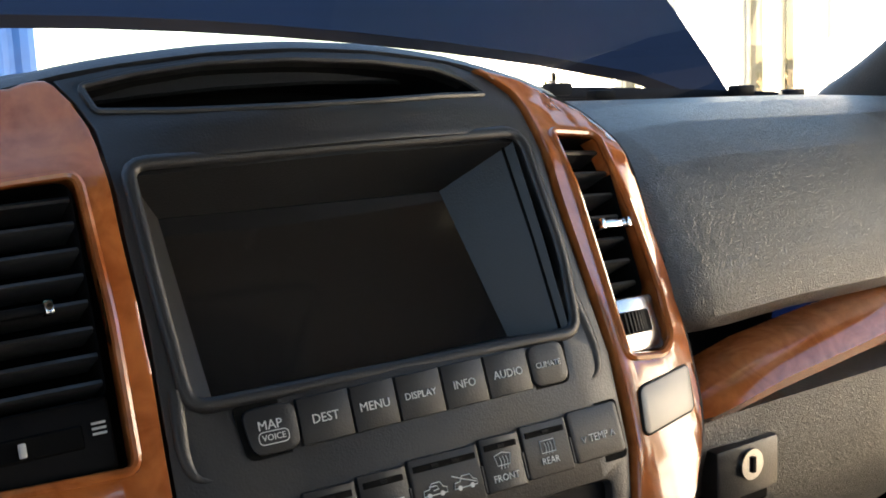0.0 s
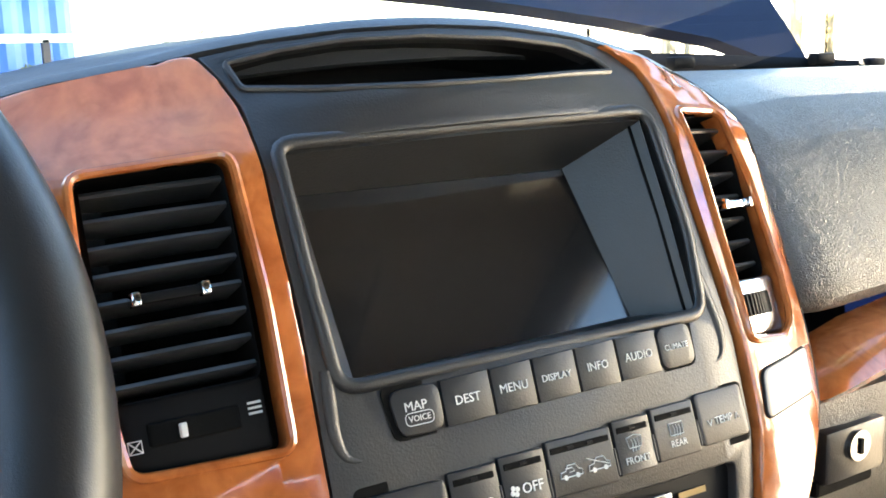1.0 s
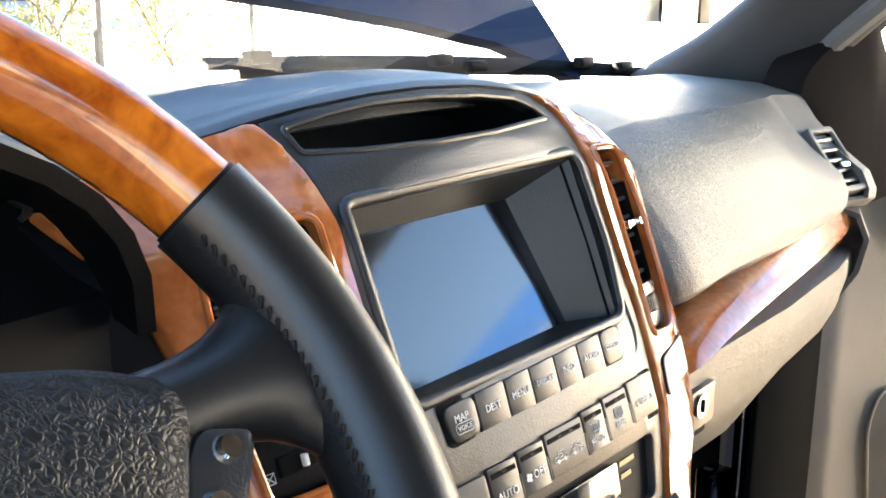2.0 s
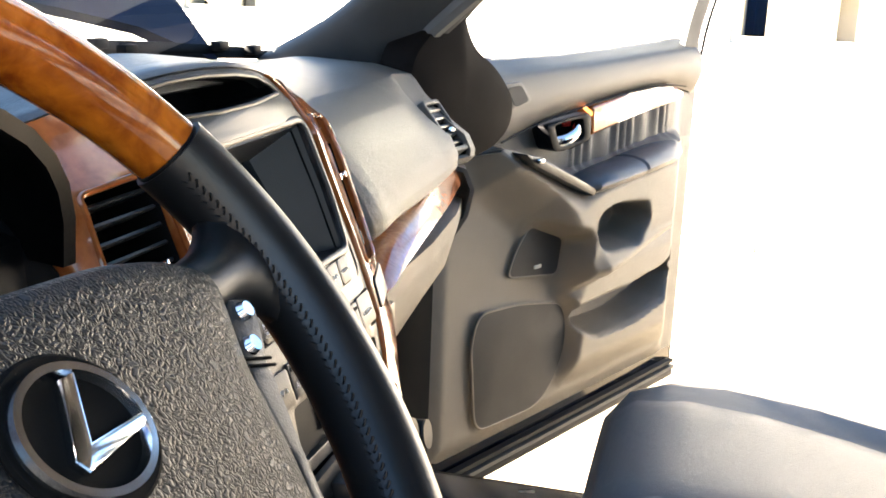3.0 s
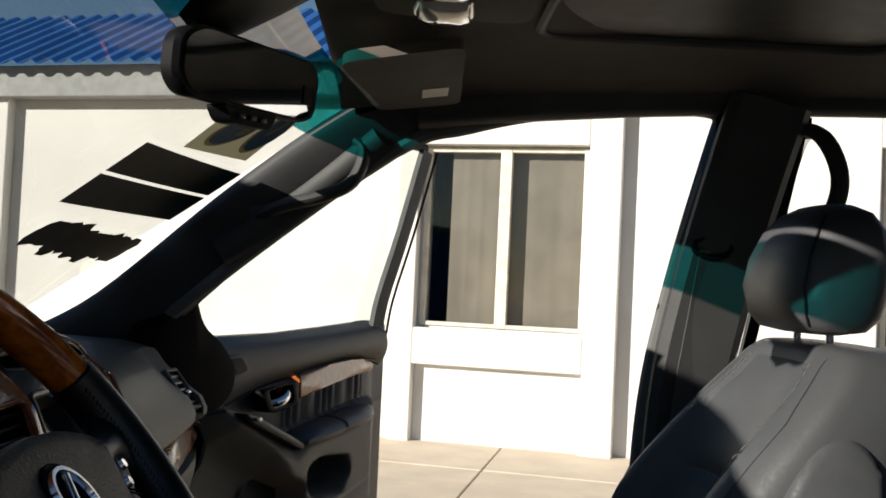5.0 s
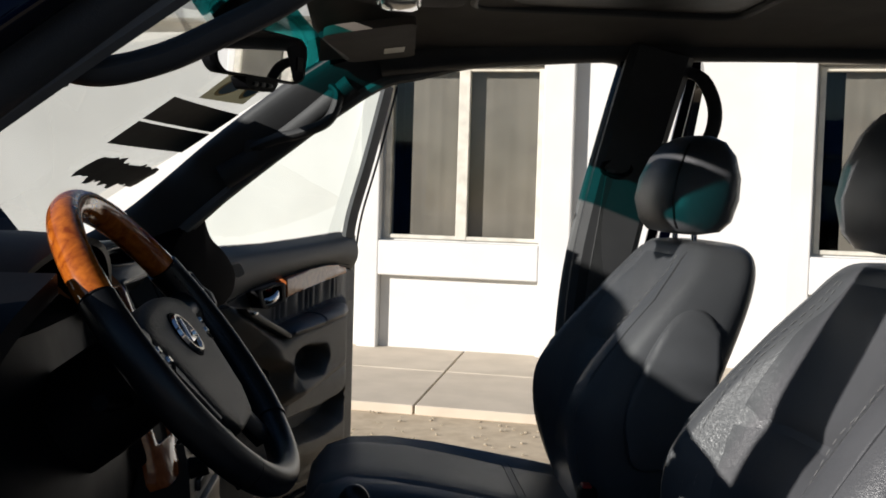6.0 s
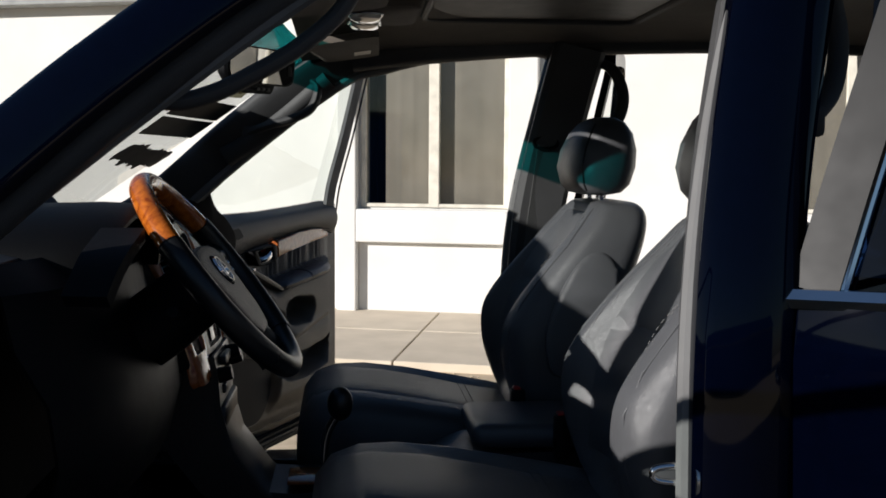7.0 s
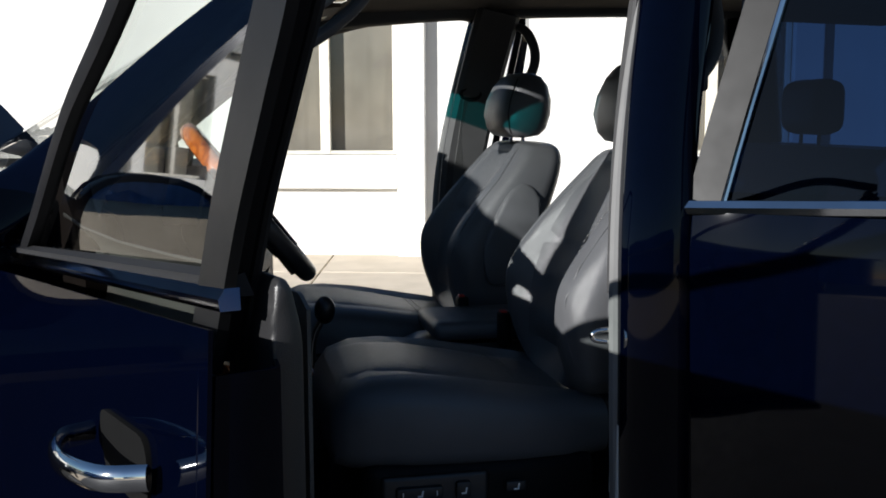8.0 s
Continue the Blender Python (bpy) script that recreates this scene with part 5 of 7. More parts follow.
        for x in (-0.0018, 0, 0.0018):
            sweep(bm, [stack(mid + x, top - 0.0125 - 0.0038, 0.0024), stack(mid + x + 0.0006, top - 0.0125, 0.0024), stack(mid + x, top - 0.0125 + 0.0022, 0.0024)], ring(0.00025, 4), up=STACK_N)
        part("defrost_sign", bm, M_WHITE, k)
# radio below the keys
bm = bmesh.new()
slab(bm, RADIO, [], -0.006, -0.012, stack)
radio = part("radio_panel", bm, M_BLACK, centre, "black recessed radio panel")
bm = bmesh.new()
box(bm, (-0.02, -0.045, -0.007), (0.062, -0.018, -0.003), stack, 0.001)
disp = part("radio_display", bm, M_SCREEN, centre, "dark radio display")
for u, v, w in ((0.068, -0.022, 0.018), (0.068, -0.030, 0.012)):
    bm = bmesh.new()
    box(bm, (u, v - 0.0016, -0.006), (u + w, v + 0.0016, -0.0055), stack)
    part("faint_print", bm, M_AMBER, radio, "faint amber bars", smooth=False)
# lower stack: slots, knobs, cubby
bm = bmesh.new()
secs = []
for z, y, h in ((1.003, -0.066, 0.122), (0.96, -0.074, 0.122), (0.90, -0.078, 0.12), (0.82, -0.10, 0.118), (0.74, -0.16, 0.115), (0.68, -0.24, 0.112)):
    secs.append([(-h, y + 0.12, z), (-h, y + 0.012, z), (-h + 0.012, y, z), (h - 0.012, y, z), (h, y + 0.012, z), (h, y + 0.12, z)])
loft(bm, secs)
thicken(bm, 0.006)
part("lower_face", bm, M_PANEL, centre, "black lower stack face")
for u, z in ((-0.09, 0.965), (0.05, 0.985), (0.095, 0.965)):
    bm = bmesh.new()
    disc(bm, (u, -0.084, z), (0, -1, 0.2), 0.0155, 0.026, 24, 0.013)
    kn = part("knob", bm, M_BLACK, centre, "round black knob")
    bm = bmesh.new()
    disc(bm, (u, -0.0975, z + 0.003), (0, -1, 0.2), 0.0125, 0.002, 24)
    part("knob_face", bm, M_BUTTON, kn)
for z in (0.985, 0.955, 0.93):
    bm = bmesh.new()
    box(bm, (-0.06, -0.083, z - 0.009), (0.03, -0.068, z + 0.009), None, 0.003)
    part("radio_key", bm, M_BUTTON, centre)
bm = bmesh.new()
box(bm, (-0.10, -0.088, 0.86), (0.10, -0.07, 0.905), None, 0.006)
part("ashtray_lid", bm, M_PANEL, centre, "flat ashtray lid")

# ---- console between the seats ----
console = empty("console", (0, -0.45, 0.5), "black centre console with gear lever and leather lid", "console")
bm = bmesh.new()
secs = []
for y, z, h in ((-0.10, 0.74, 0.115), (-0.22, 0.73, 0.12), (-0.40, 0.745, 0.12), (-0.46, 0.76, 0.12), (-0.56, 0.80, 0.12), (-0.90, 0.81, 0.12), (-0.93, 0.76, 0.12)):
    secs.append([(-h, y, 0.50), (-h, y, z - 0.02), (-h + 0.02, y, z), (h - 0.02, y, z), (h, y, z - 0.02), (h, y, 0.50)])
loft(bm, secs, False, True)
part("body", bm, M_PANEL, console)
bm = bmesh.new()
box(bm, (-0.115, -0.90, 0.812), (0.115, -0.56, 0.862), None, 0.02, 3)
part("armrest_lid", bm, M_SEAT, console, "padded leather lid")
bm = bmesh.new()
sweep(bm, smooth_line([(-0.03, -0.27, 0.73), (-0.03, -0.275, 0.82), (-0.035, -0.30, 0.875)], 5), ring(0.009, 10), up=(1, 0, 0))
lever = part("gear_lever", bm, M_CHROME, console, "gear lever shaft")
bm = bmesh.new()
bmesh.ops.create_uvsphere(bm, u_segments=16, v_segments=10, radius=0.026, matrix=Matrix.Translation((-0.035, -0.303, 0.892)) @ Matrix.Diagonal((0.9, 1.0, 1.35, 1)))
part("gear_knob", bm, M_LEATHER, lever, "leather gear knob")
bm = bmesh.new()
box(bm, (-0.08, -0.36, 0.741), (0.02, -0.20, 0.749), None, 0.003)
part("gate_plate", bm, M_WOOD, console, "burl wood gear gate")
for x in (0.06,):
    for y in (-0.30, -0.40):
        bm = bmesh.new()
        sweep(bm, [(x + 0.036 * math.cos(a), y + 0.036 * math.sin(a), 0.75) for a in [2 * math.pi * i / 20 for i in range(20)]], ring(0.004, 6), closed=True)
        part("cup_ring", bm, M_BLACK, console)


# ---- doors ----
def poly_gap(p, poly):
    """Signed distance to a polygon, inside positive."""
    x, y = p
    inside, d = False, 9.0
    for i in range(len(poly)):
        (ax, ay), (bx, by) = poly[i - 1], poly[i]
        if (ay > y) != (by > y) and x < (bx - ax) * (y - ay) / (by - ay) + ax:
            inside = not inside
        ex, ey = bx - ax, by - ay
        t = max(0.0, min(1.0, ((x - ax) * ex + (y - ay) * ey) / (ex * ex + ey * ey)))
        d = min(d, math.hypot(x - ax - ex * t, y - ay - ey * t))
    return d if inside else -d


def ease(d, w):
    t = max(0.0, min(1.0, d / w + 0.5))
    return t * t * (3 - 2 * t)


def along(table, s):
    for (a, va), (b, vb) in zip(table, table[1:]):
        if s <= b:
            return va + (vb - va) * max(0.0, (s - a) / (b - a))
    return table[-1][1]


TOP = [(0.10, 1.226), (0.25, 1.218), (0.45, 1.219), (0.66, 1.228), (0.88, 1.240), (0.985, 1.238), (1.0, 1.228)]
MID = [(0.10, 1.060), (0.21, 1.080), (0.35, 1.112), (0.50, 1.130), (0.68, 1.147), (0.83, 1.150), (0.90, 1.137), (1.0, 1.118)]
ARM = [(0.10, 1.050), (0.22, 1.076), (0.28, 1.062), (0.442, 0.985), (0.50, 0.985), (0.63, 0.996), (0.82, 1.022), (1.0, 1.03)]
LOW = [(0.10, 0.545), (0.14, 0.528), (1.0, 0.53)]
ARM_POLY = [(0.20, 1.085), (0.28, 1.064), (0.442, 0.988), (1.02, 1.045), (1.02, 0.89), (0.78, 0.85), (0.58, 0.815), (0.48, 0.80), (0.42, 0.87), (0.34, 0.96), (0.22, 1.03)]
CUP_POLY = rounded([(0.494, 0.927), (0.553, 0.942), (0.668, 0.930), (0.685, 0.897), (0.643, 0.858), (0.523, 0.860), (0.493, 0.89)], 0.025)
POCKET = rounded([(0.50, 0.739), (0.697, 0.746), (0.841, 0.762), (0.905, 0.805), (0.915, 0.73), (0.857, 0.688), (0.714, 0.664), (0.57, 0.669), (0.507, 0.701)], 0.025)
SWELL = [(0.46, 0.64), (0.465, 0.772), (0.52, 0.83), (0.72, 0.838), (0.95, 0.86), (1.02, 0.80), (0.98, 0.60), (0.5, 0.60)]
BIG_SP = rounded([(0.215, 0.787), (0.332, 0.780), (0.481, 0.752), (0.502, 0.67), (0.467, 0.601), (0.408, 0.559), (0.217, 0.566), (0.195, 0.734)], 0.035)
SMALL_SP = rounded([(0.353, 0.922), (0.467, 0.884), (0.451, 0.814), (0.292, 0.837), (0.315, 0.883)], 0.018)


def trim_height(s, z):
    """How far the moulded door trim stands out."""
    h = 0.012
    h += 0.070 * ease(poly_gap((s, z), ARM_POLY), 0.05 + 0.07 * ease(0.44 - s, 0.16))
    h += 0.034 * ease(poly_gap((s, z), SWELL), 0.08)
    h -= 0.075 * ease(poly_gap((s, z), CUP_POLY), 0.022)
    h -= 0.085 * ease(poly_gap((s, z), POCKET), 0.022)
    h += 0.006 * ease(poly_gap((s, z), BIG_SP), 0.016) + 0.005 * ease(poly_gap((s, z), SMALL_SP), 0.014)
    flat = max(ease(poly_gap((s, z), SMALL_SP) + 0.010, 0.03), ease(poly_gap((s, z), BIG_SP) + 0.010, 0.03))
    h = h * (1 - flat) + min(h, 0.018) * flat
    edge = min(s - 0.10, z - 0.53)
    h = min(h, 0.022 + 0.5 * max(0.0, 0.905 - s))
    return h * ease(edge - 0.014, 0.045) * ease(0.935 - s - 0.35 * h, 0.05)


def front_door(side, H, D, N, label, L):
    """A front door standing open: skin, moulded trim, frame, glass."""
    def at(s, z, o):
        if side < 0 and o > -0.10:
            o = -0.10 + (o + 0.10) * 0.62
        return H + D * s + N * o + Vector((0, 0, z))

    def flat(u, v, w):
        return at(u, v, w)

    ob = empty("car_door", at(0.5, 0.5, -0.05), label, "car door", "front doors")
    belt = lambda s: 1.158 + 0.086 * s if side < 0 else 1.12 + 0.04 * s
    # outer skin
    bm = bmesh.new()
    rows = []
    for i in range(17):
        s = -0.02 + (L + 0.035) * i / 16
        row = []
        for z in (0.46, 0.5, 0.6, 0.72, 0.84, 0.95, 1.03, 1.08, belt(s) - 0.015):
            bulge = 0.042 * (1 - ((z - 0.93) / 0.62) ** 2)
            row.append(at(s, z, -0.098 - bulge))
        rows.append(row)
    loft(bm, rows)
    thicken(bm, 0.003)
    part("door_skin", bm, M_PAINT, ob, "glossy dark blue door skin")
    # rear and front edges of the shell
    for s0, s1, nm in ((L - 0.004, L + 0.013, "rear_edge"), (-0.018, 0.0, "front_edge")):
        bm = bmesh.new()
        rows = []
        for z in (0.465, 0.6, 0.8, 1.0, 1.15, 1.21):
            bulge = 0.042 * (1 - ((z - 0.93) / 0.62) ** 2)
            if side < 0 and nm == "rear_edge":
                z = min(z, 1.205)
                rows.append([at(s0, z, -0.098 - bulge), at(s1, z, -0.092 - bulge), at(s1, z, -0.085), at(s1 - 0.004, z, -0.070), at(s0 - 0.02, z, -0.055)])
                continue
            rows.append([at(s0, z, -0.098 - bulge), at(s1, z, -0.092 - bulge), at(s1, z, -0.03), at(s1, z, -0.004), at(s0, z, 0.0)])
        loft(bm, rows)
        thicken(bm, 0.003)
        part(nm, bm, M_PAINT if nm == "front_edge" or side < 0 else M_BLACK, ob, "shut face of the door")
    bm = bmesh.new()
    box(bm, (-0.01, 0.455, -0.13), (L + 0.005, 0.475, 0.012), lambda s, z, o: at(s, z, o), 0.006)
    part("bottom_edge", bm, M_RUBBER, ob)
    for k, (z, o) in enumerate(((0.500, 0.010), (0.486, 0.014))):
        bm = bmesh.new()
        sweep(bm, [at(s, z, o) for s in (0.0, 0.3, 0.6, 0.985)], [(0.009, -0.004), (0.009, 0.004), (-0.009, 0.004), (-0.009, -0.004)], up=(0, 0, 1))
        part("bottom_seal", bm, M_RUBBER if k == 0 else M_PILLAR, ob, "rubber strip along the door's foot")
    bm = bmesh.new()
    box(bm, (0.0, 0.475, -0.095), (0.99, 0.535, 0.004), lambda s, z, o: at(s, z, o), 0.004)
    part("inner_shell", bm, M_PAINT, ob)
    # moulded trim in three bands
    for nm, lo, hi, mat, lab, nz in (("lower_trim", LOW, ARM, M_DOOR, "moulded taupe lower door trim", 140), ("middle_trim", ARM, MID, M_DOOR_SOFT, "gathered dark leather insert", 16), ("upper_trim", MID, TOP, M_DOOR_TOP, "charcoal padded upper trim", 16)):
        bm = bmesh.new()
        rows = []
        ns = 210
        for i in range(ns + 1):
            s = 0.10 + 0.90 * i / ns
            a, b = along(lo, s), along(hi, s)
            row = []
            for j in range(nz + 1):
                z = a + (b - a) * j / nz
                t = j / nz
                if nm == "lower_trim":
                    h = trim_height(s, z)
                elif nm == "middle_trim":
                    ledge = trim_height(s, a) if t < 0.001 else 0
                    h = min(max(ledge, 0.010 + 0.05 * (1 - ease(z - a - 0.012, 0.03)) * ease(s - 0.40, 0.1)), 0.022 + 0.5 * max(0.0, 0.905 - s)) * ease(0.915 - s, 0.06)
                    if 0.48 < s < 0.86:
                        h += 0.004 * math.sin(s * 160 + 2 * math.sin(s * 37)) * math.sin(math.pi * t)
                else:
                    h = 0.010 + 0.038 * math.sin(math.pi * (0.12 + 0.80 * t)) ** 0.8 - 0.03 * ease(t - 0.9, 0.25)
                    h *= ease(s - 0.104, 0.03) * ease(0.95 - s, 0.06)
                row.append(at(s, z, h))
            rows.append(row)
        loft(bm, rows)
        thicken(bm, 0.003)
        part(nm, bm, mat, ob, lab)
    # sail panel at the front corner, domed
    bm = bmesh.new()
    sail = rounded([(-0.03, 1.235), (0.08, 1.325), (0.115, 1.25), (0.185, 1.212), (0.234, 1.16), (0.228, 1.115), (0.187, 1.085), (0.05, 1.055), (-0.03, 1.06)], 0.03)
    loft(bm, [[at(0.09 + (u - 0.09) * k, 1.14 + (v - 1.14) * k, w) for u, v in sail] for k, w in ((1.0, 0.0), (1.0, 0.05), (0.96, 0.06), (0.8, 0.066), (0.4, 0.07), (0.02, 0.07))], True, True)
    part("sail_panel", bm, M_SAIL, ob, "dark rounded front corner cover")
    bm = bmesh.new()
    box(bm, (0.0, 0.53, -0.09), (0.112, 1.06, 0.006), lambda s, z, o: at(s, z, o), 0.004)
    part("front_inner", bm, M_HOLE, ob)
    # tweeter, wood, handle
    bm = bmesh.new()
    slab(bm, rounded([(0.210, 1.183), (0.263, 1.186), (0.296, 1.150), (0.240, 1.138)], 0.012), [], 0.052, 0.03, flat, 0.003)
    tw = part("tweeter_rim", bm, M_DOOR_TOP, ob)
    bm = bmesh.new()
    slab(bm, rounded([(0.220, 1.177), (0.258, 1.180), (0.282, 1.153), (0.244, 1.144)], 0.009), [], 0.0535, 0.04, flat)
    part("tweeter_cloth", bm, M_GRILLE, tw, "small speaker cloth")
    bm = bmesh.new()
    slab(bm, rounded([(0.50, 1.128), (0.63, 1.145), (0.74, 1.151), (0.813, 1.149), (0.859, 1.138), (0.861, 1.121), (0.717, 1.108), (0.60, 1.092), (0.503, 1.074)], 0.006), [], 0.046, 0.0, flat, 0.006)
    part("wood_insert", bm, M_WOOD, ob, "glossy burl wood insert")
    bm = bmesh.new()
    slab(bm, rounded([(0.347, 1.104), (0.422, 1.113), (0.494, 1.119), (0.499, 1.068), (0.422, 1.055), (0.377, 1.056)], 0.014), [rounded([(0.374, 1.103), (0.467, 1.110), (0.475, 1.078), (0.467, 1.070), (0.397, 1.064)], 0.01)], 0.048, 0.0, flat, 0.004)
    part("handle_bezel", bm, M_BLACK, ob, "dark door handle bezel")
    bm = bmesh.new()
    slab(bm, rounded([(0.374, 1.103), (0.467, 1.110), (0.475, 1.078), (0.467, 1.070), (0.397, 1.064)], 0.01), [], 0.016, 0.0, flat)
    part("handle_well", bm, M_HOLE, ob)
    bm = bmesh.new()
    sweep(bm, smooth_line([at(0.392, 1.071, 0.035), at(0.412, 1.0735, 0.045), at(0.442, 1.082, 0.047), at(0.462, 1.092, 0.038)], 5), [(0.008 * math.cos(a), 0.012 * math.sin(a)) for a in [k * math.pi / 6 for k in range(12)]])
    part("door_handle", bm, M_CHROME, ob, "chrome inner door handle")
    bm = bmesh.new()
    box(bm, (0.440, 1.093, 0.018), (0.464, 1.107, 0.024), flat, 0.002)
    part("lock_tab", bm, M_RED, ob, "small red lock tab")
    bm = bmesh.new()
    sweep(bm, [at(s, along(MID, s) - 0.003, 0.032) for s in (0.24, 0.30, 0.36)] + [at(s, along(MID, s) + 0.004, 0.044) for s in (0.52, 0.6, 0.7, 0.8, 0.87)], ring(0.0018, 6))
    part("trim_piping", bm, M_BLACK, ob)
    # switch strip on the sloping armrest end
    bm = bmesh.new()
    slab(bm, rounded([(0.236, 1.072), (0.278, 1.062), (0.467, 0.985), (0.460, 0.972), (0.262, 1.050)], 0.006), [], 0.087, 0.05, flat, 0.003)
    sws = part("switch_strip", bm, M_PANEL, ob, "sloping switch strip")
    bm = bmesh.new()
    box(bm, (0.262, 1.053, 0.085), (0.282, 1.062, 0.094), flat, 0.003)
    part("window_switch", bm, M_SATIN, sws)
    # arm pad and crease
    bm = bmesh.new()
    secs = []
    for s, z, k in ((0.455, 0.985, 0.5), (0.47, 0.989, 0.9), (0.53, 0.995, 1.0), (0.625, 1.004, 1.05), (0.63, 1.002, 0.96), (0.635, 1.006, 1.06), (0.74, 1.016, 1.06), (0.79, 1.020, 0.9), (0.84, 1.024, 0.6), (0.875, 1.026, 0.3)):
        mid = min(0.055, 0.018 + 0.5 * (0.905 - s) - 0.030 * k) if s > 0.70 else 0.055
        secs.append([at(s, z + 0.020 * k * math.sin(a), mid + 0.045 * k * math.cos(a)) for a in [k2 * math.pi / 7 for k2 in range(14)]])
    loft(bm, secs, True, True)
    part("arm_pad", bm, M_SEAT, ob, "padded dark armrest")
    bm = bmesh.new()
    slab(bm, BIG_SP, [], 0.0225, 0.01, flat, 0.002)
    part("speaker_grille", bm, M_GRILLE, ob, "large dark speaker grille")
    bm = bmesh.new()
    sweep(bm, [at(s, z, 0.020) for s, z in BIG_SP], ring(0.0032, 8), up=N, closed=True)
    part("grille_rim", bm, M_DOOR, ob)
    bm = bmesh.new()
    slab(bm, SMALL_SP, [], 0.0225, 0.01, flat, 0.002)
    sp = part("lamp_grille", bm, M_GRILLE, ob, "small dark grille")
    bm = bmesh.new()
    sweep(bm, [at(s, z, 0.020) for s, z in SMALL_SP], ring(0.003, 8), up=N, closed=True)
    part("grille_rim", bm, M_DOOR, ob)
    bm = bmesh.new()
    box(bm, (0.372, 0.838, 0.022), (0.394, 0.845, 0.025), flat, 0.001)
    part("plain_tag", bm, M_CREAM, sp, "tiny plain tag")
    # window frame and glass, leaning in towards the roof
    if side > 0:
        lean = lambda z: 0.21 * max(0.0, z - 1.245)
        posts = ((0.905, 1.20), (0.916, 1.3), (0.947, 1.47), (0.972, 1.69))
        rail = ((0.98, 1.70), (0.8, 1.69), (0.62, 1.655), (0.5, 1.585), (0.25, 1.40), (0.02, 1.20))
        k = 0.5
    else:
        lean = lambda z: 0.10 * max(0.0, z - 1.2) - 0.095
        posts = ((0.970, 1.20), (1.008, 1.30), (1.057, 1.39), (1.095, 1.46), (1.18, 1.66))
        rail = ((1.19, 1.68), (1.0, 1.665), (0.80, 1.56), (0.60, 1.455), (0.40, 1.364), (0.21, 1.238), (0.10, 1.175))
        k = 0.62
    sec = [(-0.013 * k, -0.02 * k), (0.013 * k, -0.02 * k), (0.017 * k, 0.0), (0.013 * k, 0.02 * k), (-0.013 * k, 0.02 * k), (-0.017 * k, 0.0)]
    rear = smooth_line([at(s, z, lean(z) + (0.02 if side > 0 else 0.004)) for s, z in posts], 4)
    bm = bmesh.new()
    sweep(bm, rear, [(u, v * (3.0 if side > 0 else 1.3)) for u, v in sec], up=D)
    part("frame_rear_post", bm, M_PILLAR if side > 0 else M_BLACK, ob, "black window frame post")
    if side < 0:
        bm = bmesh.new()
        sweep(bm, [p - N * 0.012 + D * 0.012 for p in rear], [(0.004, -0.025), (0.006, 0.0), (0.004, 0.025), (-0.004, 0.025), (-0.004, -0.025)], up=D)
        part("post_cover", bm, M_POST, ob, "satin black post cover")
    if side < 0:
        bm = bmesh.new()
        sweep(bm, [p - D * 0.014 + N * 0.017 for p in rear], [(0.010 * math.cos(a), 0.010 * math.sin(a)) for a in [q * math.pi / 6 for q in range(12)]], up=N)
        part("frame_inner_cover", bm, M_POST, ob, "satin black inner post cover")
    bm = bmesh.new()
    sweep(bm, [p + N * (0.018 if side > 0 else 0.014) + D * (0.030 if side > 0 else 0.022 * k) for p in rear], ring(0.007 * k, 8), up=D)
    part("frame_seal", bm, M_RUBBER, ob, "rubber seal on the frame")
    bm = bmesh.new()
    sweep(bm, smooth_line([at(s, z, lean(z) + 0.012) for s, z in rail], 5), sec, up=(0, 0, 1))
    part("frame_top_rail", bm, M_BLACK, ob, "black window frame rail")
    bm = bmesh.new()
    rows = []
    cut = sorted(rail)
    for i in range(17):
        s = 0.06 + (posts[0][0] - 0.06 + 0.03) * i / 16
        zt = along(cut, s)
        rows.append([at(s + (0.04 * j / 6 if i == 16 else 0), 1.16 + (zt - 1.16) * j / 6, lean(1.16 + (zt - 1.16) * j / 6) + (0.02 if side < 0 else 0.0)) for j in range(7)])
    loft(bm, rows)
    part("window_glass", bm, M_GLASS, ob, "clear side window glass")
    # belt mouldings outside
    bm = bmesh.new()
    sweep(bm, [at(s, belt(s), -0.104) for s in (-0.01, 0.25 * L, 0.5 * L, 0.75 * L, L - 0.02)], [(-0.007, -0.008), (0.007, -0.008), (0.008, 0.0), (0.003, 0.007), (-0.007, 0.007)], up=(0, 0, 1))
    bmld = part("belt_moulding", bm, M_CHROME, ob, "bright belt moulding")
    bm = bmesh.new()
    sweep(bm, [at(s, belt(s) + 0.008, -0.090) for s in (0.0, 0.5 * L, L - 0.03)], [(-0.01, -0.008), (0.008, -0.008), (0.008, 0.004), (-0.004, 0.008)], up=(0, 0, 1))
    part("belt_rubber", bm, M_RUBBER, ob)
    # outer handle
    rise = 0.045 if side < 0 else 0.0
    bm = bmesh.new()
    slab(bm, rounded([(0.78, 1.075), (0.94, 1.088), (0.94, 1.03), (0.80, 1.02)], 0.025), [], -0.128, -0.140, lambda u, v, w: at(u, v + rise, w), 0.002)
    part("handle_cup", bm, M_HOLE, ob)
    bm = bmesh.new()
    sweep(bm, smooth_line([at(0.77, 1.050 + rise, -0.145), at(0.80, 1.055 + rise, -0.175), at(0.87, 1.060 + rise, -0.188), at(0.94, 1.066 + rise, -0.175), at(0.965, 1.068 + rise, -0.145)], 5), [(0.006 * math.cos(a), 0.010 * math.sin(a)) for a in [k * math.pi / 6 for k in range(12)]])
    part("outer_handle", bm, M_CHROME, ob, "chrome pull handle")
    # latch on the shut face
    bm = bmesh.new()
    box(bm, (L + 0.011, 0.93, -0.075), (L + 0.018, 1.02, -0.03), flat, 0.003)
    part("latch_plate", bm, M_SATIN, ob)
    if side < 0:
        bm = bmesh.new()
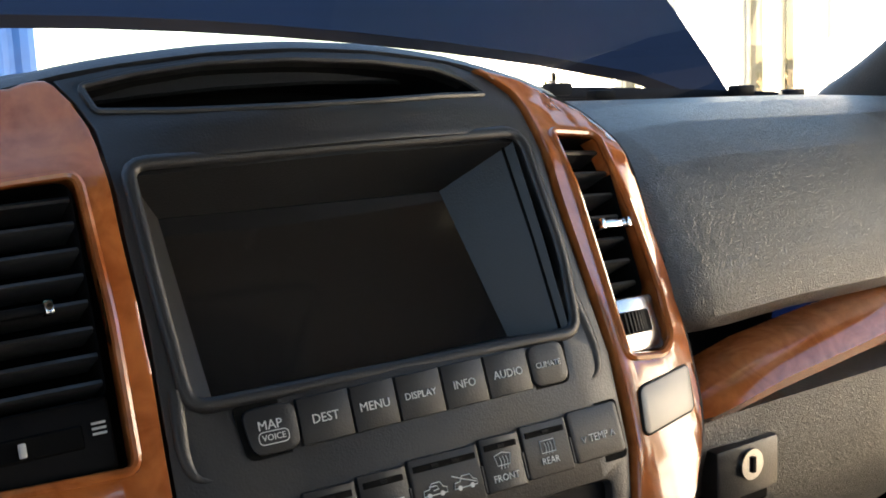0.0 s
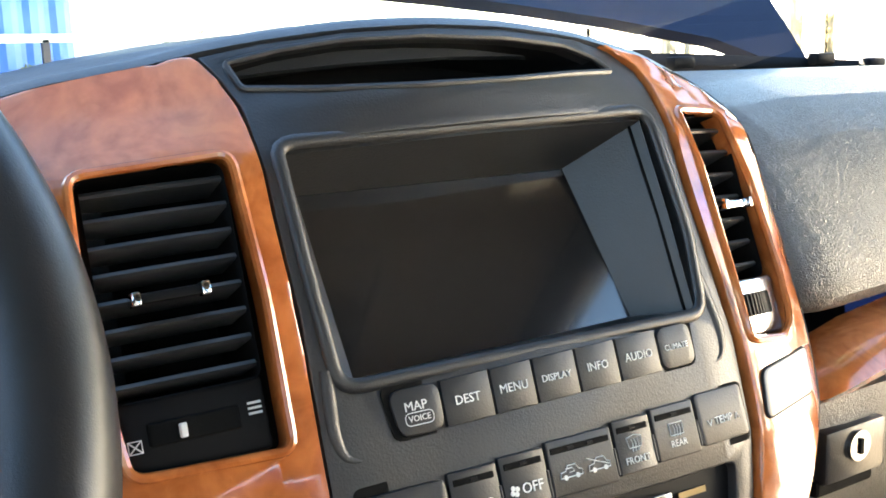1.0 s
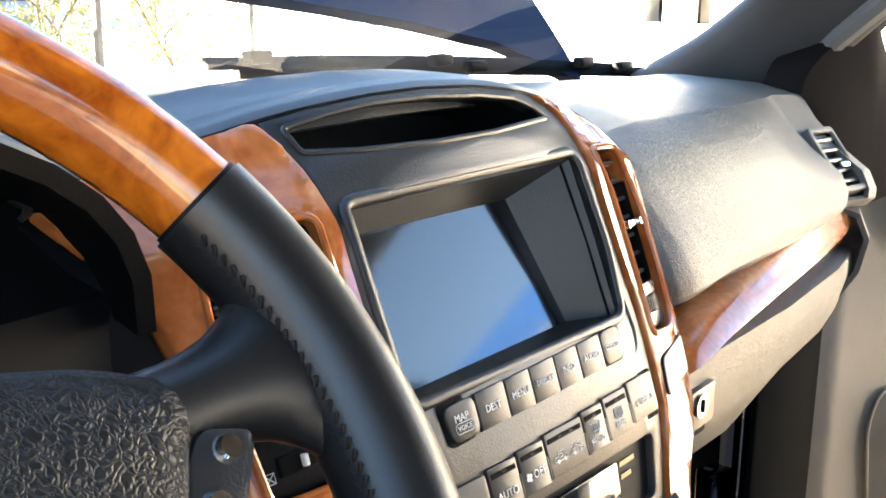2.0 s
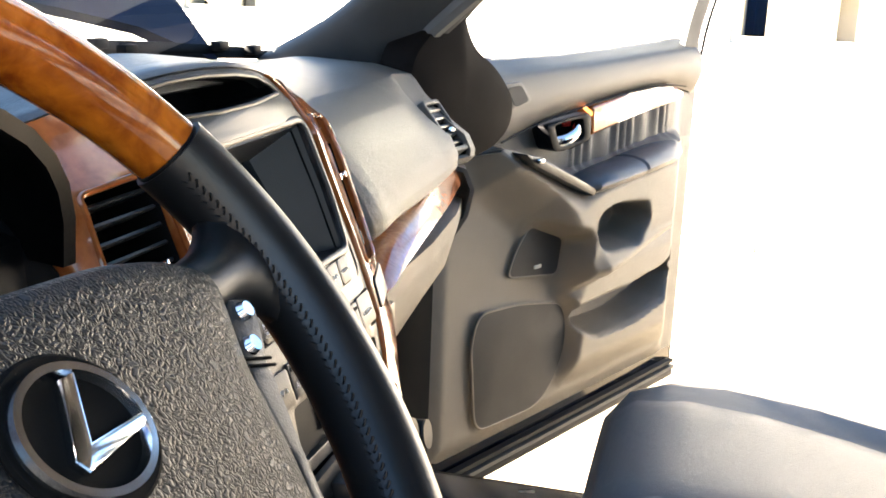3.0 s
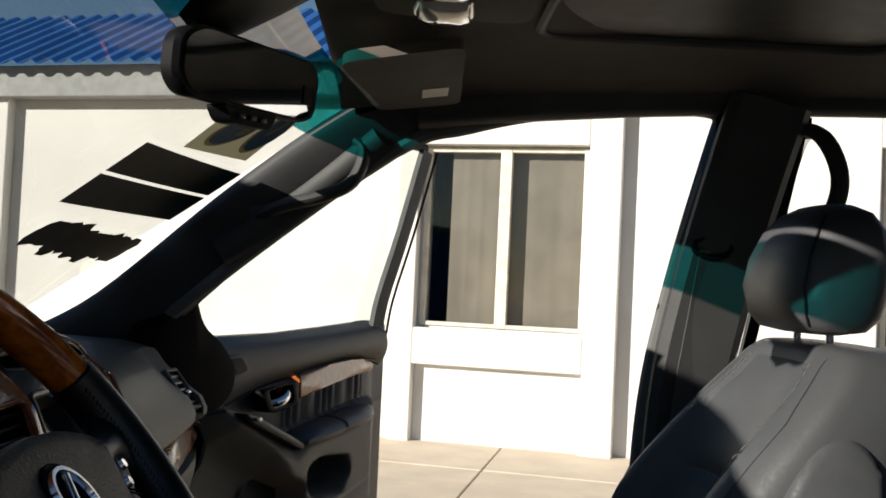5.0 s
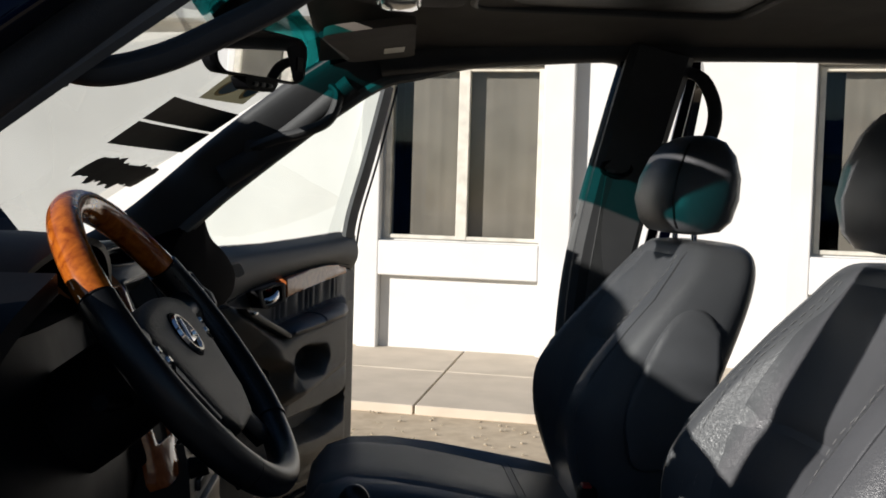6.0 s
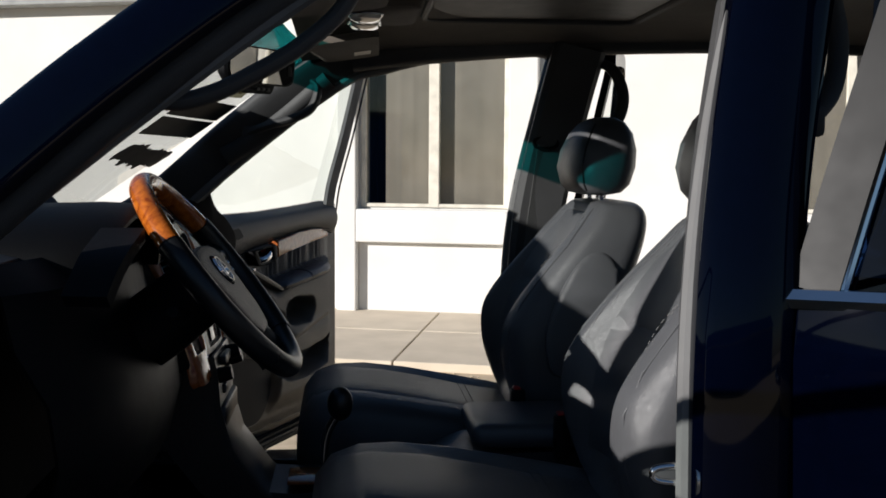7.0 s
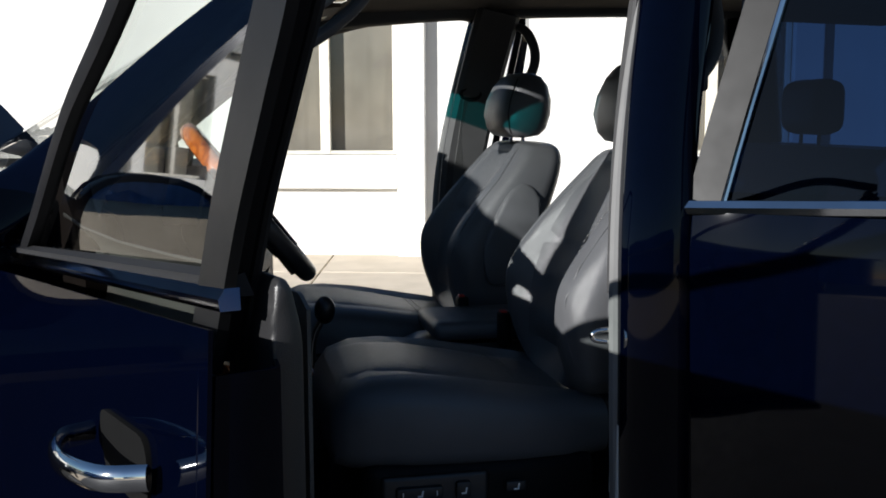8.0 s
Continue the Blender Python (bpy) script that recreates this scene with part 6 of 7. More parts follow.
        slab(bm, rounded([(-0.068, 0.60), (-0.066, 1.225), (-0.058, 1.260), (-0.042, 1.256), (-0.028, 1.22), (-0.027, 0.60)], 0.014), [], L - 0.012, L - 0.10, lambda u, v, w: at(w, v, u), 0.006)
        part("trim_end", bm, M_PANEL, ob, "dark rounded end of the trim")
    # wing mirror
    bm = bmesh.new()
    secs = []
    for k, s in ((0.55, -0.055), (0.9, -0.03), (1.0, 0.02), (1.0, 0.075), (0.985, 0.085)):
        c, shift = (Vector((-0.225, 1.10)), 0.12) if side > 0 else (Vector((-0.258, 1.196)), 0.0)
        secs.append([at(s + shift, c.y + (0.092 if side > 0 else 0.102) * k * (abs(math.sin(a)) ** 0.75) * math.copysign(1, math.sin(a)), c.x - 0.02 * (1 - k) + 0.118 * k * (abs(math.cos(a)) ** 0.75) * math.copysign(1, math.cos(a))) for a in [q * math.pi / 12 for q in range(24)]])
    loft(bm, secs, True, True)
    mr = part("mirror_housing", bm, M_PAINT, ob, "dark blue wing mirror housing")
    bm = bmesh.new()
    bm.faces.new([bm.verts.new(at(0.0875 + shift, c.y + (0.080 if side > 0 else 0.090) * (abs(math.sin(a)) ** 0.7) * math.copysign(1, math.sin(a)), c.x + 0.105 * (abs(math.cos(a)) ** 0.7) * math.copysign(1, math.cos(a)))) for a in [q * math.pi / 16 for q in range(32)]])
    part("mirror_glass", bm, M_MIRROR, mr, "mirror glass", smooth=False)
    bm = bmesh.new()
    sweep(bm, [at(shift, c.y - 0.05, -0.09), at(0.01 + shift, c.y - 0.045, -0.13), at(0.02 + shift, c.y - 0.03, c.x + 0.09)], [(0.035 * math.cos(a), 0.02 * math.sin(a)) for a in [k * math.pi / 6 for k in range(12)]])
    part("mirror_foot", bm, M_BLACK, mr)
    # hinges to the body
    for z in (0.66, 0.98):
        bm = bmesh.new()
        box(bm, (-0.05, z - 0.03, -0.05), (0.0, z + 0.03, -0.02), flat, 0.006)
        part("hinge", bm, M_PAINT, ob)
    return ob


front_door(1, Vector((0.80, 0.155, 0)), Vector((0.905, -0.426, 0)).normalized(), Vector((-0.426, -0.905, 0)).normalized(), "open front passenger door with taupe trim and burl wood", 1.0)
ND = Vector((0.305, -0.952, 0)).normalized()
front_door(-1, Vector((-0.87, 0.20, 0)) + ND * 0.041, Vector((-0.952, -0.305, 0)).normalized(), ND, "open dark blue driver's door with chrome handle", 1.05)


def rear_door(H, D, N, label, tint):
    """A rear door standing ajar: skin, window frame, tinted glass."""
    def at(s, z, o):
        return H + D * s + N * o + Vector((0, 0, z))

    ob = empty("car_door", at(0.4, 0.5, 0.05), label, "car door", "rear doors")
    L = 0.92
    belt = lambda s: 1.197 + 0.03 * s
    rearcut = lambda z: L - (0.30 * max(0.0, (0.80 - z) / 0.35) if z < 0.80 else 0.0)
    bm = bmesh.new()
    rows = []
    for i in range(13):
        row = []
        for z in (0.46, 0.5, 0.6, 0.72, 0.84, 0.95, 1.05, 1.12, 1.19):
            s = rearcut(z) * i / 12
            bulge = 0.030 * (1 - ((z - 0.98) / 0.62) ** 2) - 0.012 * max(0.0, (z - 1.1) / 0.09) ** 2
            row.append(at(s + (0.012 if i == 0 and z > 1.1 else 0), z, bulge - (0.012 if i == 0 else 0)))
        rows.append(row)
    loft(bm, rows)
    thicken(bm, 0.003)
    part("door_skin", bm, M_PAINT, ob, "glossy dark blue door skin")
    bm = bmesh.new()
    rows = []
    for z in (0.47, 0.7, 0.95, 1.10, 1.17):
        bulge = 0.030 * (1 - ((z - 0.98) / 0.62) ** 2) - 0.012 * max(0.0, (z - 1.1) / 0.09) ** 2
        rows.append([at(0.0, z, bulge - 0.012), at(-0.008, z, bulge - 0.02), at(-0.008, z, -0.06), at(0.01, z, -0.10)])
    loft(bm, rows)
    thicken(bm, 0.003)
    part("front_edge", bm, M_PAINT, ob)
    bm = bmesh.new()
    rows = [[at(s, z, -0.10) for z in (0.47, 0.8, 1.0, 1.22)] for s in (0.0, 0.3, 0.6, 0.62)]
    loft(bm, rows)
    thicken(bm, 0.01)
    part("inner_trim", bm, M_DOOR, ob, "taupe inner trim")
    lean = lambda z: -0.20 * max(0.0, z - 1.2) - 0.015
    # front post with its cover, and the rest of the frame
    post = smooth_line([at(0.030, 1.205, lean(1.2)), at(0.060, 1.35, lean(1.35)), at(0.094, 1.5, lean(1.5)), at(0.13, 1.66, lean(1.66))], 4)
    bm = bmesh.new()
    sweep(bm, post, [(-0.012, -0.030), (0.008, -0.030), (0.011, 0.0), (0.008, 0.030), (-0.012, 0.030)], up=D)
    part("frame_front_post", bm, M_POST, ob, "satin black window post cover")
    bm = bmesh.new()
    sweep(bm, [p + D * 0.036 + N * 0.008 for p in post], ring(0.006, 8), up=D)
    part("bright_bead", bm, M_CHROME, ob, "bright bead beside the glass")
    bm = bmesh.new()
    sweep(bm, smooth_line([at(0.07, 1.67, lean(1.67)), at(0.3, 1.69, lean(1.69)), at(0.48, 1.69, lean(1.69)), at(0.62, 1.64, lean(1.64)), at(0.83, 1.5, lean(1.5)), at(0.90, 1.36, lean(1.36)), at(0.92, 1.21, lean(1.21))], 5), [(-0.02, -0.018), (0.02, -0.018), (0.02, 0.018), (-0.02, 0.018)], up=N)
    part("frame_rail", bm, M_PAINT, ob)
    bm = bmesh.new()
    rows = []
    for s, zt in ((0.07, 1.655), (0.3, 1.68), (0.48, 1.68), (0.62, 1.63), (0.75, 1.55), (0.83, 1.49), (0.90, 1.35)):
        rows.append([at(s, 1.19 + (zt - 1.19) * j / 5, lean(1.19 + (zt - 1.19) * j / 5) - 0.002) for j in range(6)])
    loft(bm, rows)
    part("window_glass", bm, tint, ob, "tinted window glass")
    bm = bmesh.new()
    sweep(bm, [at(s, belt(s), 0.004) for s in (0.0, 0.3, 0.6, 0.93)], [(-0.010, -0.012), (0.010, -0.012), (0.012, 0.0), (0.004, 0.012), (-0.010, 0.012)], up=(0, 0, 1))
    part("belt_moulding", bm, M_CHROME, ob, "bright belt moulding")
    bm = bmesh.new()
    slab(bm, rounded([(0.68, 1.075), (0.84, 1.085), (0.84, 1.03), (0.70, 1.02)], 0.025), [], 0.034, 0.03, at, 0.002)
    part("handle_cup", bm, M_HOLE, ob)
    bm = bmesh.new()
    sweep(bm, smooth_line([at(0.67, 1.050, 0.04), at(0.70, 1.055, 0.07), at(0.77, 1.060, 0.083), at(0.84, 1.066, 0.07), at(0.865, 1.068, 0.04)], 5), [(0.010 * math.cos(a), 0.015 * math.sin(a)) for a in [k * math.pi / 6 for k in range(12)]])
    part("outer_handle", bm, M_CHROME, ob, "chrome pull handle")
    for z in (0.66, 0.98):
        bm = bmesh.new()
        box(bm, (-0.045, z - 0.03, -0.05), (0.0, z + 0.03, -0.02), lambda s, zz, o: at(s, zz, o), 0.006)
        part("hinge", bm, M_PAINT, ob)


rear_door(Vector((-0.80, -0.885, 0)), Vector((-0.636, -0.772, 0)).normalized(), Vector((-0.772, 0.636, 0)).normalized(), "dark blue rear door standing ajar, tinted window", M_TINT)
rear_door(Vector((0.80, -0.93, 0)), Vector((0.950, -0.312, 0)).normalized(), Vector((0.312, 0.950, 0)).normalized(), "rear passenger door standing open, tinted window", M_GLASS)


# the doors belong to the car: each skin carries its trim, frame, glass and fittings
for holder in [o for o in bpy.context.scene.objects if o.type == "EMPTY" and o.name.startswith("car_door")]:
    pieces = list(holder.children_recursive)
    skin = [o for o in pieces if o.name.startswith("door_skin")][0]
    for o in pieces:
        o.parent = car if o is skin else skin
        o.matrix_parent_inverse = car.matrix_basis.inverted() if o is skin else Matrix()
    label = holder["label"]
    bpy.data.objects.remove(holder)
    skin.name = "door"
    skin["label"] = label


# ---- steering wheel ----
WC, W_R, TILT = Vector((-0.428, -0.111, 1.191)), 0.1825, radians(38)
W_UP, W_OUT, W_X = Vector((0, math.sin(TILT), math.cos(TILT))), Vector((0, -math.cos(TILT), math.sin(TILT))), Vector((1, 0, 0))


def wheel_at(x, y, w=0.0):
    """The wheel's plane: right, up along it, towards the driver."""
    return WC + W_X * x + W_UP * y + W_OUT * w


wheel = empty("steering_wheel", WC, "steering wheel in black leather and burl wood", "steering wheel")


RIM_C, RIM_TILT = Vector((-0.4285, -0.115, 1.191)), radians(38.2)
RIM_UP, RIM_OUT = Vector((0, math.sin(RIM_TILT), math.cos(RIM_TILT))), Vector((0, -math.cos(RIM_TILT), math.sin(RIM_TILT)))


def rim_at(x, y, w=0.0):
    """The rim's own plane, a touch steeper than the hub."""
    return RIM_C + W_X * x + RIM_UP * y + RIM_OUT * w


def rim(name, a0, a1, r, mat, label, fat=1.0, n=40):
    bm = bmesh.new()
    path = [rim_at(W_R * math.cos(a), W_R * math.sin(a)) for a in [radians(a0 + (a1 - a0) * i / n) for i in range(n + 1)]]
    sweep(bm, path, [(r * math.cos(t), r * 1.12 * math.sin(t)) for t in [k * math.pi / 9 for k in range(18)]], up=RIM_OUT)
    return part(name, bm, mat, wheel, label)


rim("rim_wood_top", 28.3, 155, 0.0160, M_WOOD_RIM, "glossy burl wood upper rim")
rim("rim_leather_right", -50, 27.7, 0.0182, M_LEATHER, "stitched black leather rim")
rim("rim_leather_left", 155.6, 230, 0.0168, M_LEATHER, "stitched black leather rim")
rim("rim_lower", 230.4, 309.6, 0.0164, M_LEATHER, "black leather lower rim")
for a in (28.0, 155.3):
    bm = bmesh.new()
    p = rim_at(W_R * math.cos(radians(a)), W_R * math.sin(radians(a)))
    tang = (W_X * -math.sin(radians(a)) + RIM_UP * math.cos(radians(a)))
    disc(bm, p, tang, 0.0178, 0.0016, 24)
    part("rim_joint", bm, M_BLACK, wheel)
# stitches inside the leather
for a0, a1 in ((-48, 26), (157, 228)):
    bm = bmesh.new()
    k = int((a1 - a0) / 1.5)
    for i in range(k):
        a = radians(a0 + (a1 - a0) * i / k)
        rr = W_R - 0.0172
        tang = W_X * -math.sin(a) + RIM_UP * math.cos(a)
        for lift in (-1, 1):
            c = rim_at(rr * math.cos(a), rr * math.sin(a), 0.006 + lift * 0.0021)
            d = (tang + RIM_OUT * 0.9 * lift).normalized()
            sweep(bm, [c - d * 0.0019, c + RIM_OUT * 0.0003, c + d * 0.0019], ring(0.0007, 5), up=RIM_OUT)
    tagged(part("stitching", bm, M_LEATHER, wheel, "cross stitched seam"), kind="stuff")
# spokes
for sx in (1, -1):
    bm = bmesh.new()
    secs = []
    for t in [i / 10 for i in range(11)]:
        c = Vector((sx * (0.085 + (0.10 if sx > 0 else 0.088) * t), 0.020 + 0.006 * t * t))
        half = 0.018 - 0.003 * math.sin(math.pi * t) + 0.040 * t ** 5
        th = 0.014
        secs.append([wheel_at(c.x - sx * 0.008 * math.cos(b) ** 2 * t ** 4, c.y + half * math.cos(b), -0.006 + 0.004 * t + th * math.sin(b)) for b in [q * math.pi / 8 for q in range(16)]])
    loft(bm, secs, True, True)
    part("spoke", bm, M_LEATHER, wheel, "leather covered spoke")
    bm = bmesh.new()
    secs = []
    for t in [i / 6 for i in range(7)]:
        c = Vector((sx * (0.045 + 0.045 * t), -0.07 - 0.085 * t))
        secs.append([wheel_at(c.x + 0.024 * (1 - 0.2 * t) * math.cos(b), c.y, -0.01 + 0.012 * math.sin(b)) for b in [q * math.pi / 6 for q in range(12)]])
    loft(bm, secs, True, True)
    part("lower_spoke", bm, M_LEATHER, wheel, "leather covered lower spoke")
    # button pod
    bm = bmesh.new()
    slab(bm, rounded([(sx * 0.121, 0.012), (sx * 0.1385, 0.006), (sx * 0.133, -0.002), (sx * 0.1195, -0.0195), (sx * 0.113, -0.033), (sx * 0.101, -0.058), (sx * 0.090, -0.090), (sx * 0.080, -0.090), (sx * 0.093, -0.058), (sx * 0.103, -0.018), (sx * 0.112, 0.003)], 0.005), [], 0.008, -0.02, wheel_at, 0.002)
    pod = part("button_pod", bm, M_PANEL, wheel, "grey control pod")
    for yy, xx in ((0.0030, 0.1260), (-0.0105, 0.1150)):
        bm = bmesh.new()
        disc(bm, wheel_at(sx * xx, yy, 0.009), W_OUT, 0.0052, 0.004, 16, 0.0035)
        part("pod_button", bm, M_CHROME, pod, "pale round button")
    for yy in (-0.0135, -0.0170):
        bm = bmesh.new()
        sweep(bm, [wheel_at(sx * 0.104, yy, 0.0085), wheel_at(sx * 0.1215, yy - 0.0062, 0.0085)], ring(0.0008, 5), up=W_OUT)
        part("pod_groove", bm, M_HOLE, pod)
# airbag pad: gently domed
bm = bmesh.new()
secs = []
outline = rounded([(-0.128, 0.026), (-0.098, 0.0405), (-0.062, 0.0485), (0.0, 0.053), (0.062, 0.0485), (0.098, 0.0405), (0.128, 0.026), (0.116, 0.003), (0.106, -0.016), (0.0965, -0.055), (0.084, -0.09), (0.045, -0.118), (-0.045, -0.118), (-0.084, -0.09), (-0.0965, -0.055), (-0.106, -0.016), (-0.116, 0.003)], 0.012, 5)
for k, w in ((1.0, -0.025), (1.0, 0.000), (0.985, 0.006), (0.95, 0.0095), (0.85, 0.0115), (0.6, 0.0125), (0.3, 0.013), (0.02, 0.013)):
    secs.append([wheel_at(x * k, -0.03 + (y + 0.03) * k, w) for x, y in outline])
loft(bm, secs, True, True)
pad = part("airbag_pad", bm, M_PAD, wheel, "pebbled grey airbag pad")
EC, ER = (-0.0050, -0.0005), radians(-23)


def emblem_at(x, y, w):
    """The emblem's own axes, turned a little in the pad."""
    return wheel_at(EC[0] + x * math.cos(ER) - y * math.sin(ER), EC[1] + x * math.sin(ER) + y * math.cos(ER), w)


bm = bmesh.new()
loft(bm, [[emblem_at(0.0335 * k * math.cos(a), 0.0280 * k * math.sin(a), w) for a in [2 * math.pi * i / 48 for i in range(48)]] for k, w in ((1.0, 0.010), (1.0, 0.0136), (0.96, 0.0142), (0.90, 0.0136), (0.02, 0.0136))], True, True)
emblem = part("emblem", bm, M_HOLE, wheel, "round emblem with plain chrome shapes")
bm = bmesh.new()
sweep(bm, [emblem_at(0.0268 * math.cos(a), 0.0218 * math.sin(a), 0.0158) for a in [2 * math.pi * i / 48 for i in range(48)]], [(0.0023, -0.002), (0.0014, 0.0018), (-0.0014, 0.0018), (-0.0023, -0.002)], up=W_OUT, closed=True)
part("emblem_ring", bm, M_EMBLEM, emblem, "chrome ring")
bm = bmesh.new()
slab(bm, [(0.0020, 0.0225), (0.0095, 0.0225), (-0.0025, 0.0010), (0.0265, -0.0005), (0.0280, -0.0045), (-0.0100, -0.0065), (-0.0130, -0.0010)], [], 0.0175, 0.013, lambda u, v, w: wheel_at(u - 0.0050, v - 0.0053, w), 0.0012)
part("emblem_bar", bm, M_EMBLEM, emblem, "bent chrome bar")
for x, y, w in ((0.050, -0.062, 0.013), (0.052, -0.067, 0.006)):
    bm = bmesh.new()
    box(bm, (x, y, 0.0095), (x + w, y + 0.003, 0.0112), wheel_at)
    part("moulded_mark", bm, M_BLACK, pad, "small plain moulded mark", smooth=False)
# column, stalks
bm = bmesh.new()
secs = []
for w, k in ((-0.02, 0.9), (-0.05, 1.0), (-0.12, 1.05), (-0.20, 1.0)):
    secs.append([wheel_at(0.062 * k * math.cos(b), -0.005 + 0.055 * k * math.sin(b), w) for b in [q * math.pi / 10 for q in range(20)]])
loft(bm, secs, True, True)
column = part("column_shroud", bm, M_BLACK, wheel, "black column shroud")
for sx in (1, -1):
    bm = bmesh.new()
    sweep(bm, smooth_line([wheel_at(sx * 0.05, -0.02, -0.065), wheel_at(sx * 0.11, -0.012, -0.062), wheel_at(sx * 0.15, -0.004, -0.058)], 5), ring(0.008, 10), up=W_OUT)
    part("stalk", bm, M_BLACK, wheel, "black column stalk")

# ---- seats ----
# backrest loops: height, front, back, half width, hollow
BACK = ((0.80, -0.70, -0.86, 0.20, 0.0), (0.84, -0.682, -0.875, 0.235, 0.035), (0.92, -0.656, -0.90, 0.25, 0.082), (1.00, -0.654, -0.925, 0.258, 0.104), (1.06, -0.682, -0.950, 0.252, 0.100), (1.13, -0.738, -0.978, 0.238, 0.078), (1.19, -0.793, -0.998, 0.225, 0.052), (1.235, -0.836, -1.006, 0.212, 0.028), (1.265, -0.862, -1.002, 0.195, 0.010), (1.283, -0.882, -0.985, 0.165, 0.0), (1.288, -0.90, -0.960, 0.10, 0.0))


def seat(name, cx, dy, label):
    """A bucket seat: cushion, backrest with bolsters, headrest."""
    base = (cx, -0.55 + dy, 0.50)
    ob = empty(name, base, label, "car seat", "front seats")
    # backrest: loops up the lean, front hollow between the bolsters
    def ring_back(z, yf, yb, w, hollow, n=64):
        pts = []
        for i in range(n):
            a = 2 * math.pi * i / n
            c, s = math.cos(a), math.sin(a)
            x = w * math.copysign(abs(c) ** 0.6, c)
            k = abs(x) / w
            if s >= 0:
                y = (yf - hollow * max(0.0, 1 - (k / 0.66) ** 4)) * abs(s) ** 0.45 + (yf + yb) / 2 * (1 - abs(s) ** 0.45)
            else:
                y = yb * abs(s) ** 0.5 + (yf + yb) / 2 * (1 - abs(s) ** 0.5)
            pts.append(Vector((cx + x, y + dy, z)))
        return pts
    bm = bmesh.new()
    secs = []
    for z, yf, yb, w, h in smooth_line(BACK, 4):
        secs.append(ring_back(z, yf, yb, w, h))
    loft(bm, secs, True, True)
    back = part("backrest", bm, M_SEAT, ob, "grey leather backrest with side bolsters")

    def face(z, x, lift=0.0):
        """A place on the front of the backrest."""
        for (z0, f0, b0, w0, h0), (z1, f1, b1, w1, h1) in zip(BACK, BACK[1:]):
            if z <= z1:
                break
        t = max(0.0, min(1.0, (z - z0) / (z1 - z0)))
        yf, yb, w, h = f0 + (f1 - f0) * t, b0 + (b1 - b0) * t, w0 + (w1 - w0) * t, h0 + (h1 - h0) * t
        k = min(0.999, abs(x) / w)
        e = (1 - k ** (2 / 0.6)) ** 0.225
        return Vector((cx + x, (yf - h * max(0.0, 1 - (k / 0.66) ** 4)) * e + (yf + yb) / 2 * (1 - e) + lift + dy, z))
    # middle panel, softly proud, in two pillows
    for za, zb in ((0.86, 1.075), (1.083, 1.262)):
        bm = bmesh.new()
        rows = []
        for i in range(11):
            z = za + (zb - za) * i / 10
            w = 0.128 + 0.012 * math.sin((z - 0.86) / 0.4 * math.pi) - 0.03 * max(0.0, (z - 1.2) / 0.06)
            puff = 0.014 * (1 - abs(i / 5 - 1) ** 5)
            rows.append([face(z, w * t, puff * (1 - abs(t) ** 5) + 0.0005) for t in [-1 + j / 8 for j in range(17)]])
        loft(bm, rows)
        thicken(bm, -0.008)
        part("back_insert", bm, M_SEAT_PERF, ob, "soft leather middle panel")
    # twin rows of stitches along the bolsters
    for sx in (-1, 1):
        for off in (0.150, 0.158):
            bm = bmesh.new()
            pts = [face(0.88 + 0.385 * i / 36, sx * (off - 0.035 * max(0.0, (i - 26) / 10)), 0.0012) for i in range(37)]
            for i in range(36):
                p, q = pts[i].lerp(pts[i + 1], 0.2), pts[i].lerp(pts[i + 1], 0.75)
                sweep(bm, [p, q], ring(0.0006, 4), up=(1, 0, 0))
            tagged(part("stitching", bm, M_THREAD, back, "pale seam stitches"), kind="stuff")
    # piping where the bolsters turn to the sides
    for sx in (-1, 1):
        bm = bmesh.new()
        sweep(bm, [face(0.87 + 0.40 * i / 40, sx * (0.212 - 0.035 * max(0.0, (i - 16) / 24) - 0.03 * max(0.0, (i - 32) / 8)), 0.0005) for i in range(41)], ring(0.0024, 6), up=(1, 0, 0))
        part("piping", bm, M_SEAT, back, "grey leather piping")
    # side shield with pocket edge on the backrest
    for sx in (-1, 1):
        bm = bmesh.new()
        pr = rounded([(-0.79, 1.11), (-0.84, 1.175), (-0.885, 1.185), (-0.915, 1.15), (-0.905, 1.05), (-0.87, 0.92), (-0.76, 0.90), (-0.74, 1.0)], 0.035)
        slab(bm, pr, [], 0.0, -0.03, lambda u, v, w: Vector((cx + sx * ((0.267 - 0.36 * max(0.0, v - 1.08)) + w), u + dy, v)), 0.012)
        part("side_panel", bm, M_SEAT, back, "leather side panel")
    # cushion
    bm = bmesh.new()
    secs = []
    for y, zt, zb, w, h in ((-0.205, 0.765, 0.70, 0.18, 0.0), (-0.212, 0.815, 0.68, 0.215, 0.0), (-0.24, 0.850, 0.67, 0.238, 0.004), (-0.29, 0.867, 0.665, 0.25, 0.010), (-0.36, 0.868, 0.66, 0.257, 0.018), (-0.46, 0.856, 0.66, 0.26, 0.026), (-0.57, 0.836, 0.66, 0.258, 0.03), (-0.67, 0.818, 0.66, 0.25, 0.026), (-0.76, 0.80, 0.67, 0.235, 0.016)):
        pts = []
        n = 36
        for i in range(n):
            a = 2 * math.pi * i / n
            c, s = math.cos(a), math.sin(a)
            x = w * math.copysign(abs(c) ** 0.5, c)
            k = abs(x) / w
            mid = (zt + zb) / 2
            top = zt - h * max(0.0, 1 - (k / 0.7) ** 4)
            z = mid + ((top - mid) if s > 0 else (mid - zb)) * math.copysign(abs(s) ** 0.5, s)
            pts.append(Vector((cx + x, y + dy, z)))
        secs.append(pts)
    loft(bm, secs, True, True)
    part("cushion", bm, M_SEAT, ob, "grey leather seat cushion")
    bm = bmesh.new()
    rows = []
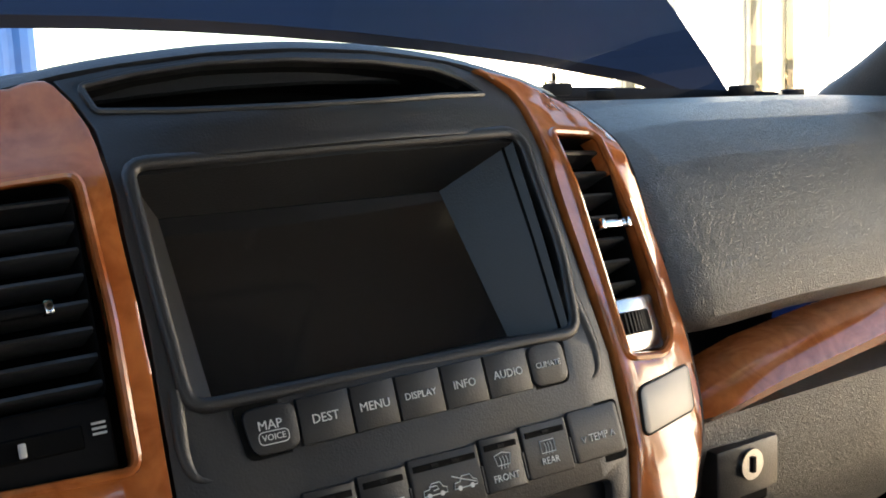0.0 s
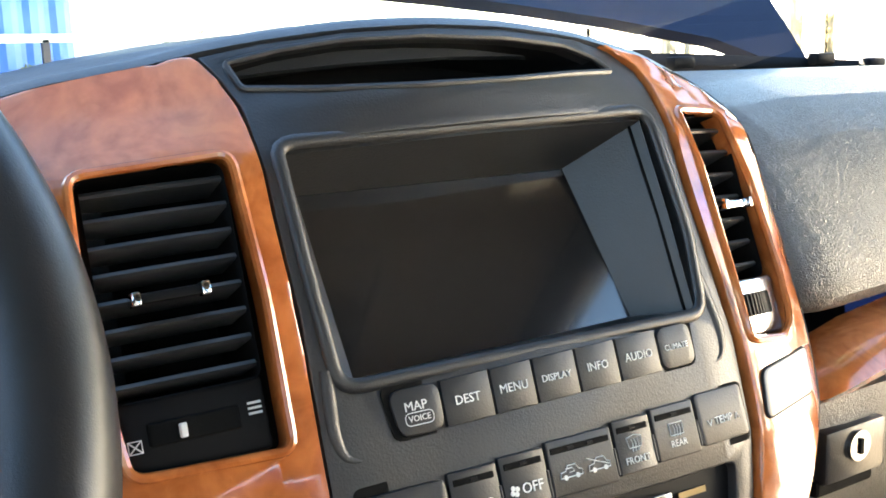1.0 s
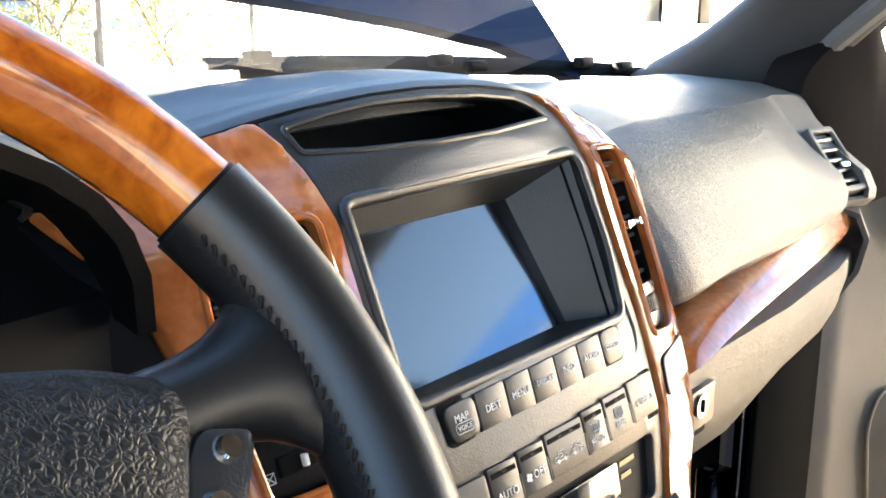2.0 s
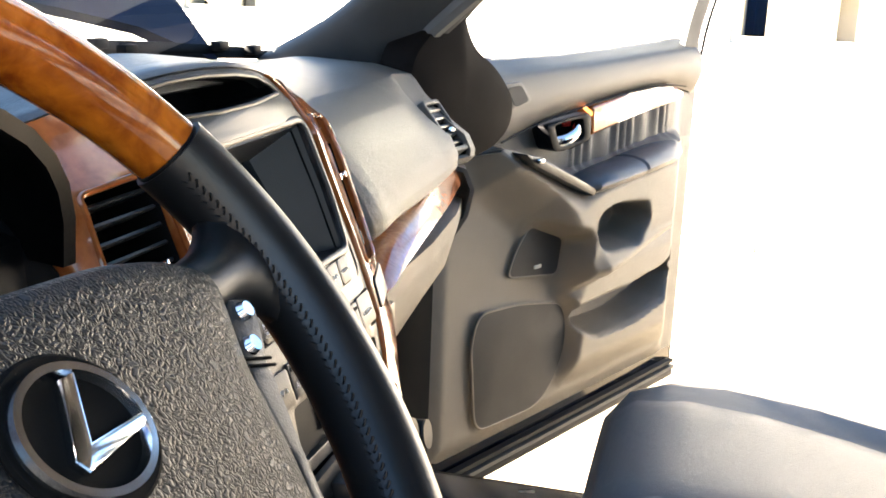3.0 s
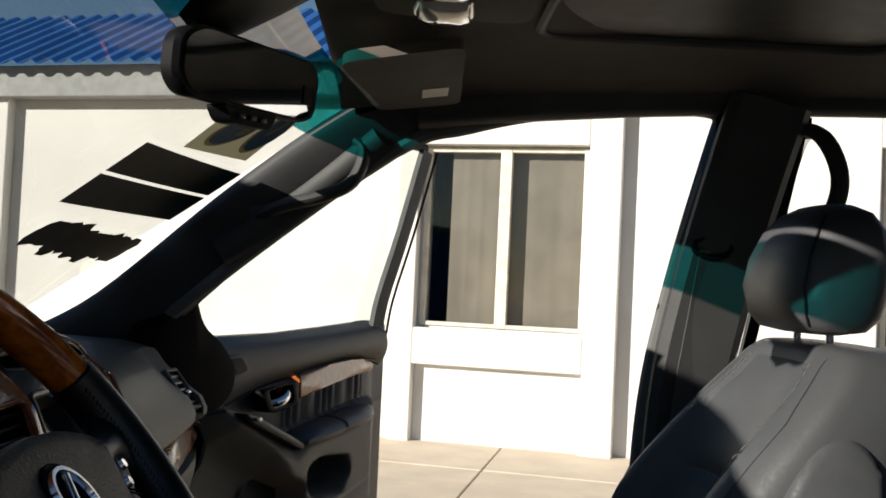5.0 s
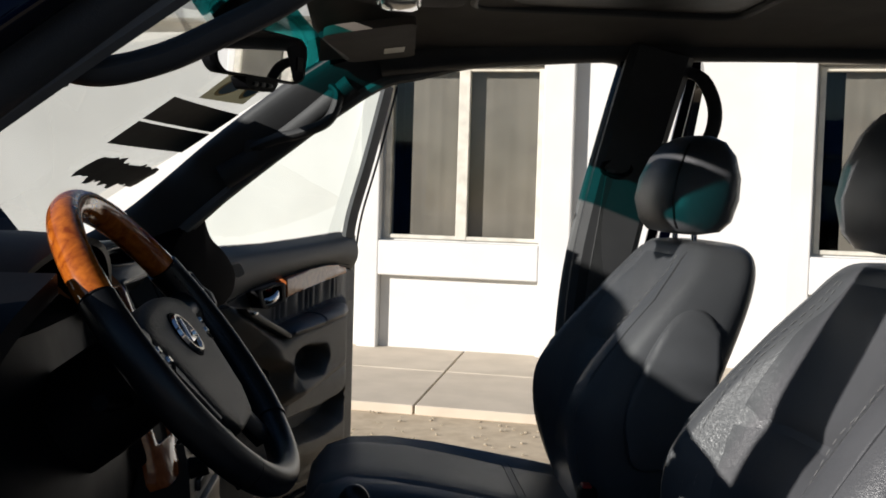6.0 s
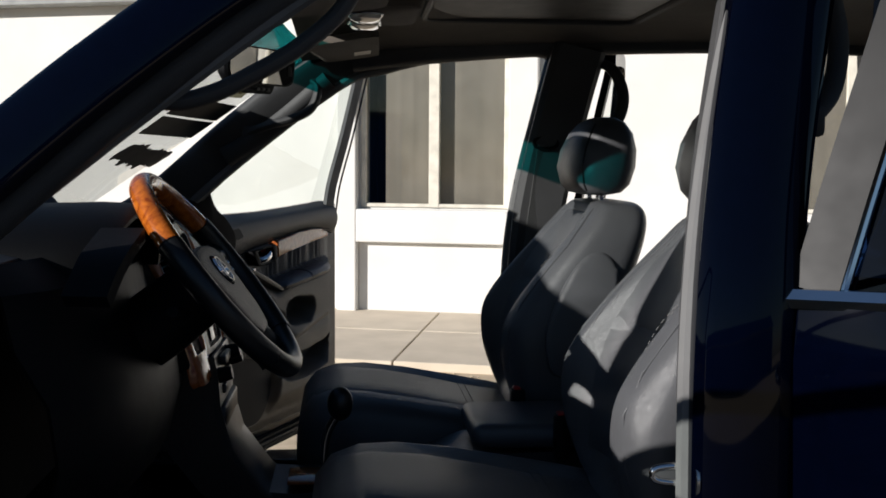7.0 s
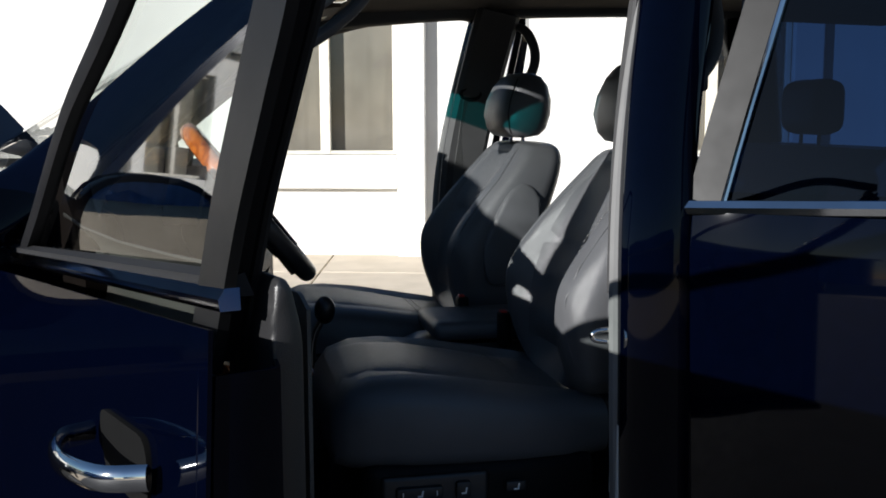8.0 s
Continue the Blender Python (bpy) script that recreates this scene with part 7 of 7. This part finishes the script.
    for y, z in ((-0.225, 0.832), (-0.25, 0.851), (-0.31, 0.859), (-0.40, 0.852), (-0.50, 0.834), (-0.60, 0.812), (-0.70, 0.795)):
        rows.append([Vector((cx + 0.15 * t, y + dy, z - 0.006 + 0.012 * (1 - t ** 6))) for t in [-1 + j / 6 for j in range(13)]])
    loft(bm, rows)
    thicken(bm, 0.008)
    part("cushion_insert", bm, M_SEAT_PERF, ob, "soft leather cushion panel")
    for y in (-0.595, -0.61):
        bm = bmesh.new()
        for i in range(30):
            x0 = -0.145 + 0.29 * i / 30
            sweep(bm, [Vector((cx + x0, y + dy, 0.8190 - 0.006 * abs(x0 / 0.15) ** 6)), Vector((cx + x0 + 0.006, y + dy, 0.8190 - 0.006 * abs(x0 / 0.15) ** 6))], ring(0.0009, 4))
        tagged(part("stitching", bm, M_THREAD, ob, "pale seam stitches"), kind="stuff")
    # plinth with controls
    bm = bmesh.new()
    box(bm, (cx - 0.255, -0.73 + dy, 0.57), (cx + 0.255, -0.26 + dy, 0.70), None, 0.03, 3)
    pl = part("plinth", bm, M_BLACK, ob, "black plastic seat base")
    bm = bmesh.new()
    box(bm, (cx - 0.261, -0.505 + dy, 0.600), (cx - 0.25, -0.292 + dy, 0.680), None, 0.010, 3)
    part("switch_plate", bm, M_PANEL, pl)
    for y, w, h in ((-0.366, 0.092, 0.026), (-0.452, 0.030, 0.036), (-0.557, 0.042, 0.022)):
        bm = bmesh.new()
        box(bm, (cx - 0.272, y - w / 2 + dy, 0.646 - h / 2), (cx - 0.254, y + w / 2 + dy, 0.646 + h / 2), None, 0.006, 2)
        part("seat_switch", bm, M_BUTTON, pl, "seat adjusting switch")
        # small printed seat sign, with a tick at either end of the long switch
        bm = bmesh.new()
        outline = [(0.005, 0.640), (0.005, 0.6432), (-0.002, 0.6432), (-0.004, 0.6525), (-0.007, 0.6525), (-0.005, 0.640)]
        loft(bm, [[Vector((cx + x, y + u + dy, z)) for u, z in outline] for x in (-0.2727, -0.2717)], True, True)
        part("switch_sign", bm, M_WHITE, pl, "small pale printed seat sign")
        for e in ((-0.033, 0.033) if w > 0.06 else ()):
            bm = bmesh.new()
            box(bm, (cx - 0.2727, y + e - 0.001 + dy, 0.641), (cx - 0.2717, y + e + 0.001 + dy, 0.651))
            part("switch_mark", bm, M_WHITE, pl, "small pale tick")
    for sx in (-1, 1):
        bm = bmesh.new()
        box(bm, (cx + sx * 0.2 - 0.02, -0.76 + dy, 0.49), (cx + sx * 0.2 + 0.02, -0.24 + dy, 0.57), None, 0.006)
        part("seat_rail", bm, M_STEEL, ob, "steel seat rail")
    # headrest on two posts
    bm = bmesh.new()
    secs = []
    head = ((1.300, -0.885, -0.93, 0.085), (1.306, -0.855, -0.965, 0.115), (1.325, -0.838, -0.985, 0.130), (1.365, -0.828, -0.998, 0.137), (1.405, -0.836, -1.0, 0.135), (1.445, -0.856, -0.99, 0.125), (1.470, -0.878, -0.972, 0.105), (1.482, -0.90, -0.95, 0.07))
    for z, yf, yb, w in head:
        pts = []
        for i in range(32):
            a = 2 * math.pi * i / 32
            c, s = math.cos(a), math.sin(a)
            x = w * math.copysign(abs(c) ** 0.75, c)
            y = (yf + yb) / 2 + (yf - yb) / 2 * math.copysign(abs(s) ** 0.7, s)
            pts.append(Vector((cx + x, y + dy, z)))
        secs.append(pts)
    loft(bm, secs, True, True)
    hr = part("headrest", bm, M_SEAT, ob, "grey leather headrest")
    for sx in (-1, 1):
        bm = bmesh.new()
        sweep(bm, [Vector((cx + sx * 0.06, -0.915 + dy, 1.25)), Vector((cx + sx * 0.06, -0.915 + dy, 1.315))], ring(0.006, 10), up=(1, 0, 0))
        part("headrest_post", bm, M_CHROME, hr, "chrome headrest post")
        bm = bmesh.new()
        pts = []
        for z in [1.312 + 0.152 * q / 14 for q in range(15)]:
            yf, yb, w = (float(np.interp(z, [t[0] for t in head], [t[k] for t in head])) for k in (1, 2, 3))
            x = 0.86 * w
            c = (x / w) ** (1 / 0.75)
            pts.append(Vector((cx + sx * x, (yf + yb) / 2 + (yf - yb) / 2 * (1 - c * c) ** 0.35 + dy, z)))
        sweep(bm, pts, ring(0.0025, 6), up=(1, 0, 0))
        part("headrest_seam", bm, M_LEATHER, hr)
    # belt buckle
    bm = bmesh.new()
    bx = cx + (-0.275 if cx > 0 else 0.275)
    box(bm, (bx - 0.018, -0.70 + dy, 0.80), (bx + 0.018, -0.67 + dy, 0.885), None, 0.006)
    bk = part("belt_buckle", bm, M_BLACK, ob, "black belt buckle")
    bm = bmesh.new()
    box(bm, (bx - 0.012, -0.69 + dy, 0.884), (bx + 0.012, -0.675 + dy, 0.890), None, 0.002)
    part("release_button", bm, M_RED, bk, "red release button")
    return ob


seat("passenger_seat", 0.39, 0.0, "grey leather front passenger seat, sunlit above the shade")
seat("driver_seat", -0.40, -0.048, "grey leather driver's seat with power switches")

# rear bench, low behind the front seats
bench = empty("rear_bench", (0, -1.6, 0.5), "grey leather rear bench", "car seat")
bm = bmesh.new()
box(bm, (-0.66, -1.75, 0.62), (0.66, -1.28, 0.84), None, 0.06, 3)
part("cushion", bm, M_SEAT, bench)
bm = bmesh.new()
rows = []
secs = []
for z, y in ((0.80, -1.66), (0.95, -1.70), (1.15, -1.78), (1.27, -1.83)):
    secs.append([Vector((x, yy, z)) for x, yy in rounded([(-0.64, y + 0.06), (0.64, y + 0.06), (0.64, y - 0.10), (-0.64, y - 0.10)], 0.04)])
loft(bm, secs, True, True)
part("backrest", bm, M_SEAT, bench)
for x in (-0.4, 0.4):
    bm = bmesh.new()
    box(bm, (x - 0.12, -1.93, 1.30), (x + 0.12, -1.82, 1.47), None, 0.045, 3)
    part("headrest", bm, M_SEAT, bench)
    for sx in (-0.05, 0.05):
        bm = bmesh.new()
        sweep(bm, [(x + sx, -1.87, 1.24), (x + sx, -1.87, 1.34)], ring(0.006, 8), up=(1, 0, 0))
        part("headrest_post", bm, M_CHROME, bench)

# ---- overhead ----
mirror = empty("rear_view_mirror", (0.05, -0.12, 1.60), "black framed rear view mirror on the windshield", "mirror")


def rvm_at(u, v, w):
    o, x = Vector((0.02, -0.147, 1.559)), Vector((0.90, -0.43, 0.03)).normalized()
    y = Vector((-0.02, -0.04, 0.99)).normalized()
    z = x.cross(y).normalized()
    return o + x * u + y * v + z * w


RV = rounded([(-0.13, 0.02), (-0.10, 0.036), (0.11, 0.036), (0.13, 0.022), (0.125, -0.028), (0.10, -0.036), (-0.11, -0.036), (-0.13, -0.02)], 0.015)
bm = bmesh.new()
secs = [[rvm_at(u * k, v * k, w) for u, v in RV] for k, w in ((1.0, 0.006), (1.03, 0.0), (1.0, -0.016), (0.8, -0.034), (0.4, -0.042))]
loft(bm, secs, True, True)
mh = part("housing", bm, M_BLACK, mirror, "black mirror housing")
bm = bmesh.new()
bm.faces.new([bm.verts.new(rvm_at(u * 0.95, v * 0.92, 0.0075)) for u, v in RV])
part("mirror_glass", bm, M_MIRROR, mirror, "silvered mirror glass", smooth=False)
bm = bmesh.new()
sweep(bm, smooth_line([rvm_at(0.0, 0.01, -0.035), Vector((0.0, -0.10, 1.605)), Vector((0.0, -0.085, 1.625))], 5), ring(0.012, 10), up=(1, 0, 0))
part("stem", bm, M_BLACK, mirror, "black mirror stem")
# added block behind the mirror, keeps teal sunlight off the passenger headrest
bm = bmesh.new()
secs = []
for z, w in ((1.600, 0.055), (1.612, 0.080), (1.640, 0.095), (1.664, 0.100)):
    y = glass_y(-0.03, z)
    secs.append([Vector((-0.03 + w * c, y - 0.012 - d, z - 0.004)) for c, d in ((-1.0, 0.0), (-0.92, 0.018), (-0.6, 0.026), (0.6, 0.026), (0.92, 0.018), (1.0, 0.0))])
loft(bm, secs, True, True)
part("mount_cover", bm, M_BLACK, mirror, "black block added at the mirror mount to shade the headrest")
bm = bmesh.new()
box(bm, (0.095, -0.015, 0.008), (0.112, 0.006, 0.009), rvm_at)
part("sensor_window", bm, M_BLACK, mirror, smooth=False)

bm = bmesh.new()
secs = [[rvm_at(u * k, -0.036 + v * k, w) for u, v in rounded([(-0.05, 0.0), (0.05, 0.0), (0.035, -0.018), (-0.035, -0.018)], 0.008)] for k, w in ((1.0, 0.005), (1.0, -0.02), (0.6, -0.03))]
loft(bm, secs, True, True)
bs = part("button_strip", bm, M_BLACK, mirror, "black strip with small buttons")
for u in (-0.02, 0.0, 0.02):
    bm = bmesh.new()
    box(bm, (u - 0.006, -0.048, 0.004), (u + 0.006, -0.042, 0.008), rvm_at, 0.001)
    part("button", bm, M_BUTTON, bs)

for sx in (1, -1):
    vis = empty("sun_visor", (sx * 0.42, -0.30, 1.655), "grey fabric sun visor folded against the roof", "sun visor", "sun visors")
    bm = bmesh.new()
    pl = rounded([(sx * 0.22, -0.225), (sx * 0.62, -0.265), (sx * 0.63, -0.40), (sx * 0.20, -0.385)], 0.03)
    zt = lambda y: 1.640 - 0.15 * (y + 0.22) - 0.004
    slab(bm, pl, [], 0.0, -0.016, lambda u, v, w: Vector((u, v, zt(v) + w)), 0.004)
    part("visor_board", bm, M_HEAD, vis)
    bm = bmesh.new()
    slab(bm, rect(min(sx * 0.46, sx * 0.53), -0.375, max(sx * 0.46, sx * 0.53), -0.335), [], -0.0165, -0.0175, lambda u, v, w: Vector((u, v, zt(v) + w)))
    part("visor_tag", bm, M_CREAM, vis, "faded yellow tag with unreadable print")
    bm = bmesh.new()
    sweep(bm, [Vector((sx * 0.25, -0.225, zt(-0.225) - 0.01)), Vector((sx * 0.56, -0.262, zt(-0.26) - 0.012))], ring(0.006, 8))
    part("visor_rod", bm, M_PILLAR, vis)

lamp = empty("map_lamp", (0.0, -0.36, 1.66), "overhead console with glossy lamp lenses", "overhead lamp")
bm = bmesh.new()
secs = [[Vector((x * k, -0.36 + (y + 0.36) * k, z)) for x, y in rounded([(-0.12, -0.27), (0.12, -0.27), (0.14, -0.46), (-0.14, -0.46)], 0.04)] for k, z in ((1.06, 1.712), (1.0, 1.672), (0.96, 1.660), (0.8, 1.655), (0.02, 1.653))]
loft(bm, secs, True, True)
part("console_shell", bm, M_HEAD, lamp, "grey overhead console shell")
for sx in (-1, 1):
    bm = bmesh.new()
    out = rounded([(sx * 0.012, -0.325), (sx * 0.075, -0.318), (sx * 0.098, -0.345), (sx * 0.085, -0.385), (sx * 0.012, -0.38)], 0.016)
    secs = [[Vector((x * k + sx * 0.05 * (1 - k), -0.352 + (y + 0.352) * k, z)) for x, y in out] for k, z in ((1.0, 1.662), (1.0, 1.650), (0.9, 1.643), (0.6, 1.639), (0.02, 1.638))]
    loft(bm, secs, True, True)
    ln = part("lens", bm, M_LENS, lamp, "clear glossy lamp lens")
    bm = bmesh.new()
    sweep(bm, [Vector((x, y, 1.652)) for x, y in out], ring(0.003, 6), up=(0, 0, 1), closed=True)
    part("lens_rim", bm, M_SATIN, ln, "bright lens rim")

# grab handles by the rear doors, belts
for sx in (1, -1):
    gh = empty("grab_handle", (sx * 0.64, -1.01, 1.55), "black looped grab handle on the roof pillar", "grab handle", "grab handles")
    bm = bmesh.new()
    pts = smooth_line([(sx * 0.655, -0.965, 1.645), (sx * 0.615, -1.01, 1.62), (sx * 0.60, -1.035, 1.55), (sx * 0.615, -1.02, 1.48), (sx * 0.66, -0.965, 1.43)], 6)
    sweep(bm, pts, [(0.012 * math.cos(a), 0.016 * math.sin(a)) for a in [k * math.pi / 6 for k in range(12)]], up=(0, 1, 0))
    part("grip", bm, M_PILLAR, gh)
    for p in (pts[0], pts[-1]):
        bm = bmesh.new()
        box(bm, (p.x - 0.02, p.y - 0.02, p.z - 0.022), (p.x + 0.02, p.y + 0.02, p.z + 0.022), None, 0.008)
        part("mount", bm, M_PILLAR, gh)
    gh = empty("grab_handle", (sx * 0.73, -0.16, 1.5), "black looped grab handle on the windshield pillar", "grab handle", "grab handles")
    bm = bmesh.new()
    if sx > 0:
        pts = [(0.735, -0.215, 1.598), (0.715, -0.240, 1.568), (0.70, -0.222, 1.514), (0.695, -0.170, 1.486), (0.71, -0.110, 1.470), (0.755, -0.058, 1.452)]
    else:
        pts = [(-0.70, -0.335, 1.610), (-0.705, -0.305, 1.560), (-0.715, -0.250, 1.512), (-0.725, -0.195, 1.478), (-0.73, -0.150, 1.455), (-0.74, -0.105, 1.442), (-0.757, -0.065, 1.447)]
    pts = smooth_line(pts, 6)
    sweep(bm, pts, [(0.012 * math.cos(a), 0.017 * math.sin(a)) for a in [k * math.pi / 6 for k in range(12)]], up=(sx, 0, 0))
    part("grip", bm, M_PILLAR, gh)
    for p in (pts[0], pts[-1]):
        bm = bmesh.new()
        box(bm, (p.x - 0.016, p.y - 0.02, p.z - 0.02), (p.x + 0.02, p.y + 0.02, p.z + 0.02), None, 0.008)
        part("mount", bm, M_PILLAR, gh)
    belt = empty("seat_belt", (sx * 0.72, -0.84, 0.6), "grey seat belt hanging from its pillar guide", "seat belt", "seat belts")
    bm = bmesh.new()
    path = [Vector(p) for p in ((sx * 0.665, -0.845, 1.425), (sx * 0.695, -0.835, 1.30), (sx * 0.715, -0.82, 1.15), (sx * 0.725, -0.815, 0.95), (sx * 0.725, -0.815, 0.60))]
    sweep(bm, smooth_line(path, 4), [(-0.0235, -0.0012), (0.0235, -0.0012), (0.0235, 0.0012), (-0.0235, 0.0012)], up=(sx, 0.25, 0))
    part("webbing", bm, M_BELT, belt)
    bm = bmesh.new()
    sweep(bm, [Vector((sx * 0.665, -0.845, 1.43)) + Vector((0, 0.032 * math.cos(a), 0.018 * math.sin(a))) for a in [2 * math.pi * i / 16 for i in range(16)]], ring(0.006, 8), up=(1, 0, 0), closed=True)
    part("guide_loop", bm, M_BLACK, belt, "black belt guide loop")

# striker, label and trims on the driver's pillar
trim_l = empty("door_striker", (-0.80, -0.775, 0.96), "chrome door striker on a pale plate", "door striker")
bm = bmesh.new()
disc(bm, (-0.80, -0.762, 0.962), (0, 1, 0), 0.028, 0.004, 24)
part("striker_plate", bm, M_SATIN, trim_l)
bm = bmesh.new()
sweep(bm, smooth_line([(-0.785, -0.76, 0.975), (-0.782, -0.72, 0.97), (-0.782, -0.72, 0.955), (-0.785, -0.76, 0.95)], 5), ring(0.005, 10), up=(1, 0, 0))
part("striker_loop", bm, M_CHROME, trim_l, "chrome striker loop")
bm = bmesh.new()
box(bm, (-0.815, -0.758, 0.66), (-0.775, -0.755, 0.80))
tagged(part("tyre_label", bm, M_WHITE, None), "white information label with plain print bars", "label")
